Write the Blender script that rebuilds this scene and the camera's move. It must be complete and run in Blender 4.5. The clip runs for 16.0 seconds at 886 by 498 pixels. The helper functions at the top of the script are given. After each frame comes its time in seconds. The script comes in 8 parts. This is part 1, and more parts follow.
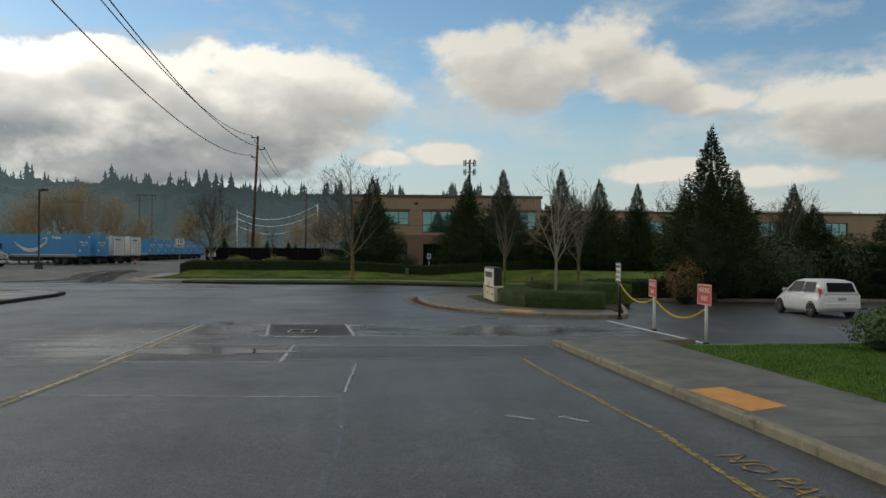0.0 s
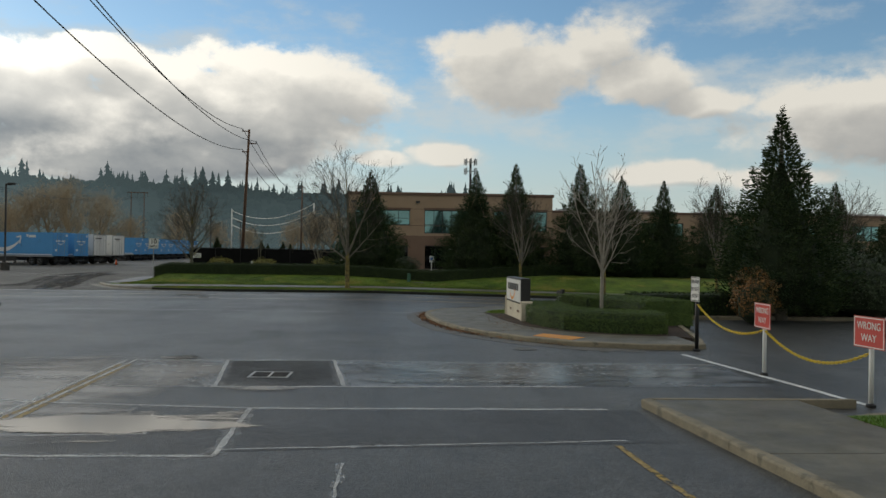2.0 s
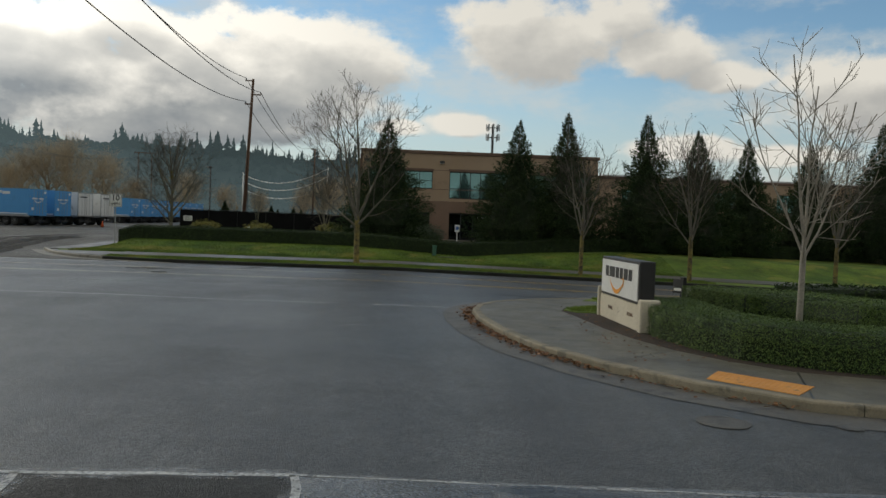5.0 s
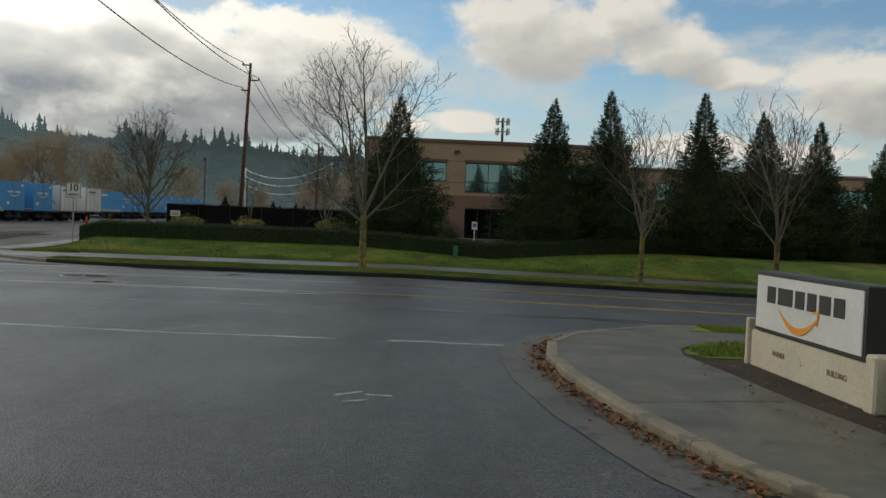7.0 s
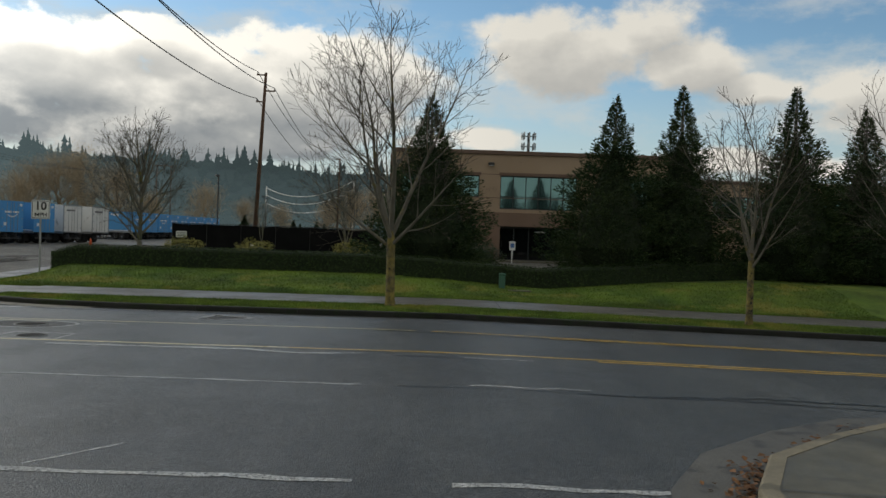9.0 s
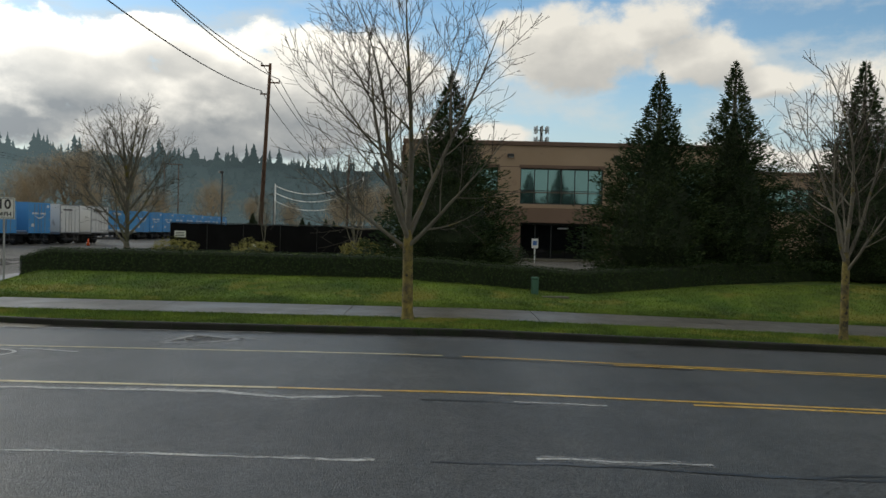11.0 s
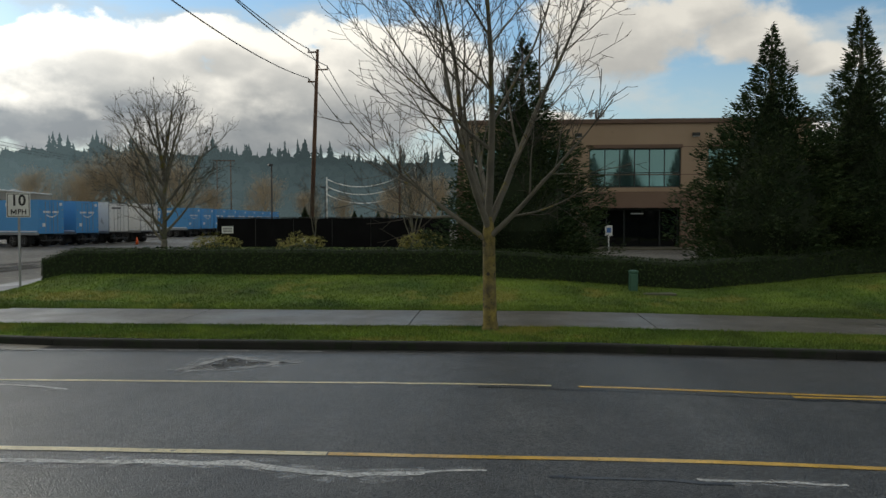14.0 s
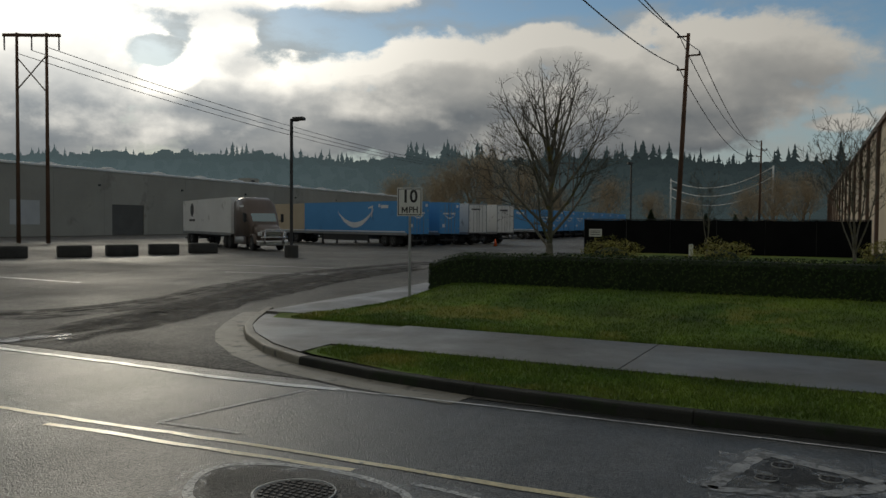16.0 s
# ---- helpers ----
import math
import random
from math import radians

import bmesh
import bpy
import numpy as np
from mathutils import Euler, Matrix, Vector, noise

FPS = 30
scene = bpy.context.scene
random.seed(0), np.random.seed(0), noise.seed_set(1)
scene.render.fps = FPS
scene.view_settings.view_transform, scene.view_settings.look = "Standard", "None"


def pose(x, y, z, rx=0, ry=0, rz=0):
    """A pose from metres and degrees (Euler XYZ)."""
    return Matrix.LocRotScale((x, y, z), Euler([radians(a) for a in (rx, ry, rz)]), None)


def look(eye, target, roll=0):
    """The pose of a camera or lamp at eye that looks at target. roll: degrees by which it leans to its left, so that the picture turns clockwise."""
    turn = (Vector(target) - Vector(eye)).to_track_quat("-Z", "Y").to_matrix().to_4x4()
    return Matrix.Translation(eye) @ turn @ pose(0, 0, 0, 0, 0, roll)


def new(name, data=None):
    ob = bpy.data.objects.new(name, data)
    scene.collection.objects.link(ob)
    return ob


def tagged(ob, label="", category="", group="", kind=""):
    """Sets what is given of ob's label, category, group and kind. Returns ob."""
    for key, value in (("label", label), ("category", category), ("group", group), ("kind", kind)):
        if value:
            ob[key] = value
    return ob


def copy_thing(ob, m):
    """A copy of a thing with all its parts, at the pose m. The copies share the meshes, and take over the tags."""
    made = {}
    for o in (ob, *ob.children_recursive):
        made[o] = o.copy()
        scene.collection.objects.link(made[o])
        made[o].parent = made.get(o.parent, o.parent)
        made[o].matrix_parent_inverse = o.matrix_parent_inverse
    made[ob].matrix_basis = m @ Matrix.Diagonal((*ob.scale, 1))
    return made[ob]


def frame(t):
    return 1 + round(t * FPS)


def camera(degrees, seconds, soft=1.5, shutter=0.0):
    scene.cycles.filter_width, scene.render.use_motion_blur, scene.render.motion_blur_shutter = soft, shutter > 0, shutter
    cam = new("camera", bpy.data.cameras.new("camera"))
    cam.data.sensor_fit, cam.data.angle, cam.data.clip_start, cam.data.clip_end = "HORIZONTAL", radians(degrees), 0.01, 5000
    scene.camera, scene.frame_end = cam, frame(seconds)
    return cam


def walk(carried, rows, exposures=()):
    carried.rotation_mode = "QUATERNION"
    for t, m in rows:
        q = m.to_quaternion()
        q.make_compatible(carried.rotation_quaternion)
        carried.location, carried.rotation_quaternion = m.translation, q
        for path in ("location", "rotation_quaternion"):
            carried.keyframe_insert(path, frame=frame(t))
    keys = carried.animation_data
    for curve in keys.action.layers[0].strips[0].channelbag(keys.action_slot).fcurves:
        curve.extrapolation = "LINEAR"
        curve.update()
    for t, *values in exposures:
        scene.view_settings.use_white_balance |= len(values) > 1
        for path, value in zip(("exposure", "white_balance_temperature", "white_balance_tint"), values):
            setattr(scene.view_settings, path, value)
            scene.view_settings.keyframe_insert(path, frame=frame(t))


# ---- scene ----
cam = camera(57.8, 16.0)
PATH = [
    (0, (1.505, 3.729, 2.436), (1.616, 5.726, 2.442), 0.4),
    (0.5, (1.425, 5.126, 2.49), (1.537, 7.123, 2.501), 0.5),
    (1, (1.36, 6.907, 2.577), (1.475, 8.904, 2.589), 0.5),
    (1.5, (1.306, 8.847, 2.629), (1.421, 10.844, 2.639), 0.6),
    (2, (1.25, 10.915, 2.662), (1.367, 12.911, 2.669), 0.8),
    (2.5, (1.201, 12.906, 2.678), (1.314, 14.903, 2.679), 0.8),
    (3, (1.143, 14.785, 2.659), (1.258, 16.782, 2.653), 0.9),
    (3.5, (1.063, 16.975, 2.59), (1.178, 18.972, 2.571), 1.1),
    (4, (0.946, 18.957, 2.535), (1.057, 20.954, 2.492), 1.8),
    (4.5, (0.866, 20.969, 2.475), (0.958, 22.966, 2.415), 2.0),
    (7, (0.213, 30.795, 2.329), (0.284, 32.792, 2.254), 2.3),
    (7.5, (-0.005, 32.752, 2.37), (0.064, 34.749, 2.304), 2.5),
    (8, (-0.132, 34.622, 2.414), (-0.076, 36.62, 2.362), 2.2),
    (8.5, (-0.292, 36.422, 2.441), (-0.267, 38.421, 2.399), 2.2),
    (9, (-0.43, 37.9, 2.475), (-0.415, 39.9, 2.441), 1.9),
    (11.5, (-0.893, 42.884, 2.529), (-0.907, 44.883, 2.48), 1.3),
    (12, (-0.899, 43.39, 2.51), (-0.918, 45.389, 2.455), 1.2),
    (12.5, (-0.938, 43.852, 2.51), (-0.969, 45.851, 2.451), 1.0),
    (13, (-1.006, 44.598, 2.502), (-1.042, 46.596, 2.437), 0.8),
    (13.5, (-1.252, 45.416, 2.48), (-1.299, 47.414, 2.414), 0.6),
    (14, (-1.681, 46.502, 2.461), (-1.82, 48.496, 2.392), -0.1),
    (14.5, (-2.34, 47.783, 2.444), (-2.634, 49.76, 2.377), -0.3),
    (14.8, (-2.952, 48.677, 2.449), (-3.345, 50.637, 2.382), -0.44),
    (15, (-3.354, 49.206, 2.413), (-3.865, 51.139, 2.351), -0.3),
    (15.5, (-4.505, 50.458, 2.393), (-5.237, 52.318, 2.332), 0.3),
    (15.8, (-5.288, 51.096, 2.43), (-6.137, 52.906, 2.365), 0.36),
    (16, (-5.757, 51.674, 2.419), (-6.678, 53.448, 2.355), 0.4),
]
EXPOSURES = [(0, 0.26, 6720, 4), (4, 0.28, 6720, 4), (9, 0.26, 6720, 4), (11.5, 0.46, 6720, 4), (13, 0.46, 6720, 4), (14.3, 0.22, 6720, 4), (15.2, -0.25, 6720, 4), (16, -0.66, 6720, 4)]
walk(cam, [(t, look(eye, target, roll)) for t, eye, target, roll in PATH], EXPOSURES)

# ---- world: winter sky with broken cumulus, low sun behind cloud ----
SUN_AZ, SUN_EL = -50.0, 15.0          # degrees, clockwise from +y, and up
world = bpy.data.worlds.new("sky")
scene.world = world
world.use_nodes = True


def sky_nodes(nt):
    nodes, links = nt.nodes, nt.links
    nodes.clear()

    put = nodes.new

    def m(op, a, b=None, c=None, clamp=False):
        n = put("ShaderNodeMath")
        n.operation, n.use_clamp = op, clamp
        for i, v in enumerate((a, b, c)):
            if v is None:
                continue
            if isinstance(v, (int, float)):
                n.inputs[i].default_value = v
            else:
                links.new(v, n.inputs[i])
        return n.outputs[0]

    def ramp(v, lo, hi, smooth=True):
        n = put("ShaderNodeMapRange")
        n.interpolation_type = "SMOOTHSTEP" if smooth else "LINEAR"
        links.new(v, n.inputs[0])
        n.inputs[1].default_value, n.inputs[2].default_value = lo, hi
        return n.outputs[0]

    def mixc(f, a, b):
        n = put("ShaderNodeMix")
        n.data_type = "RGBA"
        for sock, v in ((n.inputs[0], f), (n.inputs[6], a), (n.inputs[7], b)):
            if isinstance(v, tuple):
                sock.default_value = (*v, 1)
            elif isinstance(v, (int, float)):
                sock.default_value = v
            else:
                links.new(v, sock)
        return n.outputs[2]

    tex = put("ShaderNodeTexCoord")
    sep = put("ShaderNodeSeparateXYZ")
    links.new(tex.outputs["Generated"], sep.inputs[0])
    x, y, z = sep.outputs
    az0 = m("MULTIPLY", m("ARCTAN2", x, y), 57.2958)
    el0 = m("MULTIPLY", m("ARCSINE", z), 57.2958)

    def fbm(az, el, sx, sy, detail, rough, seed):
        comb = put("ShaderNodeCombineXYZ")
        links.new(m("MULTIPLY", az, sx), comb.inputs[0])
        links.new(m("MULTIPLY", el, sy), comb.inputs[1])
        comb.inputs[2].default_value = seed
        n = put("ShaderNodeTexNoise")
        n.inputs["Scale"].default_value = 1.0
        n.inputs["Detail"].default_value = detail
        n.inputs["Roughness"].default_value = rough
        links.new(comb.outputs[0], n.inputs["Vector"])
        return n.outputs["Fac"]

    def mound(az, el, a, e, wa, we):
        """1 at a cloud's heart, falling to 0 and below outside."""
        u = m("MULTIPLY", m("SUBTRACT", az, a), 1 / wa)
        v = m("MULTIPLY", m("SUBTRACT", el, e), 1 / we)
        return m("SUBTRACT", 1.0, m("ADD", m("MULTIPLY", u, u), m("MULTIPLY", v, v)))

    back = ramp(m("ABSOLUTE", az0), 50, 105)                 # the half of the sky that faces the sun

    def density(az, el, fine=1.5):
        best = None
        for c in CLOUDS:
            v = m("MAXIMUM", mound(az, el, *c), -1.2)
            best = v if best is None else m("SMOOTH_MAX", best, v, 0.35)
        for h in GAPS:
            best = m("SUBTRACT", best, m("MULTIPLY", m("MAXIMUM", mound(az, el, *h), 0.0), 1.25))
        # a broken deck everywhere else
        deck = m("SUBTRACT", m("MULTIPLY", fbm(az, el, 0.03, 0.08, 3, 0.5, 7.3), 3.4), m("SUBTRACT", 1.62, m("MULTIPLY", back, 0.25)))
        high = m("MAXIMUM", ramp(el, 18, 27), back)
        best = m("MAXIMUM", best, m("SUBTRACT", deck, m("MULTIPLY", m("SUBTRACT", 1.0, high), 3.0)))
        big = m("SUBTRACT", fbm(az, el, 0.17, 0.30, 3, 0.5, 2.1), 0.5)
        puffs = m("SUBTRACT", fbm(az, el, 0.62, 0.85, 10, 0.62, 4.4), 0.5)
        return m("ADD", m("ADD", best, m("MULTIPLY", big, 2.2)), m("MULTIPLY", puffs, fine))

    d0 = density(az0, el0)
    # towards the sun and up: how much cloud still lies in front of the light
    d1 = density(m("ADD", az0, -0.9), m("ADD", el0, 1.5), 0.75)
    loose = ramp(az0, -14.0, 4.0)
    cover = m("ADD", m("MULTIPLY", ramp(d0, -0.22, 0.38), m("SUBTRACT", 1.0, loose)), m("MULTIPLY", ramp(d0, -0.36, 0.52), loose))
    thick = ramp(d1, -0.35, 1.05)
    near = m("ADD", m("POWER", m("MULTIPLY", m("SUBTRACT", az0, SUN_AZ), 1 / 17.0), 2.0), m("POWER", m("MULTIPLY", m("SUBTRACT", el0, SUN_EL), 1 / 9.0), 2.0))
    glow = m("POWER", 2.718, m("MULTIPLY", near, -1.0))
    base = m("SUBTRACT", 1.0, ramp(el0, 5.0, 12.0))          # undersides are grey
    west = ramp(az0, 4.0, -16.0)
    dark = m("MULTIPLY", thick, m("ADD", 0.52, m("MULTIPLY", base, m("ADD", 0.25, m("MULTIPLY", west, 0.42)))), clamp=True)
    soft = fbm(az0, el0, 0.13, 0.30, 4, 0.5, 5.5)
    dark = m("MULTIPLY", dark, m("ADD", 0.52, m("MULTIPLY", soft, 0.72)), clamp=True)
    dark = m("MULTIPLY", dark, m("SUBTRACT", 1.0, m("MULTIPLY", back, 0.7)))
    dark = m("ADD", dark, m("MULTIPLY", m("SUBTRACT", d1, d0), 0.13), clamp=True)
    lit = mixc(ramp(az0, 8.0, -14.0), (0.62, 0.585, 0.555), (0.86, 0.81, 0.77))
    lit = mixc(back, lit, (0.42, 0.40, 0.37))
    shade = mixc(ramp(az0, 6.0, -12.0), (0.215, 0.22, 0.24), (0.200, 0.215, 0.240))
    cloud = mixc(dark, lit, shade)
    sky = put("ShaderNodeTexSky")
    sky.sky_type, sky.sun_disc = "NISHITA", False
    sky.sun_elevation, sky.sun_rotation = radians(SUN_EL), radians(SUN_AZ)
    sky.air_density, sky.dust_density, sky.ozone_density = 1.0, 0.25, 3.0
    blue = put("ShaderNodeVectorMath")
    blue.operation = "SCALE"
    links.new(sky.outputs[0], blue.inputs[0])
    blue.inputs[3].default_value = SKY_GAIN
    # thin veil low over the land
    veil = mixc(m("MULTIPLY", ramp(el0, 13.0, 2.0), 0.75), blue.outputs[0], (0.40, 0.44, 0.47))
    # torn thin cloud between the heaps
    wisp = ramp(m("ADD", fbm(az0, el0, 0.11, 0.27, 8, 0.62, 9.1), m("MULTIPLY", ramp(d0, -1.6, 0.0), 0.12)), 0.50, 0.78)
    veil = mixc(m("MULTIPLY", wisp, 0.6), veil, (0.50, 0.50, 0.50))

    def scaled(colour, k):
        n = put("ShaderNodeVectorMath")
        n.operation = "SCALE"
        links.new(colour, n.inputs[0])
        links.new(m("ADD", 1.0, m("MULTIPLY", glow, k)), n.inputs[3])
        return n.outputs[0]

    full = mixc(cover, scaled(veil, 0.10), scaled(cloud, 2.6))
    bg = put("ShaderNodeBackground")
    links.new(full, bg.inputs["Color"])
    bg.inputs["Strength"].default_value = 1.0
    out = put("ShaderNodeOutputWorld")
    links.new(bg.outputs[0], out.inputs[0])


SKY_GAIN = 0.115
# azimuth, elevation, half width, half height of each cloud, degrees
CLOUDS = [
    (-12.0, 9.8, 11.5, 3.8), (-27.0, 9.2, 11.0, 4.0), (-6.0, 11.0, 6.0, 3.0), (-42.0, 8.5, 9.0, 3.6), (-55.0, 9.0, 10.0, 6.0),
    (-17.0, 6.8, 13.0, 2.8), (-36.0, 7.0, 16.0, 3.2), (-53.0, 13.5, 6.5, 4.0), (-42.6, 12.6, 2.6, 1.8), (-46.0, 15.4, 8.0, 1.7), (-45.0, 9.2, 5.0, 0.9), (-34.0, 15.6, 8.0, 1.2), (-28.0, 11.6, 3.0, 1.5), (-20.0, 12.4, 3.5, 1.6),
    (8.5, 12.8, 6.0, 2.8), (14.5, 14.6, 3.0, 2.2), (17.0, 12.0, 3.6, 2.0), (-1.2, 6.5, 2.4, 0.6), (3.2, 6.9, 2.6, 0.8), (21.5, 10.3, 3.2, 1.0), (18.0, 5.6, 4.0, 0.9), (25.0, 5.2, 5.0, 0.8),
    (32.0, 9.0, 9.0, 3.0), (-27.0, 17.5, 4.0, 1.2), (48.0, 13.0, 10.0, 4.0), (-78.0, 10.0, 12.0, 4.0), (-95.0, 16.0, 14.0, 6.0),
]
# openings of blue between them
GAPS = [(-47.0, 11.3, 2.1, 1.1), (-36.0, 12.9, 5.5, 1.2), (-23.5, 15.2, 7.0, 1.7)]
sky_nodes(world.node_tree)

sun = new("sun", bpy.data.lights.new("sun", "SUN"))
sun.data.energy, sun.data.angle, sun.data.color = 0.5, radians(11), (1.0, 0.89, 0.74)
_a, _e = radians(SUN_AZ), radians(SUN_EL)
sun.matrix_world = look((0, 0, 60), (-60 * math.sin(_a) * math.cos(_e), -60 * math.cos(_a) * math.cos(_e), 60 - 60 * math.sin(_e)))


# ---- materials ----
def surface(name, c1, c2, scale=1.0, fine=40.0, rough=0.8, rough2=None, bump=0.3, metal=0.0, spots=None, wet=None, spread=0.0, spec=0.5, island=0.0, tip=None, grit=0.15, mottle=None, stones=None, streak=None):
    """A surface with two scales of colour variation and fine relief. c1 to c2: large patches; spots: (colour, threshold, scale) of stains;
    wet: (scale, low roughness, threshold) of wet films; spread: variation from object to object; island: from piece to piece."""
    mat = bpy.data.materials.new(name)
    mat.use_nodes = True
    nt = mat.node_tree
    nodes, links = nt.nodes, nt.links
    bsdf = nodes["Principled BSDF"]
    tex = nodes.new("ShaderNodeNewGeometry")
    pos = tex.outputs["Position"]

    def noise_of(s, detail=6, r=0.6):
        n = nodes.new("ShaderNodeTexNoise")
        n.inputs["Scale"].default_value, n.inputs["Detail"].default_value, n.inputs["Roughness"].default_value = s, detail, r
        links.new(pos, n.inputs["Vector"])
        return n.outputs["Fac"]

    def rmp(v, lo, hi, a=0.0, b=1.0):
        n = nodes.new("ShaderNodeMapRange")
        links.new(v, n.inputs[0])
        for i, q in enumerate((lo, hi, a, b)):
            n.inputs[i + 1].default_value = q
        return n.outputs[0]

    def mix(f, a, b, kind="MIX"):
        n = nodes.new("ShaderNodeMix")
        n.data_type, n.blend_type = "RGBA", kind
        for sock, v in ((n.inputs[0], f), (n.inputs[6], a), (n.inputs[7], b)):
            if isinstance(v, tuple):
                sock.default_value = (*v, 1)
            elif isinstance(v, (int, float)):
                sock.default_value = v
            else:
                links.new(v, sock)
        return n.outputs[2]

    col = mix(rmp(noise_of(scale), 0.32, 0.68), c1, c2)
    f = noise_of(fine, 3, 0.7)
    grain = nodes.new("ShaderNodeMapRange")
    links.new(f, grain.inputs[0])
    grain.inputs[1].default_value, grain.inputs[2].default_value, grain.inputs[3].default_value, grain.inputs[4].default_value = 0.28, 0.72, 1 - grit, 1 + grit
    gcol = nodes.new("ShaderNodeVectorMath")
    gcol.operation = "SCALE"
    links.new(col, gcol.inputs[0])
    links.new(grain.outputs[0], gcol.inputs[3])
    col = gcol.outputs[0]
    if mottle:
        sc, amount = mottle
        v = nodes.new("ShaderNodeVectorMath")
        v.operation = "SCALE"
        links.new(col, v.inputs[0])
        links.new(rmp(noise_of(sc, 9, 0.72), 0.3, 0.7, 1 - amount, 1 + amount), v.inputs[3])
        col = v.outputs[0]
    if streak:
        sx, sy, amount = streak
        stretch = nodes.new("ShaderNodeVectorMath")
        stretch.operation = "MULTIPLY"
        links.new(pos, stretch.inputs[0])
        stretch.inputs[1].default_value = (sx, sy, 1.0)
        lanes = nodes.new("ShaderNodeTexNoise")
        lanes.inputs["Scale"].default_value, lanes.inputs["Detail"].default_value, lanes.inputs["Roughness"].default_value = 1.0, 6, 0.6
        links.new(stretch.outputs[0], lanes.inputs["Vector"])
        v = nodes.new("ShaderNodeVectorMath")
        v.operation = "SCALE"
        links.new(col, v.inputs[0])
        links.new(rmp(lanes.outputs["Fac"], 0.32, 0.68, 1 - amount, 1 + amount), v.inputs[3])
        col = v.outputs[0]
    cells = None
    if stones:
        sc, amount, rise = stones
        vo = nodes.new("ShaderNodeTexVoronoi")
        vo.inputs["Scale"].default_value = sc
        links.new(pos, vo.inputs["Vector"])
        cells = vo.outputs["Distance"]
        part_of = nodes.new("ShaderNodeSeparateColor")
        links.new(vo.outputs["Color"], part_of.inputs[0])
        v = nodes.new("ShaderNodeVectorMath")
        v.operation = "SCALE"
        links.new(col, v.inputs[0])
        links.new(rmp(part_of.outputs[0], 0.0, 1.0, 1 - amount, 1 + 1.6 * amount), v.inputs[3])
        col = v.outputs[0]
    if spots:
        colour, edge, sc = spots
        col = mix(rmp(noise_of(sc, 8, 0.65), edge, edge + 0.07), col, colour)
    if spread:
        info = nodes.new("ShaderNodeObjectInfo")
        k = rmp(info.outputs["Random"], 0, 1, 1 - spread, 1 + spread)
        v = nodes.new("ShaderNodeVectorMath")
        v.operation = "SCALE"
        links.new(col, v.inputs[0])
        links.new(k, v.inputs[3])
        col = v.outputs[0]
    if island:
        k = rmp(tex.outputs["Random Per Island"], 0, 1, 1 - island, 1 + island)
        v = nodes.new("ShaderNodeVectorMath")
        v.operation = "SCALE"
        links.new(col, v.inputs[0])
        links.new(k, v.inputs[3])
        col = v.outputs[0]
        if tip:
            col = mix(rmp(tex.outputs["Random Per Island"], 0.62, 1.0, 0.0, 0.8), col, tip)
    links.new(col, bsdf.inputs["Base Color"])
    rr = rmp(noise_of(scale * 2.3), 0.3, 0.7, rough, rough2 if rough2 is not None else min(1.0, rough + 0.1))
    if wet:
        sc, low, edge = wet
        w = rmp(noise_of(sc, 4, 0.5), edge - 0.12, edge + 0.22)
        n = nodes.new("ShaderNodeMix")
        links.new(w, n.inputs[0])
        links.new(rr, n.inputs[2])
        n.inputs[3].default_value = low
        rr = n.outputs[0]
    links.new(rr, bsdf.inputs["Roughness"])
    bsdf.inputs["Metallic"].default_value = metal
    bsdf.inputs["Specular IOR Level"].default_value = spec
    if bump:
        b = nodes.new("ShaderNodeBump")
        b.inputs["Strength"].default_value, b.inputs["Distance"].default_value = bump, 0.02
        links.new(f, b.inputs["Height"])
        if cells:
            b2 = nodes.new("ShaderNodeBump")
            b2.invert = True
            b2.inputs["Strength"].default_value, b2.inputs["Distance"].default_value = 0.9, rise
            links.new(cells, b2.inputs["Height"])
            links.new(b.outputs[0], b2.inputs["Normal"])
            b = b2
        links.new(b.outputs[0], bsdf.inputs["Normal"])
    return mat


asphalt = surface("asphalt_damp", (0.034, 0.0355, 0.0345), (0.056, 0.0575, 0.0555), 0.22, 130, 0.37, 0.48, 0.22, wet=(0.16, 0.30, 0.50), grit=0.9, mottle=(3.0, 0.35), spec=0.48, stones=(56.0, 1.0, 0.007), streak=(0.9, 0.10, 0.3))
asphalt_band = surface("asphalt_band", (0.024, 0.025, 0.0245), (0.040, 0.041, 0.040), 0.3, 120, 0.40, 0.52, 0.3, wet=(0.2, 0.32, 0.5), grit=0.9, mottle=(4.0, 0.4), spec=0.4, stones=(54.0, 1.0, 0.009), streak=(0.7, 0.15, 0.3))
asphalt_lot = surface("asphalt_lot", (0.078, 0.074, 0.065), (0.118, 0.112, 0.098), 0.15, 60, 0.62, 0.78, 0.6, wet=(0.10, 0.46, 0.53), grit=0.6, mottle=(0.5, 0.4), spec=0.25, stones=(34.0, 0.6, 0.012))
asphalt_patch = surface("asphalt_patch", (0.016, 0.017, 0.017), (0.030, 0.030, 0.029), 0.5, 110, 0.50, 0.65, 0.9, wet=(0.35, 0.30, 0.56), grit=0.8, mottle=(5.0, 0.45), spec=0.3, stones=(55.0, 1.0, 0.02))
# Pale limed surface; reflected cloud is also lightened into its bluish base.
asphalt_wet = surface("asphalt_trench_sheen", (0.085, 0.095, 0.105), (0.165, 0.178, 0.190), 0.6, 40, 0.34, 0.50, 0.25, wet=(0.42, 0.06, 0.50), grit=0.6, mottle=(1.4, 0.5), spec=0.6, stones=(50.0, 0.4, 0.008))
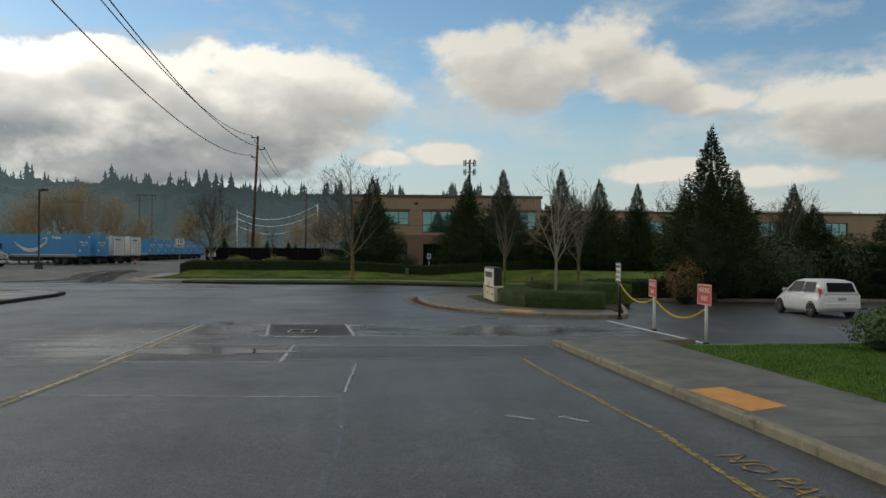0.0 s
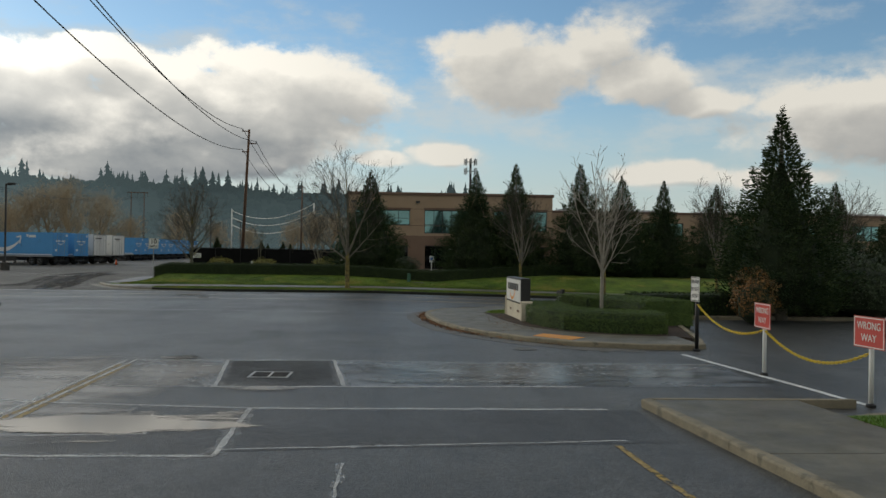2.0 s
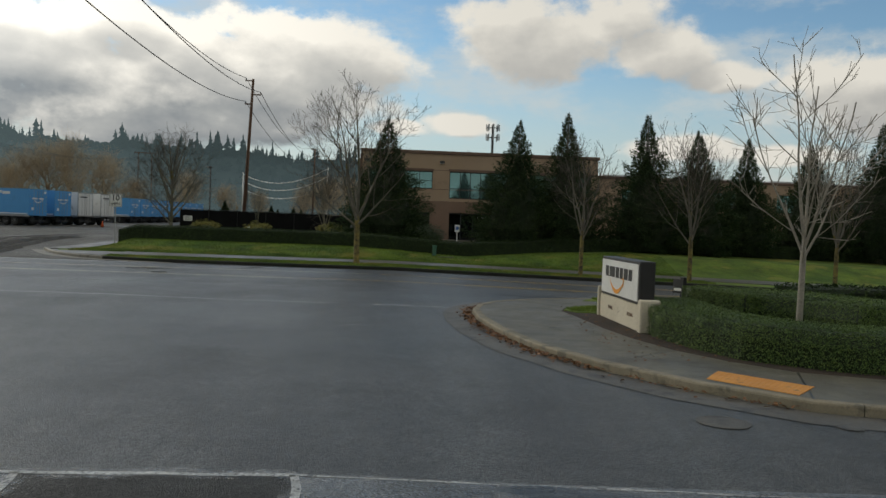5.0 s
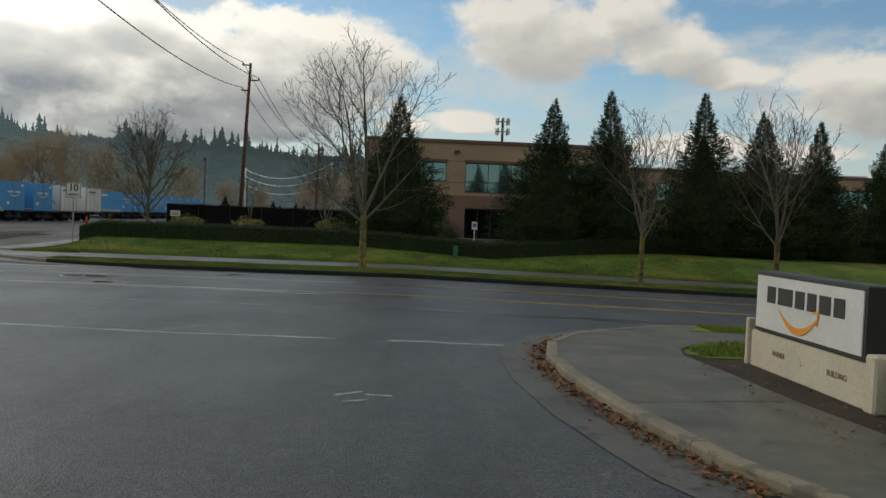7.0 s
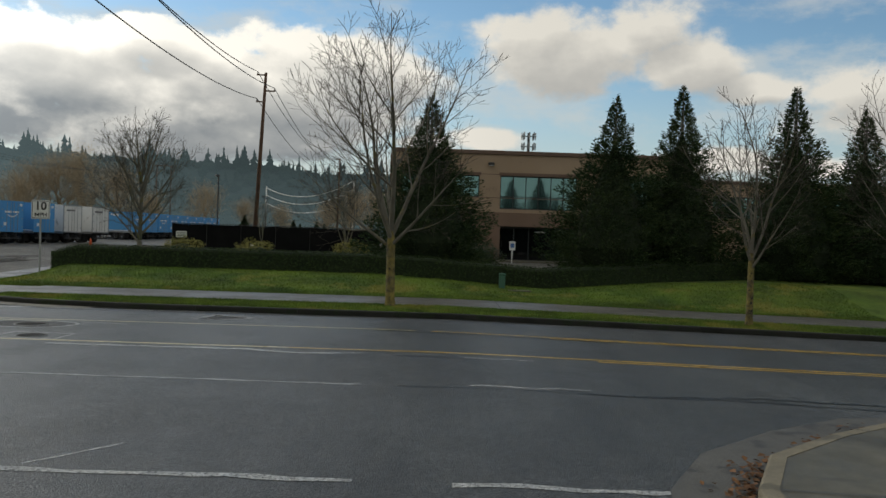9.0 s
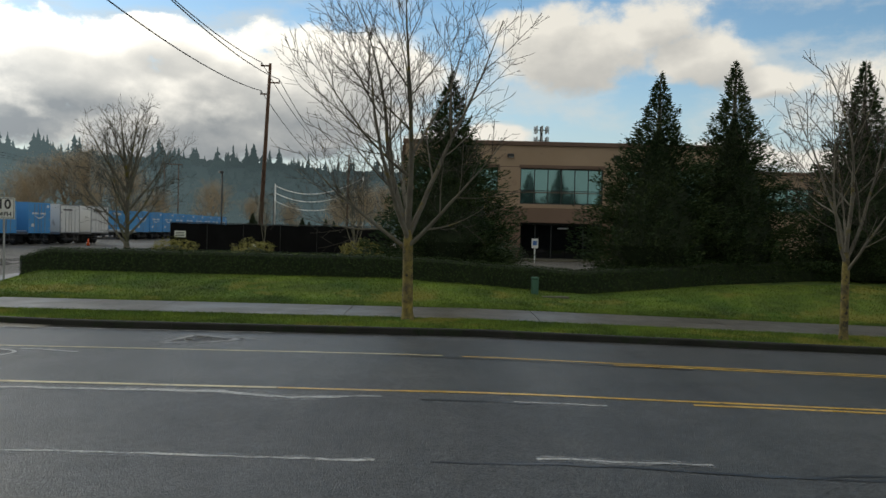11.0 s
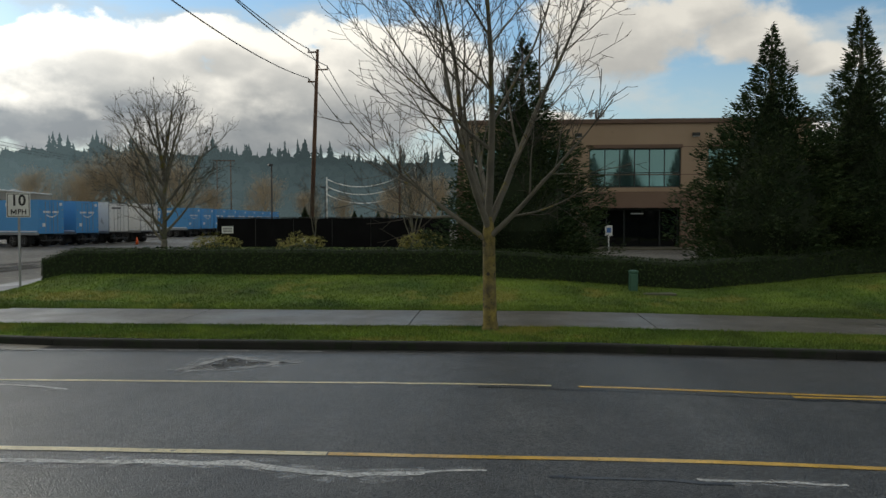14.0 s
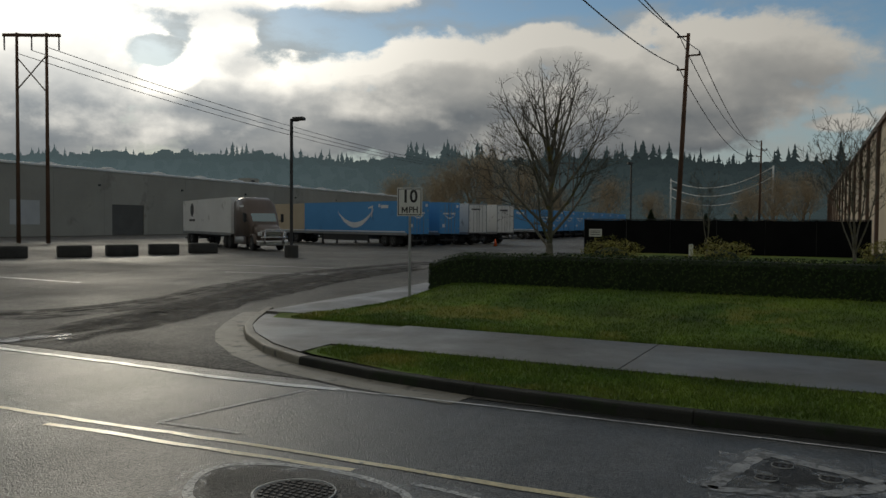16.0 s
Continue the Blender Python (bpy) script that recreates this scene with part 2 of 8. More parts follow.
seam_mat = surface("pale_seam", (0.38, 0.39, 0.39), (0.58, 0.58, 0.56), 1.2, 60, 0.4, 0.6, 0.2, spots=((0.09, 0.09, 0.09), 0.60, 5.0), grit=0.4, mottle=(6.0, 0.4))
lime_mat = surface("lime_stain", (0.33, 0.345, 0.35), (0.50, 0.51, 0.51), 1.5, 60, 0.35, 0.5, 0.1, grit=0.4, mottle=(4.0, 0.4))
crack_mat = surface("tar_seal", (0.012, 0.012, 0.013), (0.022, 0.022, 0.022), 1.0, 30, 0.25, 0.4, 0.1)
white_paint = surface("road_white", (0.66, 0.66, 0.64), (0.82, 0.82, 0.80), 0.8, 35, 0.28, 0.40, 0.1, spots=((0.14, 0.14, 0.135), 0.60, 11.0), mottle=(3.0, 0.3))
# Yellow paint with sun glare on the wet road put into a paler base.
yellow_glare = surface("road_yellow_glare", (0.60, 0.50, 0.26), (0.74, 0.64, 0.38), 0.7, 35, 0.26, 0.38, 0.1, spots=((0.14, 0.125, 0.09), 0.60, 9.0), mottle=(3.0, 0.3))
yellow_paint = surface("road_yellow", (0.58, 0.35, 0.05), (0.72, 0.46, 0.08), 0.7, 35, 0.26, 0.38, 0.1, spots=((0.13, 0.11, 0.06), 0.595, 9.0), mottle=(3.0, 0.3))
concrete = surface("concrete_damp", (0.082, 0.077, 0.056), (0.140, 0.128, 0.090), 0.7, 70, 0.42, 0.6, 0.22, spots=((0.068, 0.064, 0.048), 0.60, 1.1), spread=0.07, mottle=(1.3, 0.38), grit=0.3)
concrete_far = surface("concrete_wet", (0.105, 0.098, 0.084), (0.145, 0.136, 0.115), 0.4, 45, 0.42, 0.58, 0.16, wet=(0.5, 0.26, 0.52), spread=0.08, mottle=(2.0, 0.2))
kerb_mat = surface("kerb_concrete", (0.20, 0.175, 0.12), (0.28, 0.24, 0.165), 0.7, 40, 0.65, 0.8, 0.3, spots=((0.14, 0.125, 0.09), 0.55, 2.2), spread=0.08, mottle=(4.0, 0.2))
# Near-black base paints in the kerb's shade and wet; greenish spots on top.
kerb_dark = surface("kerb_mossy_shade", (0.016, 0.017, 0.014), (0.036, 0.036, 0.030), 0.7, 40, 0.7, 0.85, 0.3, spots=((0.02, 0.028, 0.014), 0.53, 2.2), spread=0.1, spec=0.25)
orange_mat = surface("tactile_orange", (0.62, 0.26, 0.045), (0.72, 0.33, 0.06), 1.2, 30, 0.55, 0.7, 0.15, spots=((0.30, 0.17, 0.07), 0.60, 5.0))
grass_mat = surface("lawn", (0.056, 0.112, 0.012), (0.155, 0.215, 0.024), 0.42, 30, 0.9, 1.0, 0.6, spots=((0.215, 0.215, 0.036), 0.545, 0.33), mottle=(0.6, 0.5))
blade_mat = surface("grass_blades", (0.064, 0.130, 0.013), (0.175, 0.240, 0.028), 0.42, 12, 0.75, 0.9, 0.0, spots=((0.240, 0.240, 0.040), 0.545, 0.33), island=0.25, mottle=(0.6, 0.5))
soil_mat = surface("bark_mulch", (0.030, 0.021, 0.014), (0.060, 0.040, 0.026), 1.3, 18, 0.9, 1.0, 1.0)
earth_mat = surface("open_ground", (0.060, 0.075, 0.035), (0.10, 0.095, 0.06), 0.02, 3, 0.95, 1.0, 0.3)
hedge_leaf = surface("hedge_leaf", (0.022, 0.044, 0.014), (0.042, 0.068, 0.020), 0.8, 10, 0.55, 0.7, 0.0, island=0.4, tip=(0.06, 0.085, 0.024), spec=0.15)
# Cores inside the leaf skins: inner shade put into a dark base.
core_shade = surface("core_shade", (0.012, 0.022, 0.008), (0.022, 0.035, 0.012), 2.0, 14, 0.9, 1.0, 1.0)
box_leaf = surface("box_leaf", (0.046, 0.098, 0.015), (0.085, 0.145, 0.021), 0.9, 10, 0.5, 0.65, 0.0, island=0.3, tip=(0.16, 0.22, 0.035))
gold_leaf = surface("gold_leaf", (0.20, 0.20, 0.035), (0.27, 0.25, 0.045), 1.5, 10, 0.55, 0.7, 0.0, island=0.4, tip=(0.30, 0.22, 0.05))
rust_leaf = surface("rust_leaf", (0.19, 0.085, 0.022), (0.075, 0.080, 0.028), 0.7, 10, 0.6, 0.75, 0.0, island=0.5, tip=(0.34, 0.13, 0.02))
shrub_leaf = surface("shrub_leaf", (0.022, 0.040, 0.016), (0.040, 0.060, 0.022), 0.7, 10, 0.5, 0.7, 0.0, island=0.5)
conifer_leaf = surface("conifer_leaf", (0.022, 0.049, 0.021), (0.050, 0.073, 0.028), 0.6, 10, 0.6, 0.75, 0.0, island=0.3, tip=(0.075, 0.095, 0.036), spec=0.12)
litter_mat = surface("dead_leaf", (0.17, 0.075, 0.025), (0.24, 0.115, 0.04), 3.0, 20, 0.6, 0.8, 0.0, island=0.5, tip=(0.09, 0.04, 0.02))
bark_mat = surface("grey_bark", (0.105, 0.097, 0.077), (0.19, 0.175, 0.14), 2.2, 26, 0.85, 0.95, 0.7, spots=((0.16, 0.135, 0.035), 0.57, 3.0))
moss_bark = surface("mossy_bark", (0.07, 0.062, 0.045), (0.26, 0.205, 0.05), 3.2, 26, 0.85, 0.95, 0.8, spots=((0.035, 0.032, 0.026), 0.56, 5.0), mottle=(7.0, 0.5))
twig_mat = surface("twigs", (0.045, 0.038, 0.030), (0.080, 0.068, 0.052), 1.0, 20, 0.85, 0.95, 0.0)
far_twig = surface("far_twigs", (0.36, 0.29, 0.19), (0.48, 0.38, 0.25), 0.1, 3, 0.9, 1.0, 0.0)
pole_wood = surface("pole_wood", (0.090, 0.048, 0.028), (0.135, 0.075, 0.045), 0.8, 20, 0.8, 0.9, 0.4)
wire_mat = surface("cable", (0.02, 0.02, 0.02), (0.03, 0.03, 0.03), 1.0, 5, 0.6, 0.7, 0.0)
stucco = surface("tan_stucco", (0.34, 0.245, 0.165), (0.40, 0.295, 0.205), 0.25, 22, 0.85, 0.95, 0.25, spots=((0.29, 0.21, 0.145), 0.62, 0.6), grit=0.04)
# Tan stucco with sunlight put into a paler base.
stucco_sunlit = surface("sunlit_stucco", (0.58, 0.49, 0.36), (0.68, 0.58, 0.43), 0.25, 22, 0.85, 0.95, 0.25, grit=0.05)
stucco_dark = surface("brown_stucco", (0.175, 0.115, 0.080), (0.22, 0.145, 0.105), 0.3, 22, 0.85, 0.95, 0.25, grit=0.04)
cornice_mat = surface("brown_trim", (0.135, 0.085, 0.062), (0.17, 0.11, 0.08), 0.4, 20, 0.7, 0.8, 0.15, grit=0.04)
roof_mat = surface("pale_roof", (0.42, 0.43, 0.44), (0.52, 0.53, 0.53), 0.3, 10, 0.5, 0.6, 0.1, grit=0.04)
frame_mat = surface("dark_frame", (0.020, 0.026, 0.026), (0.030, 0.036, 0.036), 1.0, 20, 0.35, 0.45, 0.0, grit=0.04)
warehouse_mat = surface("warehouse_panel", (0.30, 0.29, 0.255), (0.37, 0.36, 0.32), 0.12, 12, 0.85, 0.95, 0.2, spots=((0.26, 0.25, 0.22), 0.60, 0.25), spread=0.06, grit=0.06)
# White base stands in for the sun glinting off the metal coping.
warehouse_trim = surface("warehouse_coping_glint", (0.72, 0.73, 0.72), (0.82, 0.82, 0.81), 0.4, 10, 0.3, 0.4, 0.0, grit=0.04)
door_grey = surface("dock_door", (0.085, 0.083, 0.078), (0.11, 0.108, 0.10), 0.5, 14, 0.6, 0.7, 0.15)
black_screen = surface("fence_fabric", (0.006, 0.006, 0.007), (0.010, 0.010, 0.011), 0.6, 30, 0.9, 1.0, 0.4, spec=0.1)
trailer_blue = surface("trailer_blue", (0.075, 0.30, 0.62), (0.095, 0.34, 0.68), 0.3, 6, 0.38, 0.48, 0.0, spots=((0.06, 0.20, 0.42), 0.64, 0.8), grit=0.03)
trailer_white = surface("trailer_white", (0.72, 0.72, 0.70), (0.82, 0.82, 0.80), 0.3, 6, 0.42, 0.52, 0.0, spots=((0.45, 0.44, 0.41), 0.60, 0.9), grit=0.04)
trailer_tan = surface("trailer_tan", (0.50, 0.41, 0.28), (0.60, 0.50, 0.35), 0.3, 6, 0.45, 0.55, 0.0, grit=0.04)
logo_white = surface("logo_white", (0.72, 0.74, 0.75), (0.80, 0.81, 0.82), 0.6, 6, 0.45, 0.5, 0.0, grit=0.04)
steel = surface("galvanised", (0.30, 0.31, 0.32), (0.42, 0.43, 0.43), 2.0, 20, 0.4, 0.55, 0.05, metal=0.8, grit=0.04)
dark_steel = surface("dark_steel", (0.025, 0.025, 0.026), (0.04, 0.04, 0.04), 1.5, 20, 0.5, 0.65, 0.1)
black_paint = surface("black_paint", (0.012, 0.012, 0.013), (0.02, 0.02, 0.02), 1.5, 20, 0.4, 0.5, 0.0, grit=0.04)
rubber = surface("tyre_rubber", (0.014, 0.014, 0.014), (0.026, 0.025, 0.024), 3.0, 30, 0.8, 0.9, 0.3)
block_mat = surface("barrier_block", (0.035, 0.034, 0.032), (0.06, 0.058, 0.052), 1.2, 20, 0.8, 0.9, 0.5)
cab_paint = surface("cab_bronze", (0.105, 0.080, 0.066), (0.14, 0.105, 0.085), 0.8, 8, 0.32, 0.42, 0.0, grit=0.04)
chrome = surface("chrome", (0.55, 0.55, 0.56), (0.65, 0.65, 0.65), 2.0, 10, 0.15, 0.25, 0.0, metal=1.0, grit=0.04)
car_white = surface("car_white", (0.66, 0.67, 0.68), (0.72, 0.73, 0.73), 0.8, 6, 0.25, 0.32, 0.0, grit=0.04)
lamp_red = surface("tail_lamp", (0.40, 0.02, 0.015), (0.50, 0.03, 0.02), 3.0, 10, 0.2, 0.3, 0.0, grit=0.04)
lamp_clear = surface("head_lamp", (0.55, 0.57, 0.58), (0.65, 0.66, 0.66), 3.0, 10, 0.12, 0.2, 0.0, grit=0.04)
sign_white = surface("sign_white", (0.66, 0.66, 0.63), (0.76, 0.76, 0.73), 1.5, 12, 0.45, 0.55, 0.05, spots=((0.50, 0.49, 0.45), 0.64, 3.0), grit=0.04)
sign_red = surface("sign_red", (0.46, 0.045, 0.035), (0.56, 0.06, 0.045), 2.0, 12, 0.4, 0.5, 0.0, grit=0.04)
sign_black = surface("sign_black", (0.012, 0.012, 0.013), (0.018, 0.018, 0.018), 2.0, 12, 0.45, 0.55, 0.0, grit=0.04)
cream_mat = surface("cream_plaster", (0.55, 0.49, 0.37), (0.66, 0.60, 0.47), 1.1, 30, 0.8, 0.9, 0.25, spots=((0.36, 0.31, 0.22), 0.60, 2.5))
orange_logo = surface("logo_orange", (0.80, 0.30, 0.02), (0.85, 0.35, 0.03), 2.0, 10, 0.45, 0.55, 0.0, grit=0.04)
chain_mat = surface("yellow_chain", (0.60, 0.44, 0.02), (0.70, 0.52, 0.03), 4.0, 20, 0.45, 0.55, 0.0)
iron = surface("cast_iron", (0.035, 0.033, 0.031), (0.07, 0.066, 0.062), 3.0, 30, 0.5, 0.68, 0.3, metal=0.35)
green_box = surface("green_box", (0.035, 0.115, 0.075), (0.055, 0.145, 0.095), 2.0, 14, 0.5, 0.6, 0.0, grit=0.04)
rock_mat = surface("pale_rock", (0.25, 0.24, 0.22), (0.36, 0.34, 0.31), 1.5, 12, 0.85, 0.95, 0.6)
# Dimness of unlit rooms put into a dark base, for solid blocks.
interior_mat = surface("dim_interior", (0.018, 0.02, 0.02), (0.035, 0.036, 0.036), 0.4, 5, 0.8, 0.9, 0.0)
cone_orange = surface("cone_orange", (0.70, 0.10, 0.02), (0.78, 0.13, 0.03), 2.0, 10, 0.5, 0.6, 0.0, grit=0.04)
blue_cloth = surface("blue_panel", (0.05, 0.14, 0.36), (0.07, 0.17, 0.42), 0.5, 8, 0.5, 0.6, 0.0, grit=0.04)


def glass_mat(name, tint, rough=0.03):
    mat = bpy.data.materials.new(name)
    mat.use_nodes = True
    b = mat.node_tree.nodes["Principled BSDF"]
    b.inputs["Base Color"].default_value = (*tint, 1)
    b.inputs["Roughness"].default_value = rough
    b.inputs["Metallic"].default_value = 0.0
    b.inputs["IOR"].default_value = 1.9
    b.inputs["Specular IOR Level"].default_value = 0.9
    return mat


def coated(name, tint):
    """Sun-control glass: a half mirror of green-blue tint."""
    mat = bpy.data.materials.new(name)
    mat.use_nodes = True
    b = mat.node_tree.nodes["Principled BSDF"]
    b.inputs["Base Color"].default_value = (*tint, 1)
    b.inputs["Roughness"].default_value = 0.04
    b.inputs["Metallic"].default_value = 0.85
    return mat


window_glass = coated("tinted_glass", (0.16, 0.30, 0.31))
dark_glass = glass_mat("dark_glass", (0.005, 0.006, 0.007))
dark_glass.node_tree.nodes["Principled BSDF"].inputs["IOR"].default_value = 1.45
dark_glass.node_tree.nodes["Principled BSDF"].inputs["Specular IOR Level"].default_value = 0.4
car_glass = glass_mat("car_glass", (0.004, 0.005, 0.006), 0.05)
car_glass.node_tree.nodes["Principled BSDF"].inputs["IOR"].default_value = 1.45
car_glass.node_tree.nodes["Principled BSDF"].inputs["Specular IOR Level"].default_value = 0.15
screen_glass = glass_mat("windscreen", (0.10, 0.21, 0.24), 0.08)
water_mat = glass_mat("puddle_water", (0.03, 0.032, 0.033), 0.10)
water_mat.node_tree.nodes["Principled BSDF"].inputs["IOR"].default_value = 1.33


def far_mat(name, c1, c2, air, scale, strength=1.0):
    """Distant woods, with the haze of the air painted on them as emission."""
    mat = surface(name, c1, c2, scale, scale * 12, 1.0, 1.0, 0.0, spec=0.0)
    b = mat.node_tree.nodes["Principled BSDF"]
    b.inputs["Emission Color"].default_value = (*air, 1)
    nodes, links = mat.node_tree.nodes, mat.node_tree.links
    # the painted haze glows more low down and towards the sun
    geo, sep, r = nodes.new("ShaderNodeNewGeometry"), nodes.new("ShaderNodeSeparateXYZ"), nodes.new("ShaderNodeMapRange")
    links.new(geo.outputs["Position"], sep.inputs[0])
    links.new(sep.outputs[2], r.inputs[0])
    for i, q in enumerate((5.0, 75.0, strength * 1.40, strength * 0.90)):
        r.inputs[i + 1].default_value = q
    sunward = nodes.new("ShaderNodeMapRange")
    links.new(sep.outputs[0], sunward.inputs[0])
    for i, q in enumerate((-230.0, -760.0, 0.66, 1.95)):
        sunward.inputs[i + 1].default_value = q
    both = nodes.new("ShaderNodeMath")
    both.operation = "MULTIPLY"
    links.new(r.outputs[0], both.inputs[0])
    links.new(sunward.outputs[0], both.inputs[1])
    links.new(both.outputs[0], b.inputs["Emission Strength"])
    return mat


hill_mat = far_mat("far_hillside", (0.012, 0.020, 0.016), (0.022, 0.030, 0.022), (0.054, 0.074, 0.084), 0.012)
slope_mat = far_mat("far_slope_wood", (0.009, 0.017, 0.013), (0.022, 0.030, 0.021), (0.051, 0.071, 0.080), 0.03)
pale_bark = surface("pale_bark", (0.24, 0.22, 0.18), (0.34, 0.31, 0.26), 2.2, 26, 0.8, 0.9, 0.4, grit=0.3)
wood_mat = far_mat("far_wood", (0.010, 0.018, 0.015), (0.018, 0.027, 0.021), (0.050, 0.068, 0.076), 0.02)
gutter_mat = surface("gutter_concrete", (0.080, 0.076, 0.066), (0.125, 0.118, 0.10), 0.6, 40, 0.5, 0.65, 0.3, spots=((0.05, 0.048, 0.044), 0.54, 2.0), grit=0.4)
worn_yellow = surface("worn_yellow", (0.27, 0.185, 0.05), (0.44, 0.30, 0.06), 0.5, 35, 0.5, 0.65, 0.2, spots=((0.065, 0.062, 0.052), 0.52, 5.0), mottle=(5.0, 0.4))
faint_white = surface("faint_white", (0.24, 0.245, 0.245), (0.36, 0.36, 0.355), 0.9, 35, 0.5, 0.65, 0.2, spots=((0.085, 0.085, 0.08), 0.50, 6.0), mottle=(5.0, 0.4))
asphalt_worn = surface("asphalt_worn", (0.034, 0.033, 0.030), (0.066, 0.063, 0.057), 0.5, 26, 0.68, 0.85, 0.5, grit=0.5, mottle=(0.9, 0.5), spec=0.2)


def patchy(mat, scale, lo, hi):
    """Lets the ground below show through in soft uneven places."""
    nodes, links = mat.node_tree.nodes, mat.node_tree.links
    geo, no, r = nodes.new("ShaderNodeNewGeometry"), nodes.new("ShaderNodeTexNoise"), nodes.new("ShaderNodeMapRange")
    no.inputs["Scale"].default_value, no.inputs["Detail"].default_value, no.inputs["Roughness"].default_value = scale, 8, 0.68
    links.new(geo.outputs["Position"], no.inputs["Vector"])
    links.new(no.outputs["Fac"], r.inputs[0])
    r.inputs[1].default_value, r.inputs[2].default_value = lo, hi
    links.new(r.outputs[0], nodes["Principled BSDF"].inputs["Alpha"])


patchy(asphalt_worn, 0.9, 0.36, 0.66)
patchy(seam_mat, 26.0, 0.30, 0.52)
patchy(lime_mat, 5.0, 0.42, 0.85)
for paint in (white_paint, yellow_paint, yellow_glare, faint_white):
    patchy(paint, 30.0, 0.30, 0.42)
patchy(worn_yellow, 9.0, 0.36, 0.52)
verge_mat = surface("verge_grass", (0.060, 0.125, 0.012), (0.090, 0.165, 0.018), 0.35, 30, 0.9, 1.0, 0.6, mottle=(1.5, 0.3))
verge_blade = surface("verge_blades", (0.065, 0.145, 0.013), (0.105, 0.195, 0.020), 0.35, 12, 0.75, 0.9, 0.0, island=0.35, mottle=(1.5, 0.3))
kerb_corner_mat = surface("kerb_corner", (0.19, 0.175, 0.14), (0.27, 0.25, 0.20), 0.7, 40, 0.5, 0.65, 0.3, spots=((0.08, 0.076, 0.066), 0.56, 2.2), spread=0.08)


def film_mat(name, seed, low=0.15, scale=1.3, rough=0.07, soft=0.45):
    """A thin film of rain that thins out to nothing at an uneven edge."""
    mat = bpy.data.materials.new(name)
    mat.use_nodes = True
    nodes, links = mat.node_tree.nodes, mat.node_tree.links
    b = nodes["Principled BSDF"]
    b.inputs["Base Color"].default_value = (0.030, 0.031, 0.031, 1)
    b.inputs["Roughness"].default_value = rough
    b.inputs["IOR"].default_value = 1.36
    co = nodes.new("ShaderNodeTexCoord")
    steps = [("SUBTRACT", (0.5, 0.5, 0.5)), ("MULTIPLY", (2.0, 2.0, 0.0))]
    v = co.outputs["Generated"]
    for op, val in steps:
        n = nodes.new("ShaderNodeVectorMath")
        n.operation = op
        links.new(v, n.inputs[0])
        n.inputs[1].default_value = val
        v = n.outputs[0]
    ln = nodes.new("ShaderNodeVectorMath")
    ln.operation = "LENGTH"
    links.new(v, ln.inputs[0])
    geo = nodes.new("ShaderNodeNewGeometry")
    off = nodes.new("ShaderNodeVectorMath")
    off.operation = "ADD"
    links.new(geo.outputs["Position"], off.inputs[0])
    off.inputs[1].default_value = (seed, 0, 0)
    flow = nodes.new("ShaderNodeVectorMath")
    flow.operation = "MULTIPLY"
    links.new(off.outputs[0], flow.inputs[0])
    flow.inputs[1].default_value = (0.5, 1.5, 1.0)
    no = nodes.new("ShaderNodeTexNoise")
    no.inputs["Scale"].default_value, no.inputs["Detail"].default_value, no.inputs["Roughness"].default_value = scale, 7, 0.62
    links.new(flow.outputs[0], no.inputs["Vector"])
    sub = nodes.new("ShaderNodeMath")
    sub.operation = "MULTIPLY_ADD"
    links.new(no.outputs["Fac"], sub.inputs[0])
    sub.inputs[1].default_value, sub.inputs[2].default_value = 2.4, -0.2
    d = nodes.new("ShaderNodeMath")
    d.operation = "SUBTRACT"
    links.new(sub.outputs[0], d.inputs[0])
    links.new(ln.outputs["Value"], d.inputs[1])
    r = nodes.new("ShaderNodeMapRange")
    r.interpolation_type = "SMOOTHSTEP"
    links.new(d.outputs[0], r.inputs[0])
    r.inputs[1].default_value, r.inputs[2].default_value = low, low + soft
    links.new(r.outputs[0], b.inputs["Alpha"])
    return mat


film_mats = [film_mat("rain_film", 3.0, 0.12, 0.9, 0.06, 0.35), film_mat("rain_film_thin", 11.0, -0.28, 0.9, 0.18, 1.0), film_mat("rain_film_rough", 7.0, -0.25, 0.8, 0.19, 1.0)]
pale_iron = surface("worn_iron", (0.34, 0.34, 0.33), (0.48, 0.48, 0.47), 3.0, 30, 0.4, 0.55, 0.2, metal=0.2, grit=0.3)


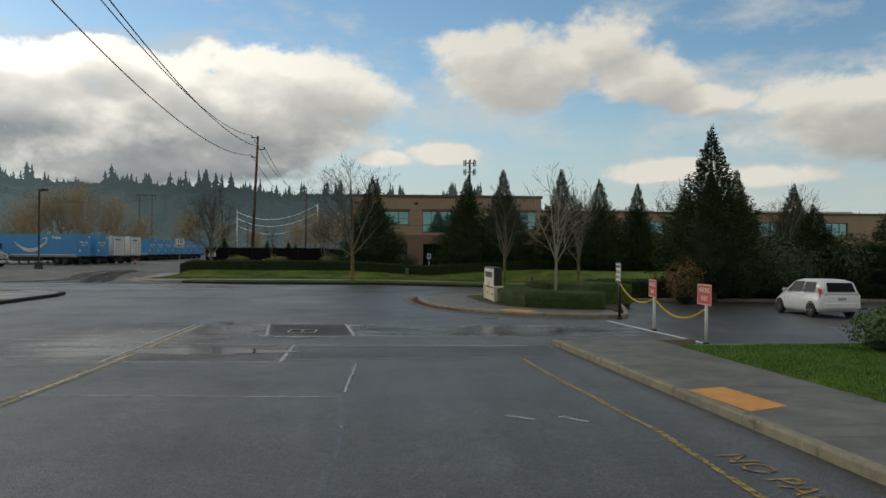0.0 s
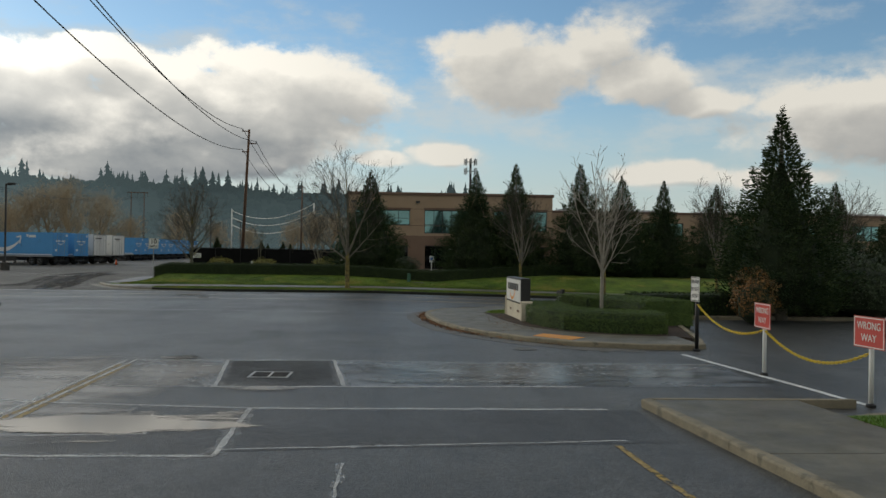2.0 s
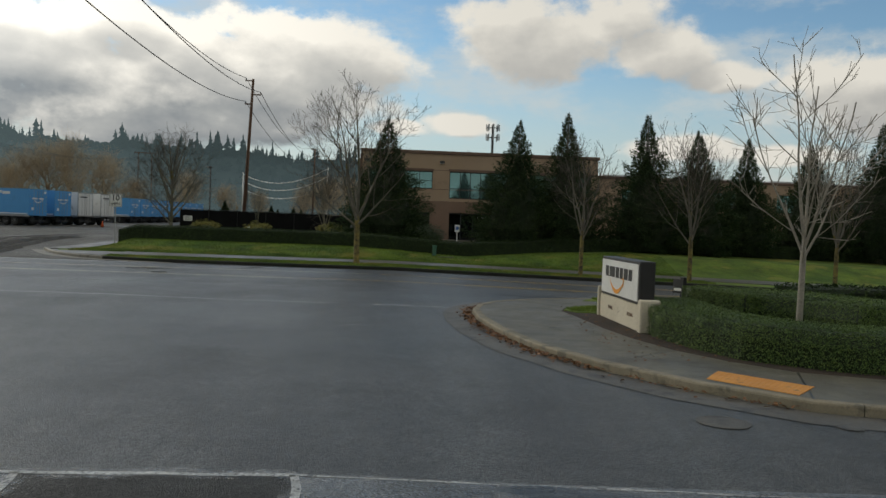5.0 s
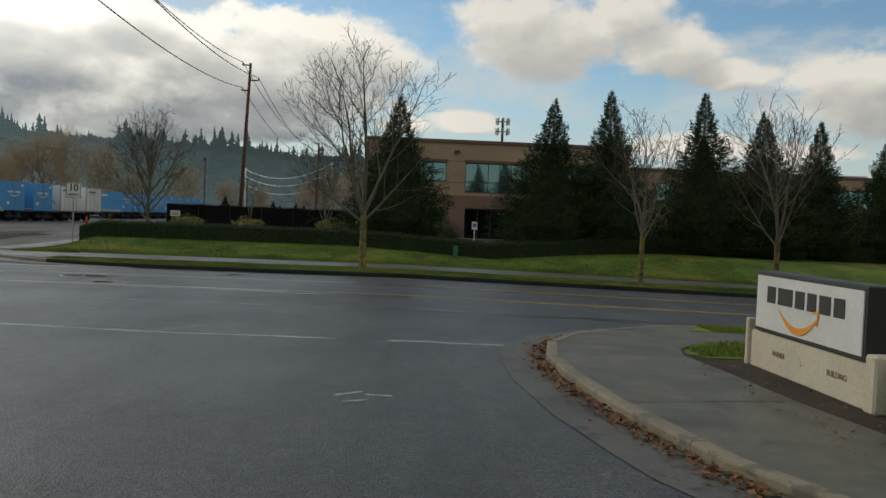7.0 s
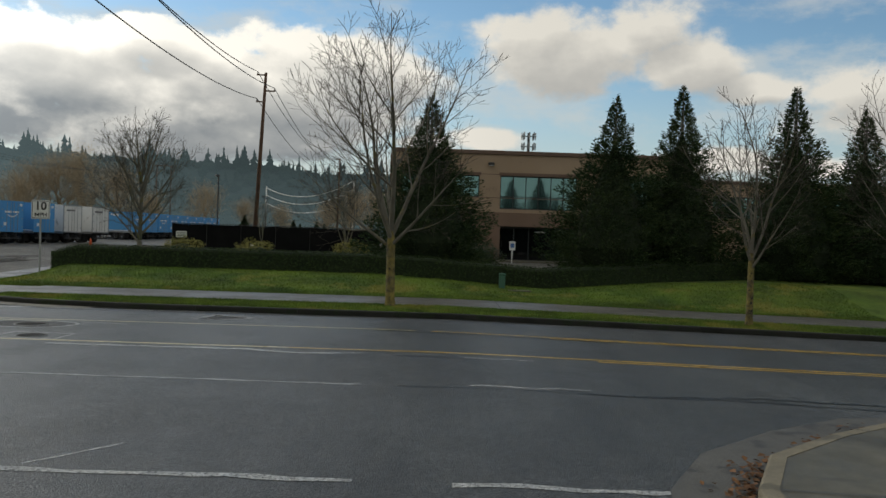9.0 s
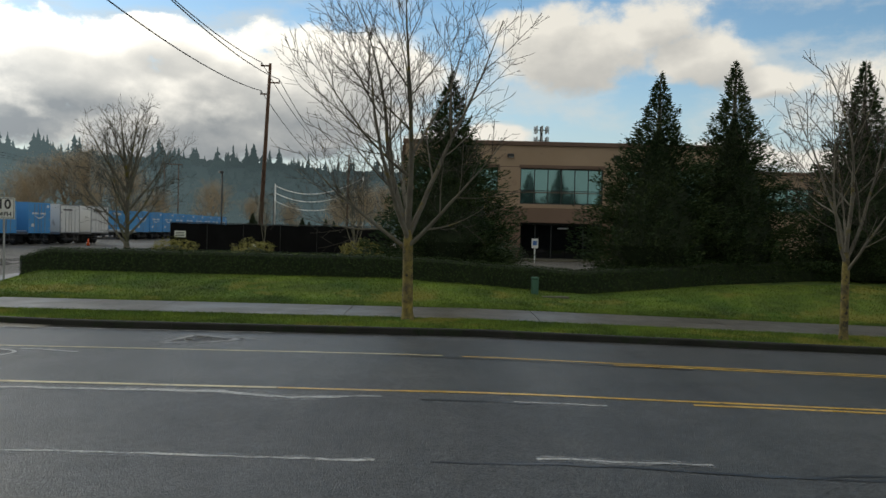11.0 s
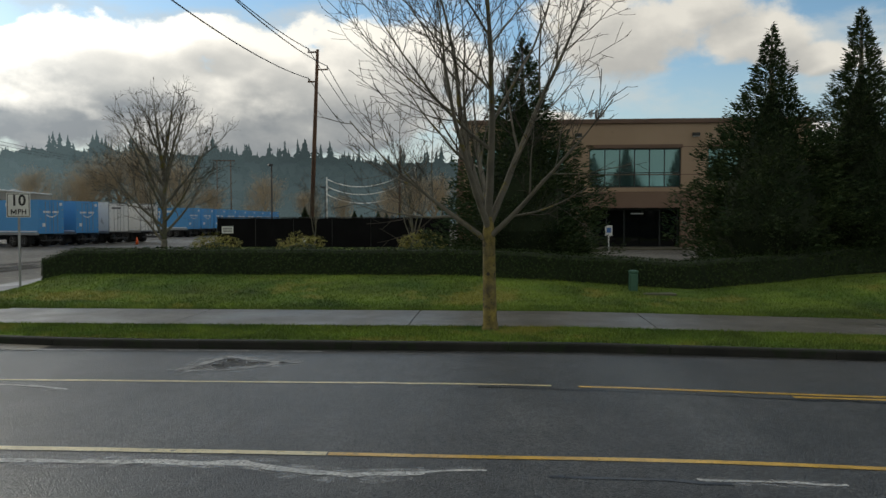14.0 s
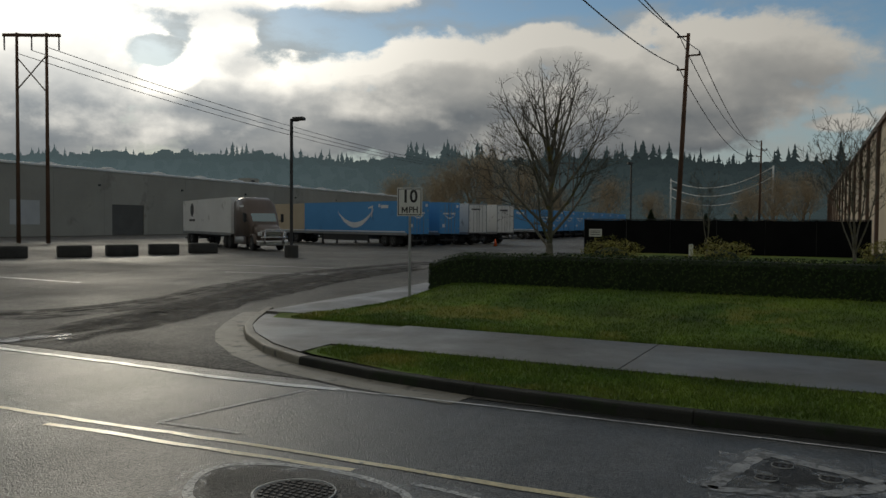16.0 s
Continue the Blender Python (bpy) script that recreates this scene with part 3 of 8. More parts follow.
# ---- builders ----
class Mesh:
    """Collects faces; everything goes through the pose m."""

    def __init__(self):
        self.v, self.f, self.m = [], [], None

    def add(self, verts, faces):
        n = len(self.v)
        self.v += [tuple(self.m @ Vector(p)) for p in verts] if self.m is not None else [tuple(p) for p in verts]
        self.f += [tuple(n + i for i in face) for face in faces]
        return self

    def box(self, x0, x1, y0, y1, z0, z1, c=0.0):
        if c <= 0:
            return self.add([(x0, y0, z0), (x1, y0, z0), (x1, y1, z0), (x0, y1, z0), (x0, y0, z1), (x1, y0, z1), (x1, y1, z1), (x0, y1, z1)],
                            [(3, 2, 1, 0), (4, 5, 6, 7), (0, 1, 5, 4), (1, 2, 6, 5), (2, 3, 7, 6), (3, 0, 4, 7)])
        bm = bmesh.new()
        bmesh.ops.create_cube(bm, size=1, matrix=Matrix.LocRotScale(((x0 + x1) / 2, (y0 + y1) / 2, (z0 + z1) / 2), None, (x1 - x0, y1 - y0, z1 - z0)))
        bmesh.ops.bevel(bm, geom=bm.edges[:], offset=c, segments=2 if c > 0.03 else 1, affect="EDGES", profile=0.5)
        bm.verts.index_update()
        self.add([v.co[:] for v in bm.verts], [[v.index for v in f.verts] for f in bm.faces])
        bm.free()
        return self

    def tube(self, pts, radii, n=8, cap=True):
        pts = [Vector(p) for p in pts]
        if isinstance(radii, (int, float)):
            radii = [radii] * len(pts)
        verts, faces = [], []
        side = None
        for i, p in enumerate(pts):
            d = (pts[min(i + 1, len(pts) - 1)] - pts[max(i - 1, 0)]).normalized()
            if side is None:
                side = d.orthogonal().normalized()
            side = (side - d * side.dot(d)).normalized()
            up = d.cross(side)
            for k in range(n):
                a = 2 * math.pi * k / n
                verts.append(p + radii[i] * (math.cos(a) * side + math.sin(a) * up))
        for i in range(len(pts) - 1):
            for k in range(n):
                j = (k + 1) % n
                faces.append((i * n + k, i * n + j, i * n + n + j, i * n + n + k))
        if cap:
            faces += [tuple(range(n - 1, -1, -1)), tuple((len(pts) - 1) * n + k for k in range(n))]
        return self.add(verts, faces)

    def prism(self, poly, z0, z1, zf=None):
        """A flat polygon, counter-clockwise from above, given thickness."""
        n = len(poly)
        g = zf or (lambda x, y: 0.0)
        v = [(x, y, z0 + g(x, y)) for x, y in poly] + [(x, y, z1 + g(x, y)) for x, y in poly]
        return self.add(v, [tuple(range(n - 1, -1, -1)), tuple(range(n, 2 * n))] + [(k, (k + 1) % n, n + (k + 1) % n, n + k) for k in range(n)])

    def sheet(self, xs, ys, zf):
        nx = len(xs)
        v = [(x, y, zf(x, y)) for y in ys for x in xs]
        return self.add(v, [(j * nx + i, j * nx + i + 1, j * nx + nx + i + 1, j * nx + nx + i) for j in range(len(ys) - 1) for i in range(nx - 1)])

    def strip(self, pts, width, zf, lift=0.004, step=1.0, rag=0.0, seed=1, taper=False):
        """A ribbon laid on the ground along pts."""
        rnd = random.Random(seed)
        line = []
        for (ax, ay), (bx, by) in zip(pts, pts[1:]):
            k = max(1, int(math.hypot(bx - ax, by - ay) / step))
            line += [(ax + (bx - ax) * i / k, ay + (by - ay) * i / k) for i in range(k)]
        line.append(pts[-1])
        v, f = [], []
        for i, (x, y) in enumerate(line):
            ax, ay = line[max(0, i - 1)]
            bx, by = line[min(len(line) - 1, i + 1)]
            L = math.hypot(bx - ax, by - ay) or 1
            nx, ny = -(by - ay) / L, (bx - ax) / L
            fade = min(1.0, 0.05 + 3.2 * math.sin(math.pi * i / (len(line) - 1)) ** 1.2) if taper else 1.0
            w0, w1 = fade * width / 2 * (1 + rag * rnd.uniform(-1, 1)), fade * width / 2 * (1 + rag * rnd.uniform(-1, 1))
            s = rag * width * rnd.uniform(-0.5, 0.5)
            for w in (w0 + s, -w1 + s):
                v.append((x + nx * w, y + ny * w, zf(x + nx * w, y + ny * w) + lift))
        for i in range(len(line) - 1):
            f.append((2 * i, 2 * i + 1, 2 * i + 3, 2 * i + 2))
        return self.add(v, f)

    def turned(self, profile, n=16, m=None):
        """Turned round the z axis: profile of (radius, z), from bottom to top."""
        v = [(r * math.cos(2 * math.pi * k / n), r * math.sin(2 * math.pi * k / n), z) for r, z in profile for k in range(n)]
        if m is not None:
            v = [m @ Vector(p) for p in v]
        f = [(i * n + k, i * n + (k + 1) % n, i * n + n + (k + 1) % n, i * n + n + k) for i in range(len(profile) - 1) for k in range(n)]
        f += [tuple(range(n - 1, -1, -1)), tuple((len(profile) - 1) * n + k for k in range(n))]
        return self.add(v, f)

    def loft(self, rings):
        n = len(rings[0])
        v = [p for ring in rings for p in ring]
        f = [(i * n + k, i * n + (k + 1) % n, i * n + n + (k + 1) % n, i * n + n + k) for i in range(len(rings) - 1) for k in range(n)]
        f += [tuple(range(n - 1, -1, -1)), tuple((len(rings) - 1) * n + k for k in range(n))]
        return self.add(v, f)

    def data(self, name, material, smooth=False):
        me = bpy.data.meshes.new(name)
        me.from_pydata(self.v, [], self.f)
        me.materials.append(material)
        if smooth:
            me.shade_smooth()
        me.update()
        return me


def part(name, mesh, material, parent, label="", smooth=False, at=None, kind=""):
    ob = new(name, mesh if isinstance(mesh, bpy.types.Mesh) else mesh.data(name, material, smooth))
    ob.parent = parent
    if at is not None:
        ob.matrix_basis = at
    return tagged(ob, label, kind=kind)


def thing(name, label, category, group="", at=None, kind=""):
    ob = new(name)
    ob.empty_display_size = 0.2
    if at is not None:
        ob.matrix_basis = at
    return tagged(ob, label, category, group, kind)


def solid(name, mesh, material, label, category, group="", at=None, kind="", smooth=False):
    ob = new(name, mesh.data(name, material, smooth))
    if at is not None:
        ob.matrix_basis = at
    return tagged(ob, label, category, group, kind)


def lettering(text, size, depth=0.004, bold=0.0):
    """Letters as a mesh: centred, upright in x and z, facing -y."""
    cu = bpy.data.curves.new("letters", "FONT")
    cu.body, cu.size, cu.extrude, cu.align_x, cu.align_y = text, size, depth / 2, "CENTER", "CENTER"
    cu.resolution_u, cu.offset = 3, bold
    ob = bpy.data.objects.new("letters", cu)
    scene.collection.objects.link(ob)
    bpy.context.view_layer.update()
    me = bpy.data.meshes.new_from_object(ob.evaluated_get(bpy.context.evaluated_depsgraph_get()))
    bpy.data.objects.remove(ob)
    me.transform(Matrix.Rotation(radians(90), 4, "X"))
    return me


def letters(name, text, size, material, parent, at, sx=1.0, bold=0.004):
    me = lettering(text, size, bold=size * bold)
    me.transform(Matrix.Diagonal((sx, 1, 1, 1)))
    me.materials.clear()
    me.materials.append(material)
    return part(name, me, material, parent, at=at)


def smile(width, y, x0, z0):
    """The curved arrow of the trailers and the sign: a shallow crescent and a hooked head."""
    mb = Mesh()
    n = 22
    top, bot = [], []
    for i in range(n + 1):
        s = i / n
        sag = -4 * 0.20 * s * (1 - s)
        th = 0.085 * math.sin(math.pi * s) ** 0.8 + 0.006
        top.append((x0 + width * s, y, z0 + width * (sag + 0.03 * s)))
        bot.append((x0 + width * s, y, z0 + width * (sag - th + 0.03 * s)))
    v = top + bot
    v += [(px, py + 0.006, pz) for px, py, pz in v]
    k = n + 1
    f = []
    for i in range(n):
        f += [(i, k + i, k + i + 1, i + 1), (2 * k + i + 1, 3 * k + i + 1, 3 * k + i, 2 * k + i), (i, i + 1, 2 * k + i + 1, 2 * k + i), (k + i + 1, k + i, 3 * k + i, 3 * k + i + 1)]
    mb.add(v, f)
    ex, ez = x0 + width * 0.90, z0 + width * 0.06
    hook = [(0.0, 0.0), (0.0, -0.022), (0.10, -0.010), (0.085, -0.155), (0.108, -0.165), (0.135, 0.035)]
    hv = [(ex + width * a - 0.05 * width, y, ez + width * b) for a, b in hook]
    hv += [(px, py + 0.006, pz) for px, py, pz in hv]
    mb.add(hv, [(0, 1, 2, 5), (2, 3, 4, 5), (11, 8, 7, 6), (11, 10, 9, 8), (0, 5, 11, 6), (1, 0, 6, 7), (2, 1, 7, 8), (3, 2, 8, 9), (4, 3, 9, 10), (5, 4, 10, 11)])
    return mb


def leaf_faces(mb, centre, normal, size, rnd, stretch=1.6):
    """One small folded leaf (two triangles) lying roughly across the normal."""
    nrm = (Vector(normal) + Vector((rnd.uniform(-0.8, 0.8), rnd.uniform(-0.8, 0.8), rnd.uniform(-0.6, 0.8)))).normalized()
    a = nrm.orthogonal().normalized()
    a = Matrix.Rotation(rnd.uniform(0, 6.28), 3, nrm) @ a
    b = nrm.cross(a)
    c = Vector(centre)
    s = size * rnd.uniform(0.6, 1.3)
    mb.add([c - a * s * stretch * 0.5, c + b * s * 0.4 + nrm * s * 0.1, c + a * s * stretch * 0.5, c - b * s * 0.4 + nrm * s * 0.1], [(0, 1, 2, 3)])


def wheel(parent, at, radius, width, rim_mat, spokes=8):
    """A road wheel with its axle along y: tyre and rim."""
    turn = Matrix.Rotation(radians(90), 4, "X")
    w = width / 2
    tyre = part("wheel", Mesh().turned([(radius * 0.62, -w), (radius * 0.93, -w), (radius, -w * 0.7), (radius, w * 0.7), (radius * 0.93, w), (radius * 0.62, w)], 20, turn), rubber, parent, "black tyre", True, at)
    rim = Mesh().turned([(radius * 0.60, -w * 0.8), (radius * 0.64, -w * 0.92), (radius * 0.64, w * 0.92), (radius * 0.60, w * 0.8)], 20, turn)
    for k in range(spokes):
        a = 2 * math.pi * k / spokes
        for s in (-1, 1):
            rim.tube([(0.05 * math.cos(a), s * w * 0.9, 0.05 * math.sin(a)), (radius * 0.6 * math.cos(a), s * w * 0.93, radius * 0.6 * math.sin(a))], [0.035, 0.025], 4)
    part("rim", rim, rim_mat, tyre, "alloy rim")
    return tyre


# ---- ground, roads, kerbs, pavements ----
def clamp(v, a=0.0, b=1.0):
    return min(b, max(a, v))


def ease(v):
    v = clamp(v)
    return v * v * (3 - 2 * v)


def table(v, pairs):
    for (a, p), (b, q) in zip(pairs, pairs[1:]):
        if v <= b:
            return p + (q - p) * clamp((v - a) / (b - a))
    return pairs[-1][1]


def road_z(x, y):
    """The street falls gently to the east."""
    return -0.02 * clamp(x, 0, 45) * ease((y - 42) / 14)


def lot_z(x, y):
    return table(y, [(61, 0.0), (80, 0.28), (400, 0.30)])


def lawn_left(y):
    return table(y, [(61.7, -8.6), (62.0, -11.2), (62.5, -13.4), (63.1, -14.7), (64.1, -16.1), (65.0, -17.0), (66.0, -17.7), (67.0, -18.2), (67.6, -17.6), (68.2, -17.3), (70.0, -17.1), (73.0, -17.3), (80.0, -18.2), (103.5, -22.6)])


def lawn_z(x, y):
    crest = table(x, [(-3, 0.74), (4, 0.47), (9, 0.90), (14, 1.15), (40, 1.15)])
    far = road_z(x, 62)
    rise = table(y, [(61.6, 0.15), (63.7, 0.19), (66.6, 0.21), (67.2, 0.25)]) + ease((y - 66.9) / 4.8) * (crest - 0.25)
    rise = rise + ease((y - 76) / 10) * (0.62 - crest)
    z = rise + far * (1 - ease((y - 70) / 20))
    e = ease((x - lawn_left(y)) / 1.6)
    return lot_z(x, y) + 0.14 + (z - lot_z(x, y) - 0.14) * e


def span(a, b, step):
    n = max(1, round((b - a) / step))
    return [a + (b - a) * i / n for i in range(n + 1)]


ground = Mesh().sheet([-4000, -1500, -600, -250, -120, -60, 0, 45, 120, 300, 700, 1500, 4000], [-3000, -800, -300, -100, 0, 42, 49, 56, 62, 150, 400, 900, 2000, 4500], lambda x, y: road_z(x, y) - 0.14)
solid("ground", ground, earth_mat, "flat open ground of rough grass and soil", "ground", kind="structure")
road = Mesh().sheet([-400, -150, -60, -30, -15, 0] + span(4, 45, 4) + [90, 200, 400], span(-60, 40, 10) + span(42, 56, 2) + [61.62], road_z)
solid("road", road, asphalt, "damp grey asphalt street and driveway", "road", kind="structure")
lot = Mesh().sheet([-260, -120, -60, -30, -13, -6], [61.62, 65, 70, 80, 120, 400], lambda x, y: lot_z(x, y) - (0.02 if y > 61.7 and x > -13 else 0))
solid("trailer_lot", lot, asphalt_lot, "wide worn asphalt yard with wet patches", "parking lot", kind="structure")
front_lot = Mesh().sheet(span(-4, 90, 10), [81.5, 90, 101.6], lambda x, y: 0.60)
solid("office_lot", front_lot, asphalt_lot, "dark asphalt parking area before the office", "parking lot", kind="structure")

lawn = Mesh()
offs = [0, 0.25, 0.6, 1.0, 1.6, 2.5] + span(4, 50, 1.6) + [70, 100, 160]
rows = [61.75] + span(62.2, 81.5, 0.6) + [86, 92, 103]
nv = len(offs)
lawn.add([(lawn_left(y) + o, y, lawn_z(lawn_left(y) + o, y) - (0.035 if 63.75 < y < 66.55 else 0) - (0.5 if y > 82 and lawn_left(y) + o > -5 else 0)) for y in rows for o in offs],
         [(j * nv + i, j * nv + i + 1, j * nv + nv + i + 1, j * nv + nv + i) for j in range(len(rows) - 1) for i in range(nv - 1)])
solid("lawn", lawn, grass_mat, "mown lawn with yellowed patches rising to a hedge", "lawn", kind="structure", smooth=True)


def kerb_run(name, label, pts, material, zf, top=0.15, width=0.17, length=3.0, gutter=0.0):
    """Kerb stones along a line; the road lies on the right of it. Each stone is a piece."""
    root = tagged(new(name), label, "kerb", kind="structure")
    line = []
    for (ax, ay), (bx, by) in zip(pts, pts[1:]):
        k = max(1, int(math.hypot(bx - ax, by - ay) / 0.5))
        line += [(ax + (bx - ax) * i / k, ay + (by - ay) * i / k) for i in range(k)]
    line.append(pts[-1])
    per = max(1, round(length / 0.5))
    for s in range(0, len(line) - 1, per):
        seg = line[s : s + per + 1]
        if len(seg) < 2:
            break
        prof = [(0.0, -0.12), (0.0, top - 0.035), (0.012, top - 0.010), (0.035, top), (width, top), (width, -0.12)]
        rings = []
        for i, (x, y) in enumerate(seg):
            ax, ay = seg[max(0, i - 1)]
            bx, by = seg[min(len(seg) - 1, i + 1)]
            L = math.hypot(bx - ax, by - ay)
            tx, ty = (bx - ax) / L, (by - ay) / L
            nx, ny = -ty, tx
            g = 0.006 if i == 0 else (-0.006 if i == len(seg) - 1 else 0)
            rings.append([(x + nx * a + tx * g, y + ny * a + ty * g, zf(x, y) + b) for a, b in prof])
        part("kerb_stone", Mesh().loft([r[::-1] for r in rings]), material, root)
    return root


KERB_FAR = [(-19.3, 67.9), (-18.8, 67.0), (-18.2, 66.0), (-17.55, 65.05), (-16.7, 64.15), (-15.4, 63.15), (-14.1, 62.5), (-12.4, 62.02), (-10.5, 61.75), (-8.5, 61.62), (40, 61.62), (110, 61.62)]
kerb_run("kerb_corner", "pale curved concrete kerb at the yard entrance", KERB_FAR[:7], kerb_corner_mat, lambda x, y: lot_z(x, y), top=0.14, width=0.18)
kerb_run("kerb_north", "wet mossy concrete kerb along the street, shade painted in near-black", KERB_FAR[6:], kerb_dark, lambda x, y: road_z(x, 60), top=0.16, width=0.20)

# pavement beyond the street: one slab to each 5.35 m
walk_root = tagged(new("pavement_north"), "damp concrete pavement slabs beside the lawn", "pavement", kind="structure")
x0 = -14.35
for k in range(17):
    a, b = x0 + 5.35 * k + 0.012, x0 + 5.35 * (k + 1) - 0.012
    mb = Mesh()
    xs = span(a, b, 1.8)
    n = len(xs)
    lo = [(x, 63.75, lawn_z(max(x, -14.5), 63.75) + 0.012) for x in xs]
    hi = [(x, 66.55, lawn_z(max(x, -14.5), 66.55) + 0.012) for x in xs]
    v = lo + hi + [(x, y, z - 0.1) for x, y, z in lo + hi]
    f = [(i, i + 1, n + i + 1, n + i) for i in range(n - 1)] + [(2 * n + i + 1, 2 * n + i, i, i + 1)[::-1] for i in range(n - 1)] + [(n + i, n + i + 1, 3 * n + i + 1, 3 * n + i) for i in range(n - 1)]
    f += [(0, n, 3 * n, 2 * n), (n - 1, 3 * n - 1, 4 * n - 1, 2 * n - 1)]
    part("slab", mb.add(v, f), concrete_far, walk_root)
corner = [(-14.36, 66.55), (-14.36, 63.76), (-14.3, 62.80), (-15.3, 63.33), (-16.57, 64.30), (-17.40, 65.17), (-18.04, 66.11), (-18.62, 67.08), (-17.0, 67.12), (-15.8, 66.8)]
part("slab", Mesh().prism(corner, 0.02, 0.19), concrete_far, walk_root)
apron = [(-18.66, 67.11), (-17.03, 67.15), (-17.1, 70.0), (-17.3, 73.0), (-18.1, 79.0), (-19.7, 79.0), (-19.5, 74.0), (-19.45, 70.0), (-19.2, 68.2)]
part("slab", Mesh().add([(x, y, lot_z(x, y) + 0.035 + 0.12 * (y < 67.2)) for x, y in apron] + [(x, y, lot_z(x, y) - 0.05) for x, y in apron], [tuple(range(len(apron)))[::-1]] + [(k, (k + 1) % len(apron), len(apron) + (k + 1) % len(apron), len(apron) + k) for k in range(len(apron))]), concrete_far, walk_root)

# island with the sign
ISLAND = [(110, 49.4), (60, 49.4), (7.5, 49.4), (6.0, 49.05), (4.7, 48.1), (3.4, 46.9), (2.75, 45.6), (2.50, 44.2), (2.52, 42.6), (2.75, 40.6), (3.25, 38.3), (4.1, 36.4), (5.2, 34.8), (6.4, 33.7), (8.2, 33.05), (9.6, 32.9), (10.1, 33.3), (10.5, 34.6), (11.3, 38.0), (12.2, 42.0), (13.6, 43.6), (60, 44.0)]
kerb_run("kerb_island", "weathered concrete kerb round the corner island", ISLAND, kerb_mat, road_z, top=0.15, width=0.19, length=3.0)


def inset(poly, d):
    out = []
    n = len(poly)
    for i, (x, y) in enumerate(poly):
        ax, ay = poly[max(0, i - 1)]
        bx, by = poly[min(n - 1, i + 1)]
        L = math.hypot(bx - ax, by - ay) or 1
        out.append((x - (by - ay) / L * d, y + (bx - ax) / L * d))
    return out


inner = inset(ISLAND, 0.19)
pave = tagged(new("pavement_island"), "worn brown-grey concrete pavement round the island", "pavement", kind="structure")
BED_EDGE = [(7.9, 46.4), (6.7, 46.4), (6.1, 46.25), (5.55, 45.85), (5.15, 45.25), (4.95, 44.5), (5.1, 43.0), (5.25, 41.0), (5.5, 39.4), (5.9, 38.0), (6.5, 36.9), (7.3, 36.0), (8.6, 35.5), (9.7, 35.3), (9.95, 35.35)]
for i in range(len(BED_EDGE) - 1):
    a, b, c, d = inner[i + 2], inner[i + 3], BED_EDGE[i + 1], BED_EDGE[i]
    part("slab", Mesh().prism([a, b, c, d], 0.0, 0.142, road_z), concrete, pave)
for k in range(9):
    a, b = 7.92 + 5.3 * k, 7.92 + 5.3 * (k + 1) - 0.02
    part("slab", Mesh().prism([(a, 46.4), (b, 46.4), (b, 48.0), (a, 48.0)], 0.0, 0.146, road_z), concrete, pave)
BED = [(x + 0.0, y) for x, y in BED_EDGE] + [(10.35, 35.0), (11.12, 38.1), (12.0, 42.1), (13.45, 43.8), (60, 44.2), (60, 46.38), (7.9, 46.38)]
solid("planting_bed", Mesh().prism(BED, 0.0, 0.135, road_z), soil_mat, "bare bark-mulch bed on the corner island", "planting bed", kind="structure")

solid("verge_corner", Mesh().prism([(5.05, 44.75), (5.3, 44.25), (6.5, 44.2), (8.0, 44.6), (30, 45.0), (60, 45.0), (60, 46.36), (6.7, 46.36), (6.15, 46.2), (5.6, 45.8), (5.25, 45.25)], 0.02, 0.15, road_z), grass_mat, "small grass wedge behind the pavement", "lawn", kind="structure")

joints = Mesh()
for i in (2, 4, 7, 9, 11):
    joints.strip([inner[i + 2], BED_EDGE[i]], 0.022, lambda x, y: 0.1425, 0.003, 0.5, 0.2, i)
solid("pavement_joint", joints, crack_mat, "dark joints between pavement slabs", "joint", kind="structure")

# pavement at the near right
NEAR = [(5.55, 24.75), (5.86, 21.1), (6.25, 16.6), (6.55, 13.0), (7.2, 5.0), (9.0, -30.0)]
kerb_run("kerb_near", "chipped concrete kerb beside the driveway", [(9.4, 24.78), (5.75, 24.8), (5.56, 24.7)] + NEAR[1:], kerb_mat, road_z, top=0.15, width=0.16, length=3.6)
pave_near = tagged(new("pavement_near"), "grey-brown concrete pavement slabs beside the driveway", "pavement", kind="structure")
ys = [24.6, 20.9, 17.2, 13.5, 9.8, 6.1, 0.0, -8, -18, -30]


def near_x(y):
    return table(-y, [(-p[1], p[0]) for p in NEAR])


for a, b in zip(ys, ys[1:]):
    part("slab", Mesh().prism([(near_x(a) + 0.15, a - 0.008), (near_x(b) + 0.15, b + 0.008), (near_x(b) + 2.75, b + 0.008), (near_x(a) + 2.75, a - 0.008)], 0.0, 0.145), concrete, pave_near)
solid("verge_near", Mesh().prism([(near_x(23.2) + 2.75, 23.25), (near_x(16) + 2.75, 16), (near_x(0) + 2.75, 0), (11.8, -30), (60, -30), (60, 24.4), (30, 24.0), (14, 23.75)], 0.0, 0.155), verge_mat, "bright green mown grass verge", "lawn", kind="structure")
kerb_run("kerb_lot", "low concrete kerb edging the verge", [(60, 24.7), (30, 24.3), (14, 24.0), (9.0, 23.5), (8.4, 23.25)], kerb_mat, road_z, top=0.15, width=0.16, length=3.6)

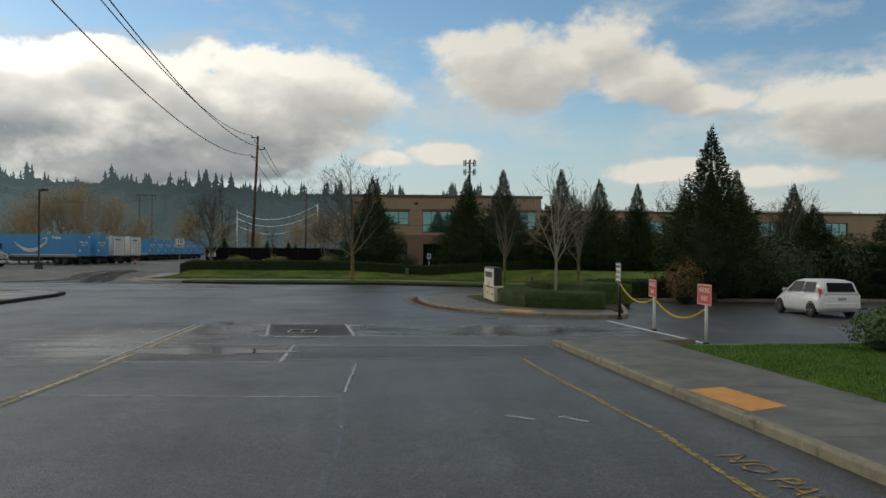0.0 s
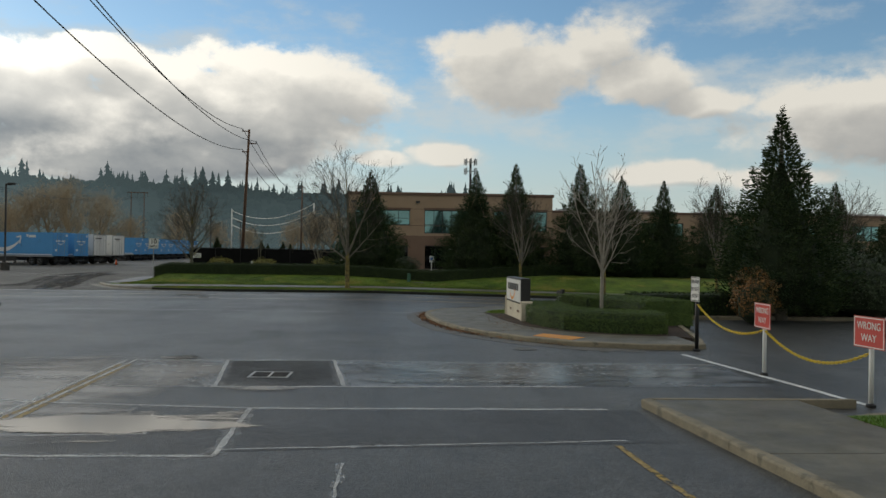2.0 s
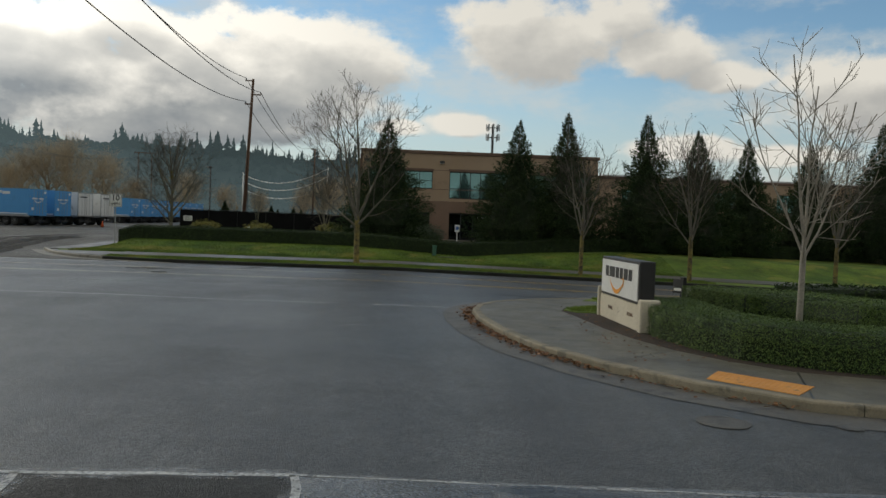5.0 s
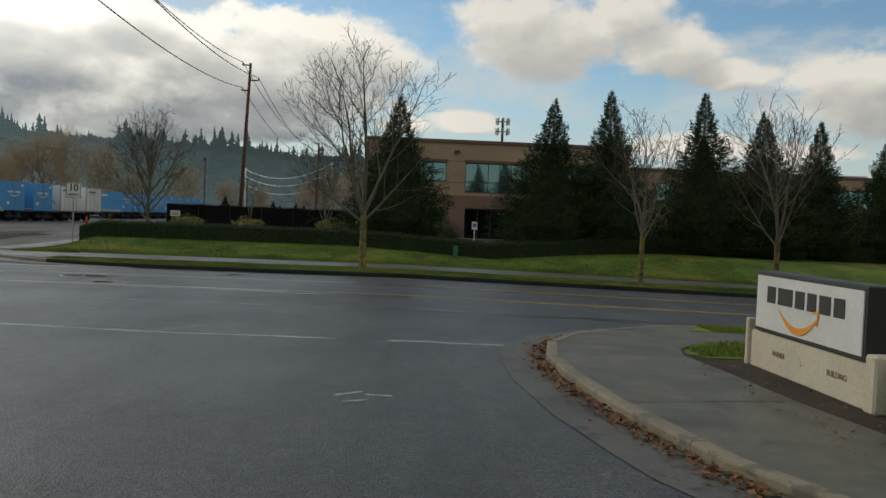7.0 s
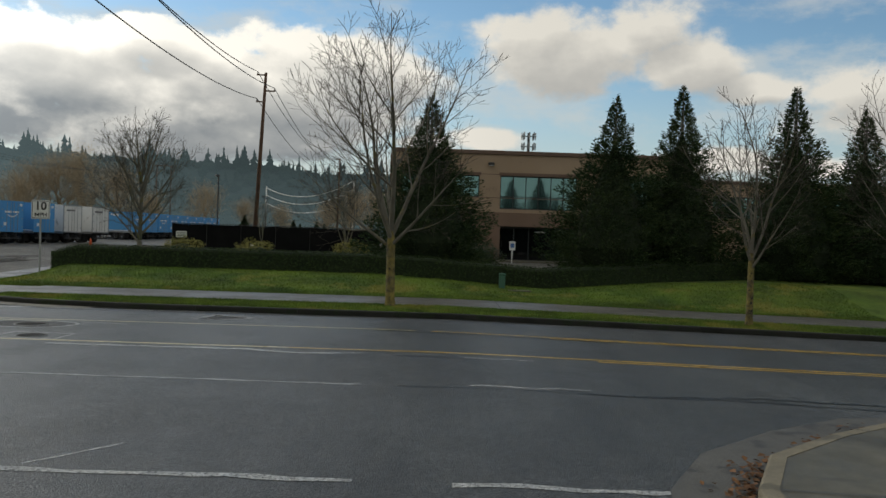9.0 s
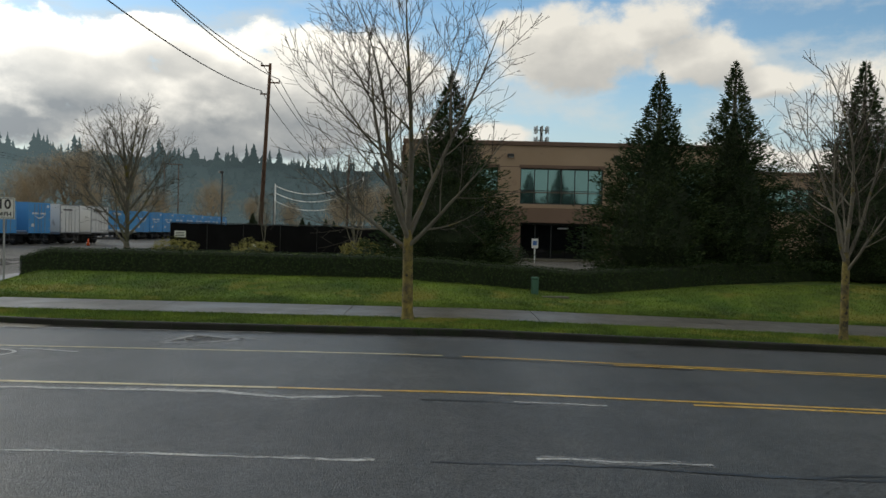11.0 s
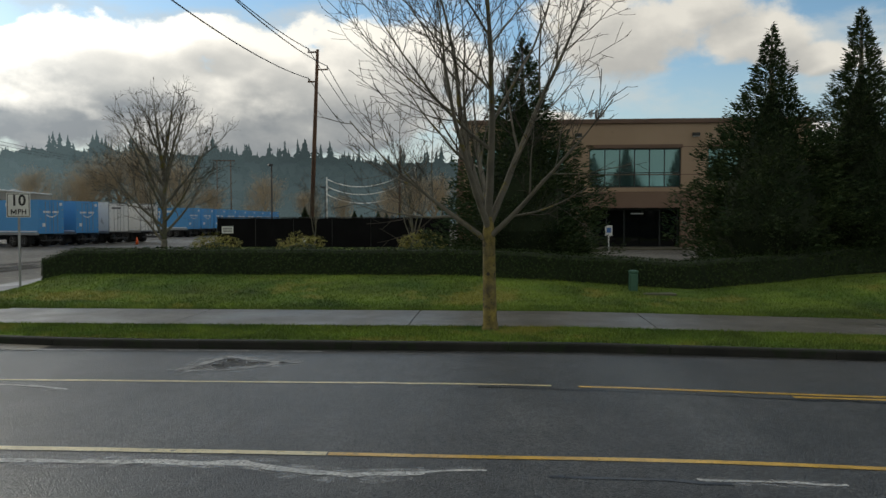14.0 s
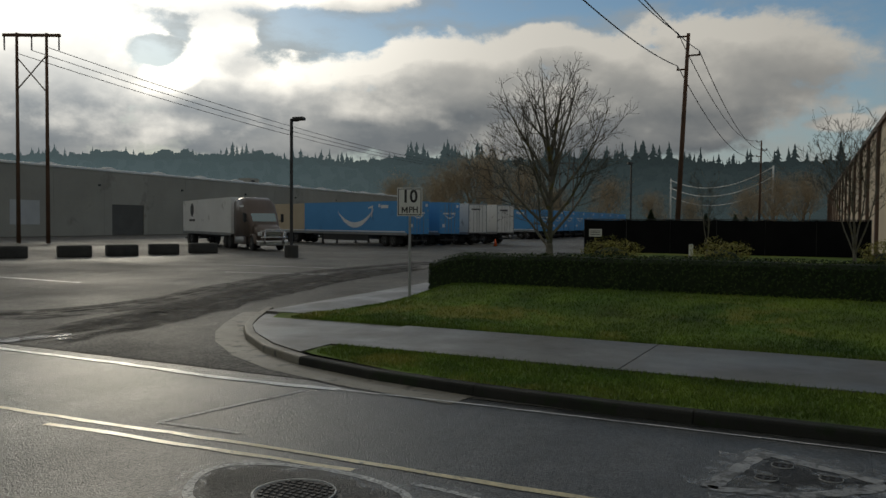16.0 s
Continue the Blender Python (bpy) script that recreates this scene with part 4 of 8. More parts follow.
# island at the near left
LEFT = [(-15.6, -30), (-15.7, 38), (-15.75, 45.5), (-16.2, 47.6), (-17.6, 49.0), (-20.0, 49.4), (-120, 49.4)]
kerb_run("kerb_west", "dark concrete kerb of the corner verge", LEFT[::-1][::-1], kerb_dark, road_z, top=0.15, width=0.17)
lw = [(x - 0.15, y) for x, y in LEFT[:4]] + [(x, y - 0.16) for x, y in LEFT[4:]]
solid("verge_west", Mesh().prism(lw + [(-120, -30)], 0.0, 0.14), grass_mat, "damp mown grass verge on the corner", "lawn", kind="structure")
pw = tagged(new("pavement_west"), "damp concrete corner pavement", "pavement", kind="structure")
part("slab", Mesh().prism([(-15.95, 41), (-15.95, 45.4), (-16.4, 47.3), (-17.6, 48.5), (-18.6, 48.9), (-20, 47.3), (-20, 45), (-18.2, 44.6), (-18, 41)], 0.0, 0.155), concrete_far, pw)
part("slab", Mesh().prism([(-20.02, 47.3), (-60, 47.3), (-60, 45), (-20.02, 45)], 0.0, 0.155), concrete_far, pw)

# ---- road marks, seams, patches ----
def mark(name, label, category, material, *lines, width=0.1, rag=0.0, lift=0.004, zf=road_z, step=0.8, taper=False):
    mb = Mesh()
    for k, pts in enumerate(lines):
        mb.strip(pts, width, zf, lift, step, rag * (0.4 if step < 0.15 else 1.0), 7 + k, taper)
    if name == "road_seam":
        halo = Mesh()
        for k, pts in enumerate(lines):
            halo.strip(pts, width * 3.4, zf, lift - 0.002, min(step, 0.2), 0.3, 40 + k)
        solid("lime_stain", halo, lime_mat, "faint lime stain beside a seam", "road stain", kind="structure")
    return solid(name, mb, material, label, category, kind="structure")


def flat(name, label, material, poly, lift=0.003, zf=road_z):
    n = len(poly)
    return solid(name, Mesh().add([(x, y, zf(x, y) + lift) for x, y in poly], [tuple(range(n))]), material, label, "road patch", kind="structure")


flat("road_patch", "dark rectangular asphalt repair round a drain", asphalt_patch, [(-2.2, 26.6), (0.26, 26.65), (-0.19, 30.4), (-2.72, 30.3)])
flat("road_patch", "long wet asphalt trench repair", asphalt_wet, [(0.28, 26.65), (9.0, 26.9), (9.0, 30.2), (-0.17, 30.4)])
flat("road_patch", "wet asphalt repair beside the drain", asphalt_wet, [(-4.4, 26.7), (-2.22, 26.6), (-2.74, 30.3), (-4.75, 30.3)])
flat("road_patch", "small sunken wet asphalt repair", asphalt_band, [(-4.65, 21.4), (-1.07, 21.35), (-1.15, 24.5), (-4.7, 24.6)])
flat("road_patch", "dark resurfaced band across the driveway", asphalt_band, [(-1.05, 21.6), (5.3, 22.1), (5.4, 24.4), (-1.13, 24.45)])
mark("road_seam", "pale lime-stained seams round asphalt repairs", "road seam", seam_mat,
     [(-4.8, 30.35), (-2.7, 30.35), (-0.2, 30.45)], [(-0.2, 30.45), (0.27, 26.66)], [(-2.72, 30.35), (-2.2, 26.62)], [(-4.35, 26.7), (-2.2, 26.62), (0.27, 26.66), (5.0, 26.75)],
     [(-1.15, 24.5), (-1.05, 21.36)], [(-4.7, 21.4), (-1.05, 21.36)], [(-9.2, 25.9), (-4.8, 25.0), (-1.15, 24.5), (4.9, 24.45)], width=0.085, rag=0.28, lift=0.007, step=0.2)
mark("road_seam", "fine pale seams across the driveway", "road seam", seam_mat, [(-7.3, 21.95), (-4.7, 21.4)], [(-4.9, 26.6), (-4.3, 26.7)], [(-1.05, 21.7), (4.6, 22.2)], [(-4.7, 17.4), (0.55, 17.15)], [(-0.2, 30.45), (5.2, 30.1), (9.0, 30.0)], [(0.62, 21.0), (0.6, 17.6)], width=0.04, rag=0.6, lift=0.007, step=0.25)
mark("road_crack", "tar-sealed crack wandering along the driveway", "road crack", crack_mat, [(0.62, 21.2), (0.66, 19.0), (0.55, 17.4), (0.75, 14.5), (0.8, 11.9), (0.7, 8.0), (0.95, 3.0)], width=0.05, rag=0.8, lift=0.005, step=0.3)
mark("road_seam", "pale lime band along the worn double line", "road seam", seam_mat, [(-4.66, 17.2), (-4.62, 22.0), (-4.85, 30.4)], [(-4.9, 21.5), (-5.05, 30.3)], width=0.07, rag=0.5, lift=0.0095, step=0.12)
# lime streaks that also paint in the bright sheen of the wet repairs
streaks = Mesh()
for k, (xa, xb, y, w) in enumerate(((-4.6, -2.4, 27.3, 0.5), (-4.7, -2.6, 28.3, 0.35), (-4.7, -2.8, 29.3, 0.7), (0.1, 8.8, 29.4, 0.9), (2.5, 7.5, 28.3, 0.6), (0.4, 4.0, 27.4, 0.4), (-8.5, -5.2, 24.2, 0.5), (-7.5, -5.0, 27.5, 0.7))):
    streaks.strip([(xa, y), ((xa + xb) / 2, y + 0.12), (xb, y - 0.05)], w, road_z, 0.0175, 0.25, 0.3, 60 + k, True)
solid("lime_stain", streaks, lime_mat, "whitish streaks on the wet repairs, lime and painted sheen", "road stain", kind="structure")
mark("road_seam", "short pale scars on the driveway", "road seam", seam_mat, [(-2.6, 24.0), (-2.3, 22.6), (-3.9, 22.5)], [(3.1, 15.6), (3.5, 15.3)], [(3.9, 15.5), (4.25, 15.1)], width=0.06, rag=0.5, lift=0.0085, step=0.1)
mark("road_line", "worn double yellow line on the driveway", "road marking", worn_yellow, [(-4.55, 8), (-4.6, 17), (-4.5, 22), (-4.75, 29.6)], [(-4.75, 8), (-4.8, 17), (-4.7, 22), (-4.95, 29.6)], width=0.10, rag=0.2, lift=0.009)
mark("road_line", "worn yellow edge line beside the kerb", "road marking", worn_yellow, [(4.36, 21.9), (4.55, 19.4), (5.05, 14.6), (5.15, 11.5), (5.7, 5), (7.2, -20)], width=0.11, rag=0.3, lift=0.006)
mark("road_line", "white stop line at the one-way entry", "road marking", white_paint, [(8.95, 32.0), (9.78, 24.9)], width=0.16, rag=0.15, lift=0.008)
mark("road_line", "pale gutter line across the driveway mouth", "road marking", seam_mat, [(-14, 46.3), (-7.7, 46.3), (-4.7, 45.9), (-1.2, 45.87)], [(-0.2, 45.85), (2.1, 45.78)], width=0.13, rag=0.5, lift=0.006, step=0.3)
mark("road_line", "worn double line of the street, sun glare painted in as cream", "road marking", yellow_glare, [(-60, 58.1), (-14.9, 58.2), (-11, 58.42), (-8.5, 58.46), (-2.2, 58.56), (-0.9, 58.5)], [(-14.3, 57.93), (-12.4, 58.03), (-10.1, 58.16)], width=0.10, rag=0.25, lift=0.006, step=0.4)
mark("road_line", "rough white line across the yard entrance", "road marking", white_paint, [(-30, 61.2), (-17.0, 61.19), (-14.4, 61.07), (-13.2, 61.14), (-12.4, 61.22)], width=0.15, rag=0.22, lift=0.009, step=0.25)
mark("road_line", "thin bright edge of the gutter", "road marking", white_paint, [(-12.4, 61.22), (-10.6, 61.30), (-7.5, 61.36), (-5.0, 61.38)], width=0.04, rag=0.4, lift=0.012, step=0.15)
mark("road_line", "yellow lane line of the street", "road marking", yellow_paint, [(-0.5, 58.45), (3, 58.35), (14, 58.3), (100, 58.3)], [(2.5, 58.16), (14, 58.10), (100, 58.10)], width=0.11, rag=0.1, lift=0.006)
mark("road_line", "yellow centre line of the street, sun glare painted into its pale colour", "road marking", yellow_glare, [(-60, 54.8), (-7, 54.82), (-3.5, 54.81)], width=0.13, rag=0.12, lift=0.006)
mark("road_line", "double yellow centre line of the street", "road marking", yellow_paint, [(-3.48, 54.81), (100, 54.75)], [(3.0, 54.56), (100, 54.53)], width=0.12, rag=0.12, lift=0.006)
mark("road_line", "white mark of the turning lane", "road marking", seam_mat, [(-13.2, 58.6), (-12.0, 58.7)], [(-13.2, 58.62), (-13.03, 59.58), (-12.79, 60.9)], width=0.08, rag=0.2, lift=0.008)
mark("road_seam", "ragged pale seams along the street", "road seam", seam_mat, [(-40, 51.2), (-5.3, 51.0), (-1.6, 50.95)], [(0.2, 51.2), (2.2, 51.2)], [(-7, 54.4), (-4.2, 54.35), (-3.6, 54.15), (-2.9, 54.2), (-1.8, 54.35)], [(0.2, 54.2), (1.6, 54.2)], width=0.06, rag=0.7, lift=0.006, step=0.22)
mark("road_seam", "broad pale lime streak along the street", "road seam", seam_mat, [(-8.4, 54.38), (-6.5, 54.36), (-4.9, 54.42), (-4.3, 54.44), (-3.7, 54.2), (-3.1, 54.12), (-2.4, 54.2)], width=0.12, rag=0.45, lift=0.0075, step=0.2)
mark("road_crack", "black tar-sealed cracks along the street", "road crack", crack_mat, [(-1.0, 50.95), (1.0, 51.0), (3.2, 50.8), (4.5, 50.9), (7.0, 50.5), (20, 50.6)], [(3.2, 50.9), (5.0, 51.15), (8, 50.9)], [(-2, 58.35), (2.5, 58.0), (4.0, 57.95)], [(-1.2, 54.2), (0.5, 54.1)], width=0.07, rag=0.7, lift=0.005, step=0.25)
mark("road_seam", "pale seams at the driveway mouth", "road seam", seam_mat, [(-4.6, 46.1), (-3.9, 47.0)], [(-0.75, 41.1), (-0.4, 41.35)], [(-0.35, 41.2), (0.0, 41.14)], [(-0.62, 40.76), (-0.3, 40.9)], [(-11.3, 42.8), (-10.8, 44.2)], width=0.05, rag=0.6, lift=0.006, step=0.2)


def tracks(label, line, width, strands, seed, lift):
    """A worn wet track: overlapping uneven strands that thin out to its sides."""
    rt = random.Random(seed)
    mb = Mesh()
    for k in range(strands):
        off = rt.gauss(0, 0.30) * width
        pts = []
        for i, (x, y) in enumerate(line):
            ax, ay = line[max(0, i - 1)]
            bx, by = line[min(len(line) - 1, i + 1)]
            L = math.hypot(bx - ax, by - ay)
            o = off + rt.uniform(-0.1, 0.1)
            pts.append((x - (by - ay) / L * o, y + (bx - ax) / L * o))
        mb.strip(pts, rt.uniform(0.18, 0.5) * width * 0.6, lot_z, lift + 0.0006 * k, 0.5, 0.25, seed + k, True)
    solid("wet_track", mb, asphalt_worn, label, "road stain", kind="structure")


tracks("dark wet tyre track curving into the yard", [(-30.0, 61.9), (-26.0, 63.0), (-24.0, 64.8), (-23.4, 66.9), (-23.8, 69.6), (-24.8, 72.9), (-26.0, 77.6), (-26.4, 83.0), (-26.3, 92.0)], 1.6, 8, 31, 0.010)
tracks("broad dark wet track beside the corner gutter", [(-20.2, 61.8), (-20.4, 63.2), (-20.9, 65.4), (-21.6, 68.0), (-22.5, 71.0), (-23.3, 74.7), (-24.0, 79.2), (-24.4, 86.0)], 2.4, 12, 57, 0.016)
tracks("faint damp track in the yard", [(-21.0, 63.0), (-21.6, 67.0), (-22.9, 71.5), (-24.3, 76.0), (-25.2, 81.0), (-25.4, 90.0)], 0.8, 4, 83, 0.024)


# ---- office building ----
def window(parent, x0, x1, z0, z1, y, cols, row_z, recess=0.22):
    """A ribbon window set back in the wall: frame with mullions, one pane to each light."""
    w = part("window", Mesh().box(x0, x1, y + recess - 0.02, y + recess + 0.10, z0, z0 + 0.07).box(x0, x1, y + recess - 0.02, y + recess + 0.10, z1 - 0.07, z1)
             .box(x0, x0 + 0.07, y + recess - 0.02, y + recess + 0.10, z0 + 0.07, z1 - 0.07).box(x1 - 0.07, x1, y + recess - 0.02, y + recess + 0.10, z0 + 0.07, z1 - 0.07), frame_mat, parent, "tinted ribbon window in a dark frame")
    cw = (x1 - x0 - 0.14) / cols
    zs = [z0 + 0.07, *row_z, z1 - 0.07]
    for k in range(1, cols):
        part("mullion", Mesh().box(x0 + 0.07 + k * cw - 0.03, x0 + 0.07 + k * cw + 0.03, y + recess - 0.03, y + recess + 0.08, zs[0], zs[-1]), frame_mat, w)
    for k in range(cols):
        for a, b in zip(zs, zs[1:]):
            xa, xb = x0 + 0.07 + k * cw, x0 + 0.07 + (k + 1) * cw
            tilt = random.Random(k * 7 + int(a * 10)).uniform(-0.004, 0.004)
            part("pane", Mesh().add([(xa, y + recess + 0.03, a + 0.02), (xb, y + recess + 0.03 + tilt, a + 0.02), (xb, y + recess + 0.03 + tilt, b - 0.02), (xa, y + recess + 0.03, b - 0.02)], [(0, 1, 2, 3)]), window_glass, w)
    for z in row_z:
        part("transom", Mesh().box(x0 + 0.07, x1 - 0.07, y + recess - 0.025, y + recess + 0.08, z - 0.025, z + 0.025), frame_mat, w)
    return w


def wall_with_holes(x0, x1, z0, z1, y0, y1, holes):
    """A wall in the x-z plane with rectangular openings through it: its panels."""
    out = []
    xs = sorted({x0, x1, *[v for h in holes for v in h[:2]]})
    zs = sorted({z0, z1, *[v for h in holes for v in h[2:]]})
    for a, b in zip(xs, xs[1:]):
        run = None
        for c, d in zip(zs, zs[1:]):
            mx, mz = (a + b) / 2, (c + d) / 2
            if any(h[0] < mx < h[1] and h[2] < mz < h[3] for h in holes):
                if run:
                    out.append(Mesh().box(a, b, y0, y1, *run))
                    run = None
            else:
                run = (run[0], d) if run else (c, d)
        if run:
            out.append(Mesh().box(a, b, y0, y1, *run))
    return out


def office():
    YW = 101.5
    b = thing("office_building", "two-storey tan stucco office building with ribbon windows", "building")
    wins = [(-3.4, 2.77, 5.62, 7.33, 5, [6.4]), (4.42, 10.52, 4.72, 7.36, 6, [5.72]), (12.3, 18.4, 5.1, 7.35, 6, [6.0])]
    holes = [w[:4] for w in wins]
    for mb in wall_with_holes(-4.1, 19.0, 4.45, 9.0, YW, YW + 0.35, holes):
        part("wall", mb, stucco, b, "tan stucco upper wall")
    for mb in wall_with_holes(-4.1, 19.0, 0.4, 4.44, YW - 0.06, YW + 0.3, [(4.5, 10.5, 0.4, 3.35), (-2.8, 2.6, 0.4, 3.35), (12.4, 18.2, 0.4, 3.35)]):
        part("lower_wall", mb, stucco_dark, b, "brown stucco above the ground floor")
    # the long west wall runs back a little askew, with a pilaster to each bay
    skew = pose(-4.1, YW + 0.36, 0, 0, 0, 3.15)
    side = Mesh().box(0.0, 0.35, 0.0, 150.0, 0.4, 9.0)
    side.v = [tuple(skew @ Vector(p)) for p in side.v]
    part("side_wall", side, stucco, b, "long tan stucco side wall")
    for k in range(16):
        # panels coloured as sunlit wall, fins as the pilasters' shaded faces
        y = 0.6 + 9.2 * k
        m = Mesh().box(-0.05, -0.003, y + 0.7, y + 9.0, 0.4, 8.7, 0.01)
        m.v = [tuple(skew @ Vector(p)) for p in m.v]
        part("panel", m, stucco_sunlit, b, "stucco panel, sunlight put into its pale colour")
        m = Mesh().box(-0.26, -0.003, y, y + 0.6, 0.4, 8.95, 0.02)
        m.v = [tuple(skew @ Vector(p)) for p in m.v]
        part("fin", m, cornice_mat, b, "upright fin, a pilaster's shade put into its dark brown")
    rim = Mesh().box(-0.18, 0.5, 0.16, 150.2, 9.0, 9.32, 0.04)
    rim.v = [tuple(skew @ Vector(p)) for p in rim.v]
    part("cornice", rim, cornice_mat, b)
    back = Mesh().box(-3.7, 30.0, 131.0, 250.5, 0.4, 8.7)
    back.v = [(x - 0.055 * (y - 101.9) * (x < 0) + 0.4 * (x < 0), y, z) for x, y, z in back.v]
    part("rear_block", back, stucco, b, "plain rear part of the building")
    part("core", Mesh().box(-3.7, 18.9, YW + 1.2, 130.8, 0.4, 8.6), interior_mat, b, "solid dark block standing for dim rooms behind the glass")
    part("roof", Mesh().box(-4.0, 18.9, YW + 0.3, 130.9, 8.62, 8.8), roof_mat, b)
    part("cornice", Mesh().box(-4.28, 19.15, YW - 0.16, YW + 0.5, 9.0, 9.32, 0.04), cornice_mat, b, "brown cornice along the roof edge")
    for z in (7.42, 5.56):
        part("reveal_line", Mesh().box(-4.08, 18.98, YW - 0.012, YW - 0.002, z, z + 0.05), cornice_mat, b)
    for x0, x1, z0, z1, cols, rz in wins:
        window(b, x0, x1, z0, z1, YW, cols, rz)
        part("lintel", Mesh().box(x0 - 0.1, x1 + 0.1, YW - 0.05, YW + 0.1, z1 + 0.01, z1 + 0.24), cornice_mat, b)
    for x in (3.65, 11.45, -3.6):
        l = part("wall_lamp", Mesh().box(x - 0.24, x + 0.24, YW - 0.34, YW - 0.01, 8.12, 8.36, 0.05), dark_steel, b, "brown box lamp on the wall")
        part("lens", Mesh().box(x - 0.2, x + 0.2, YW - 0.3, YW - 0.06, 8.09, 8.118), lamp_clear, l)
    # recessed ground floor: dark glazing and doors
    for x0, x1 in ((4.5, 10.5), (-2.8, 2.6), (12.4, 18.2)):
        g = part("storefront", Mesh().box(x0, x1, YW + 0.9, YW + 1.0, 3.2, 3.34).box(x0, x1, YW + 0.9, YW + 1.0, 0.62, 0.72), frame_mat, b, "dark glazed entrance front")
        n = 5
        for k in range(n + 1):
            x = x0 + (x1 - x0) * k / n
            part("mullion", Mesh().box(x - 0.04, x + 0.04, YW + 0.88, YW + 1.02, 0.72, 3.2), frame_mat, g)
        for k in range(n):
            xa, xb = x0 + (x1 - x0) * k / n + 0.04, x0 + (x1 - x0) * (k + 1) / n - 0.04
            part("pane", Mesh().add([(xa, YW + 0.95, 0.72), (xb, YW + 0.95, 0.72), (xb, YW + 0.95, 3.2), (xa, YW + 0.95, 3.2)], [(0, 1, 2, 3)]), dark_glass, g)
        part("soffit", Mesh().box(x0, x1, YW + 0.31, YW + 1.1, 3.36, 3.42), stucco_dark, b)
    part("door", Mesh().box(6.95, 7.9, YW + 0.84, YW + 0.88, 0.74, 2.85).box(7.95, 8.9, YW + 0.84, YW + 0.88, 0.74, 2.85), dark_glass, b, "glazed double entrance door")
    part("door_plate", Mesh().box(7.35, 8.2, YW + 0.82, YW + 0.836, 2.93, 3.0), sign_white, b)
    part("step", Mesh().box(2.0, 13.0, YW - 3.0, YW + 0.85, 0.55, 0.70, 0.02), concrete, b, "concrete entrance apron")
    # long lower wing
    for mb in wall_with_holes(19.0, 70.0, 0.3, 7.4, YW + 2.0, YW + 2.3, [(22 + 8 * k, 27 + 8 * k, 4.6, 6.4) for k in range(5)]):
        part("wing_wall", mb, stucco, b, "tan stucco wall of the lower wing")
    part("wing_cornice", Mesh().box(18.9, 70.2, YW + 1.85, YW + 2.5, 7.4, 7.66, 0.03), cornice_mat, b)
    part("wing_core", Mesh().box(19.0, 69.8, YW + 3.0, 131.0, 0.3, 7.2), interior_mat, b)
    part("wing_roof", Mesh().box(19.0, 70.0, YW + 2.3, 131.0, 7.22, 7.36), roof_mat, b)
    for k in range(5):
        window(b, 22 + 8 * k, 27 + 8 * k, 4.6, 6.4, YW + 2.0, 5, [5.3])
    for k in range(5):
        part("skylight", Mesh().box(21 + 9 * k, 26 + 9 * k, YW + 6, YW + 12, 7.37, 8.1, 0.1), roof_mat, b, "pale rooftop skylight")


office()


# ---- warehouse ----
def warehouse():
    # local x runs along the wall, y into the building
    at = pose(-95.5, 68.0, 0.3, 0, 0, 98.2)
    w = thing("warehouse", "long low concrete tilt-up warehouse with dock doors", "building", at=at)
    L, Hh, step = 190.0, 9.4, 9.5
    doors = {7: (1.6, 8.6), 10: (2.5, 6.9), 11: (2.5, 6.9), 12: (2.5, 6.9), 13: (2.5, 6.9)}
    for k in range(int(L / step)):
        a, b = k * step + 0.012, (k + 1) * step - 0.012
        holes = [(a + doors[k][0], a + doors[k][1], 0.0, 4.6)] if k in doors else []
        for m in wall_with_holes(a, b, 0.0, Hh, -0.2, 0.0, holes):
            part("panel", m, warehouse_mat, w)
        if k in doors:
            d = part("dock_door", Mesh().box(a + doors[k][0], a + doors[k][1], -0.06, 0.0, 0.0, 4.6), door_grey, w, "closed grey dock door")
            for i in range(8):
                part("rib", Mesh().box(a + doors[k][0] + 0.03, a + doors[k][1] - 0.03, -0.085, -0.062, 0.1 + 0.56 * i, 0.58 + 0.56 * i), door_grey, d)
        if k % 2 == 0:
            part("wall_pack", Mesh().box(b - 1.2, b - 0.8, -0.4, -0.21, 7.2, 7.5, 0.03), dark_steel, w)
    part("roof", Mesh().box(0, L, 0.02, 60, Hh - 0.5, Hh - 0.3), roof_mat, w)
    part("coping", Mesh().box(-0.1, L + 0.1, -0.36, 0.30, Hh, Hh + 0.40, 0.14), warehouse_trim, w, "metal coping, sun glint put into its white colour")
    part("end_wall", Mesh().box(L - 0.25, L, 0.14, 60, 0, Hh - 0.52), warehouse_mat, w)
    part("end_wall", Mesh().box(0, 0.25, 0.14, 60, 0, Hh - 0.52), warehouse_mat, w)
    part("back_wall", Mesh().box(0.26, L - 0.26, 59.7, 60, 0, Hh - 0.52), warehouse_mat, w)
    for k in range(14):
        x = 24 + 11.5 * k
        part("roof_vent", Mesh().turned([(1.5, 0), (1.5, 0.25), (1.2, 0.55), (0.6, 0.75), (0.1, 0.8)], 14, pose(x, 2.4, Hh + 0.12)), roof_mat, w, "domed rooftop vent", True)
    ac = part("air_handler", Mesh().box(118, 121.4, 8, 11, Hh - 0.3, Hh + 2.0, 0.08), warehouse_mat, w, "boxy rooftop air handler")
    part("grille", Mesh().box(118.4, 119.6, 7.95, 7.99, Hh + 0.3, Hh + 1.6), dark_steel, ac)
    part("mural_panel", Mesh().box(49.8, 54.6, -0.24, -0.205, 1.6, 4.8), roof_mat, w, "pale blue and white wall panel")


warehouse()


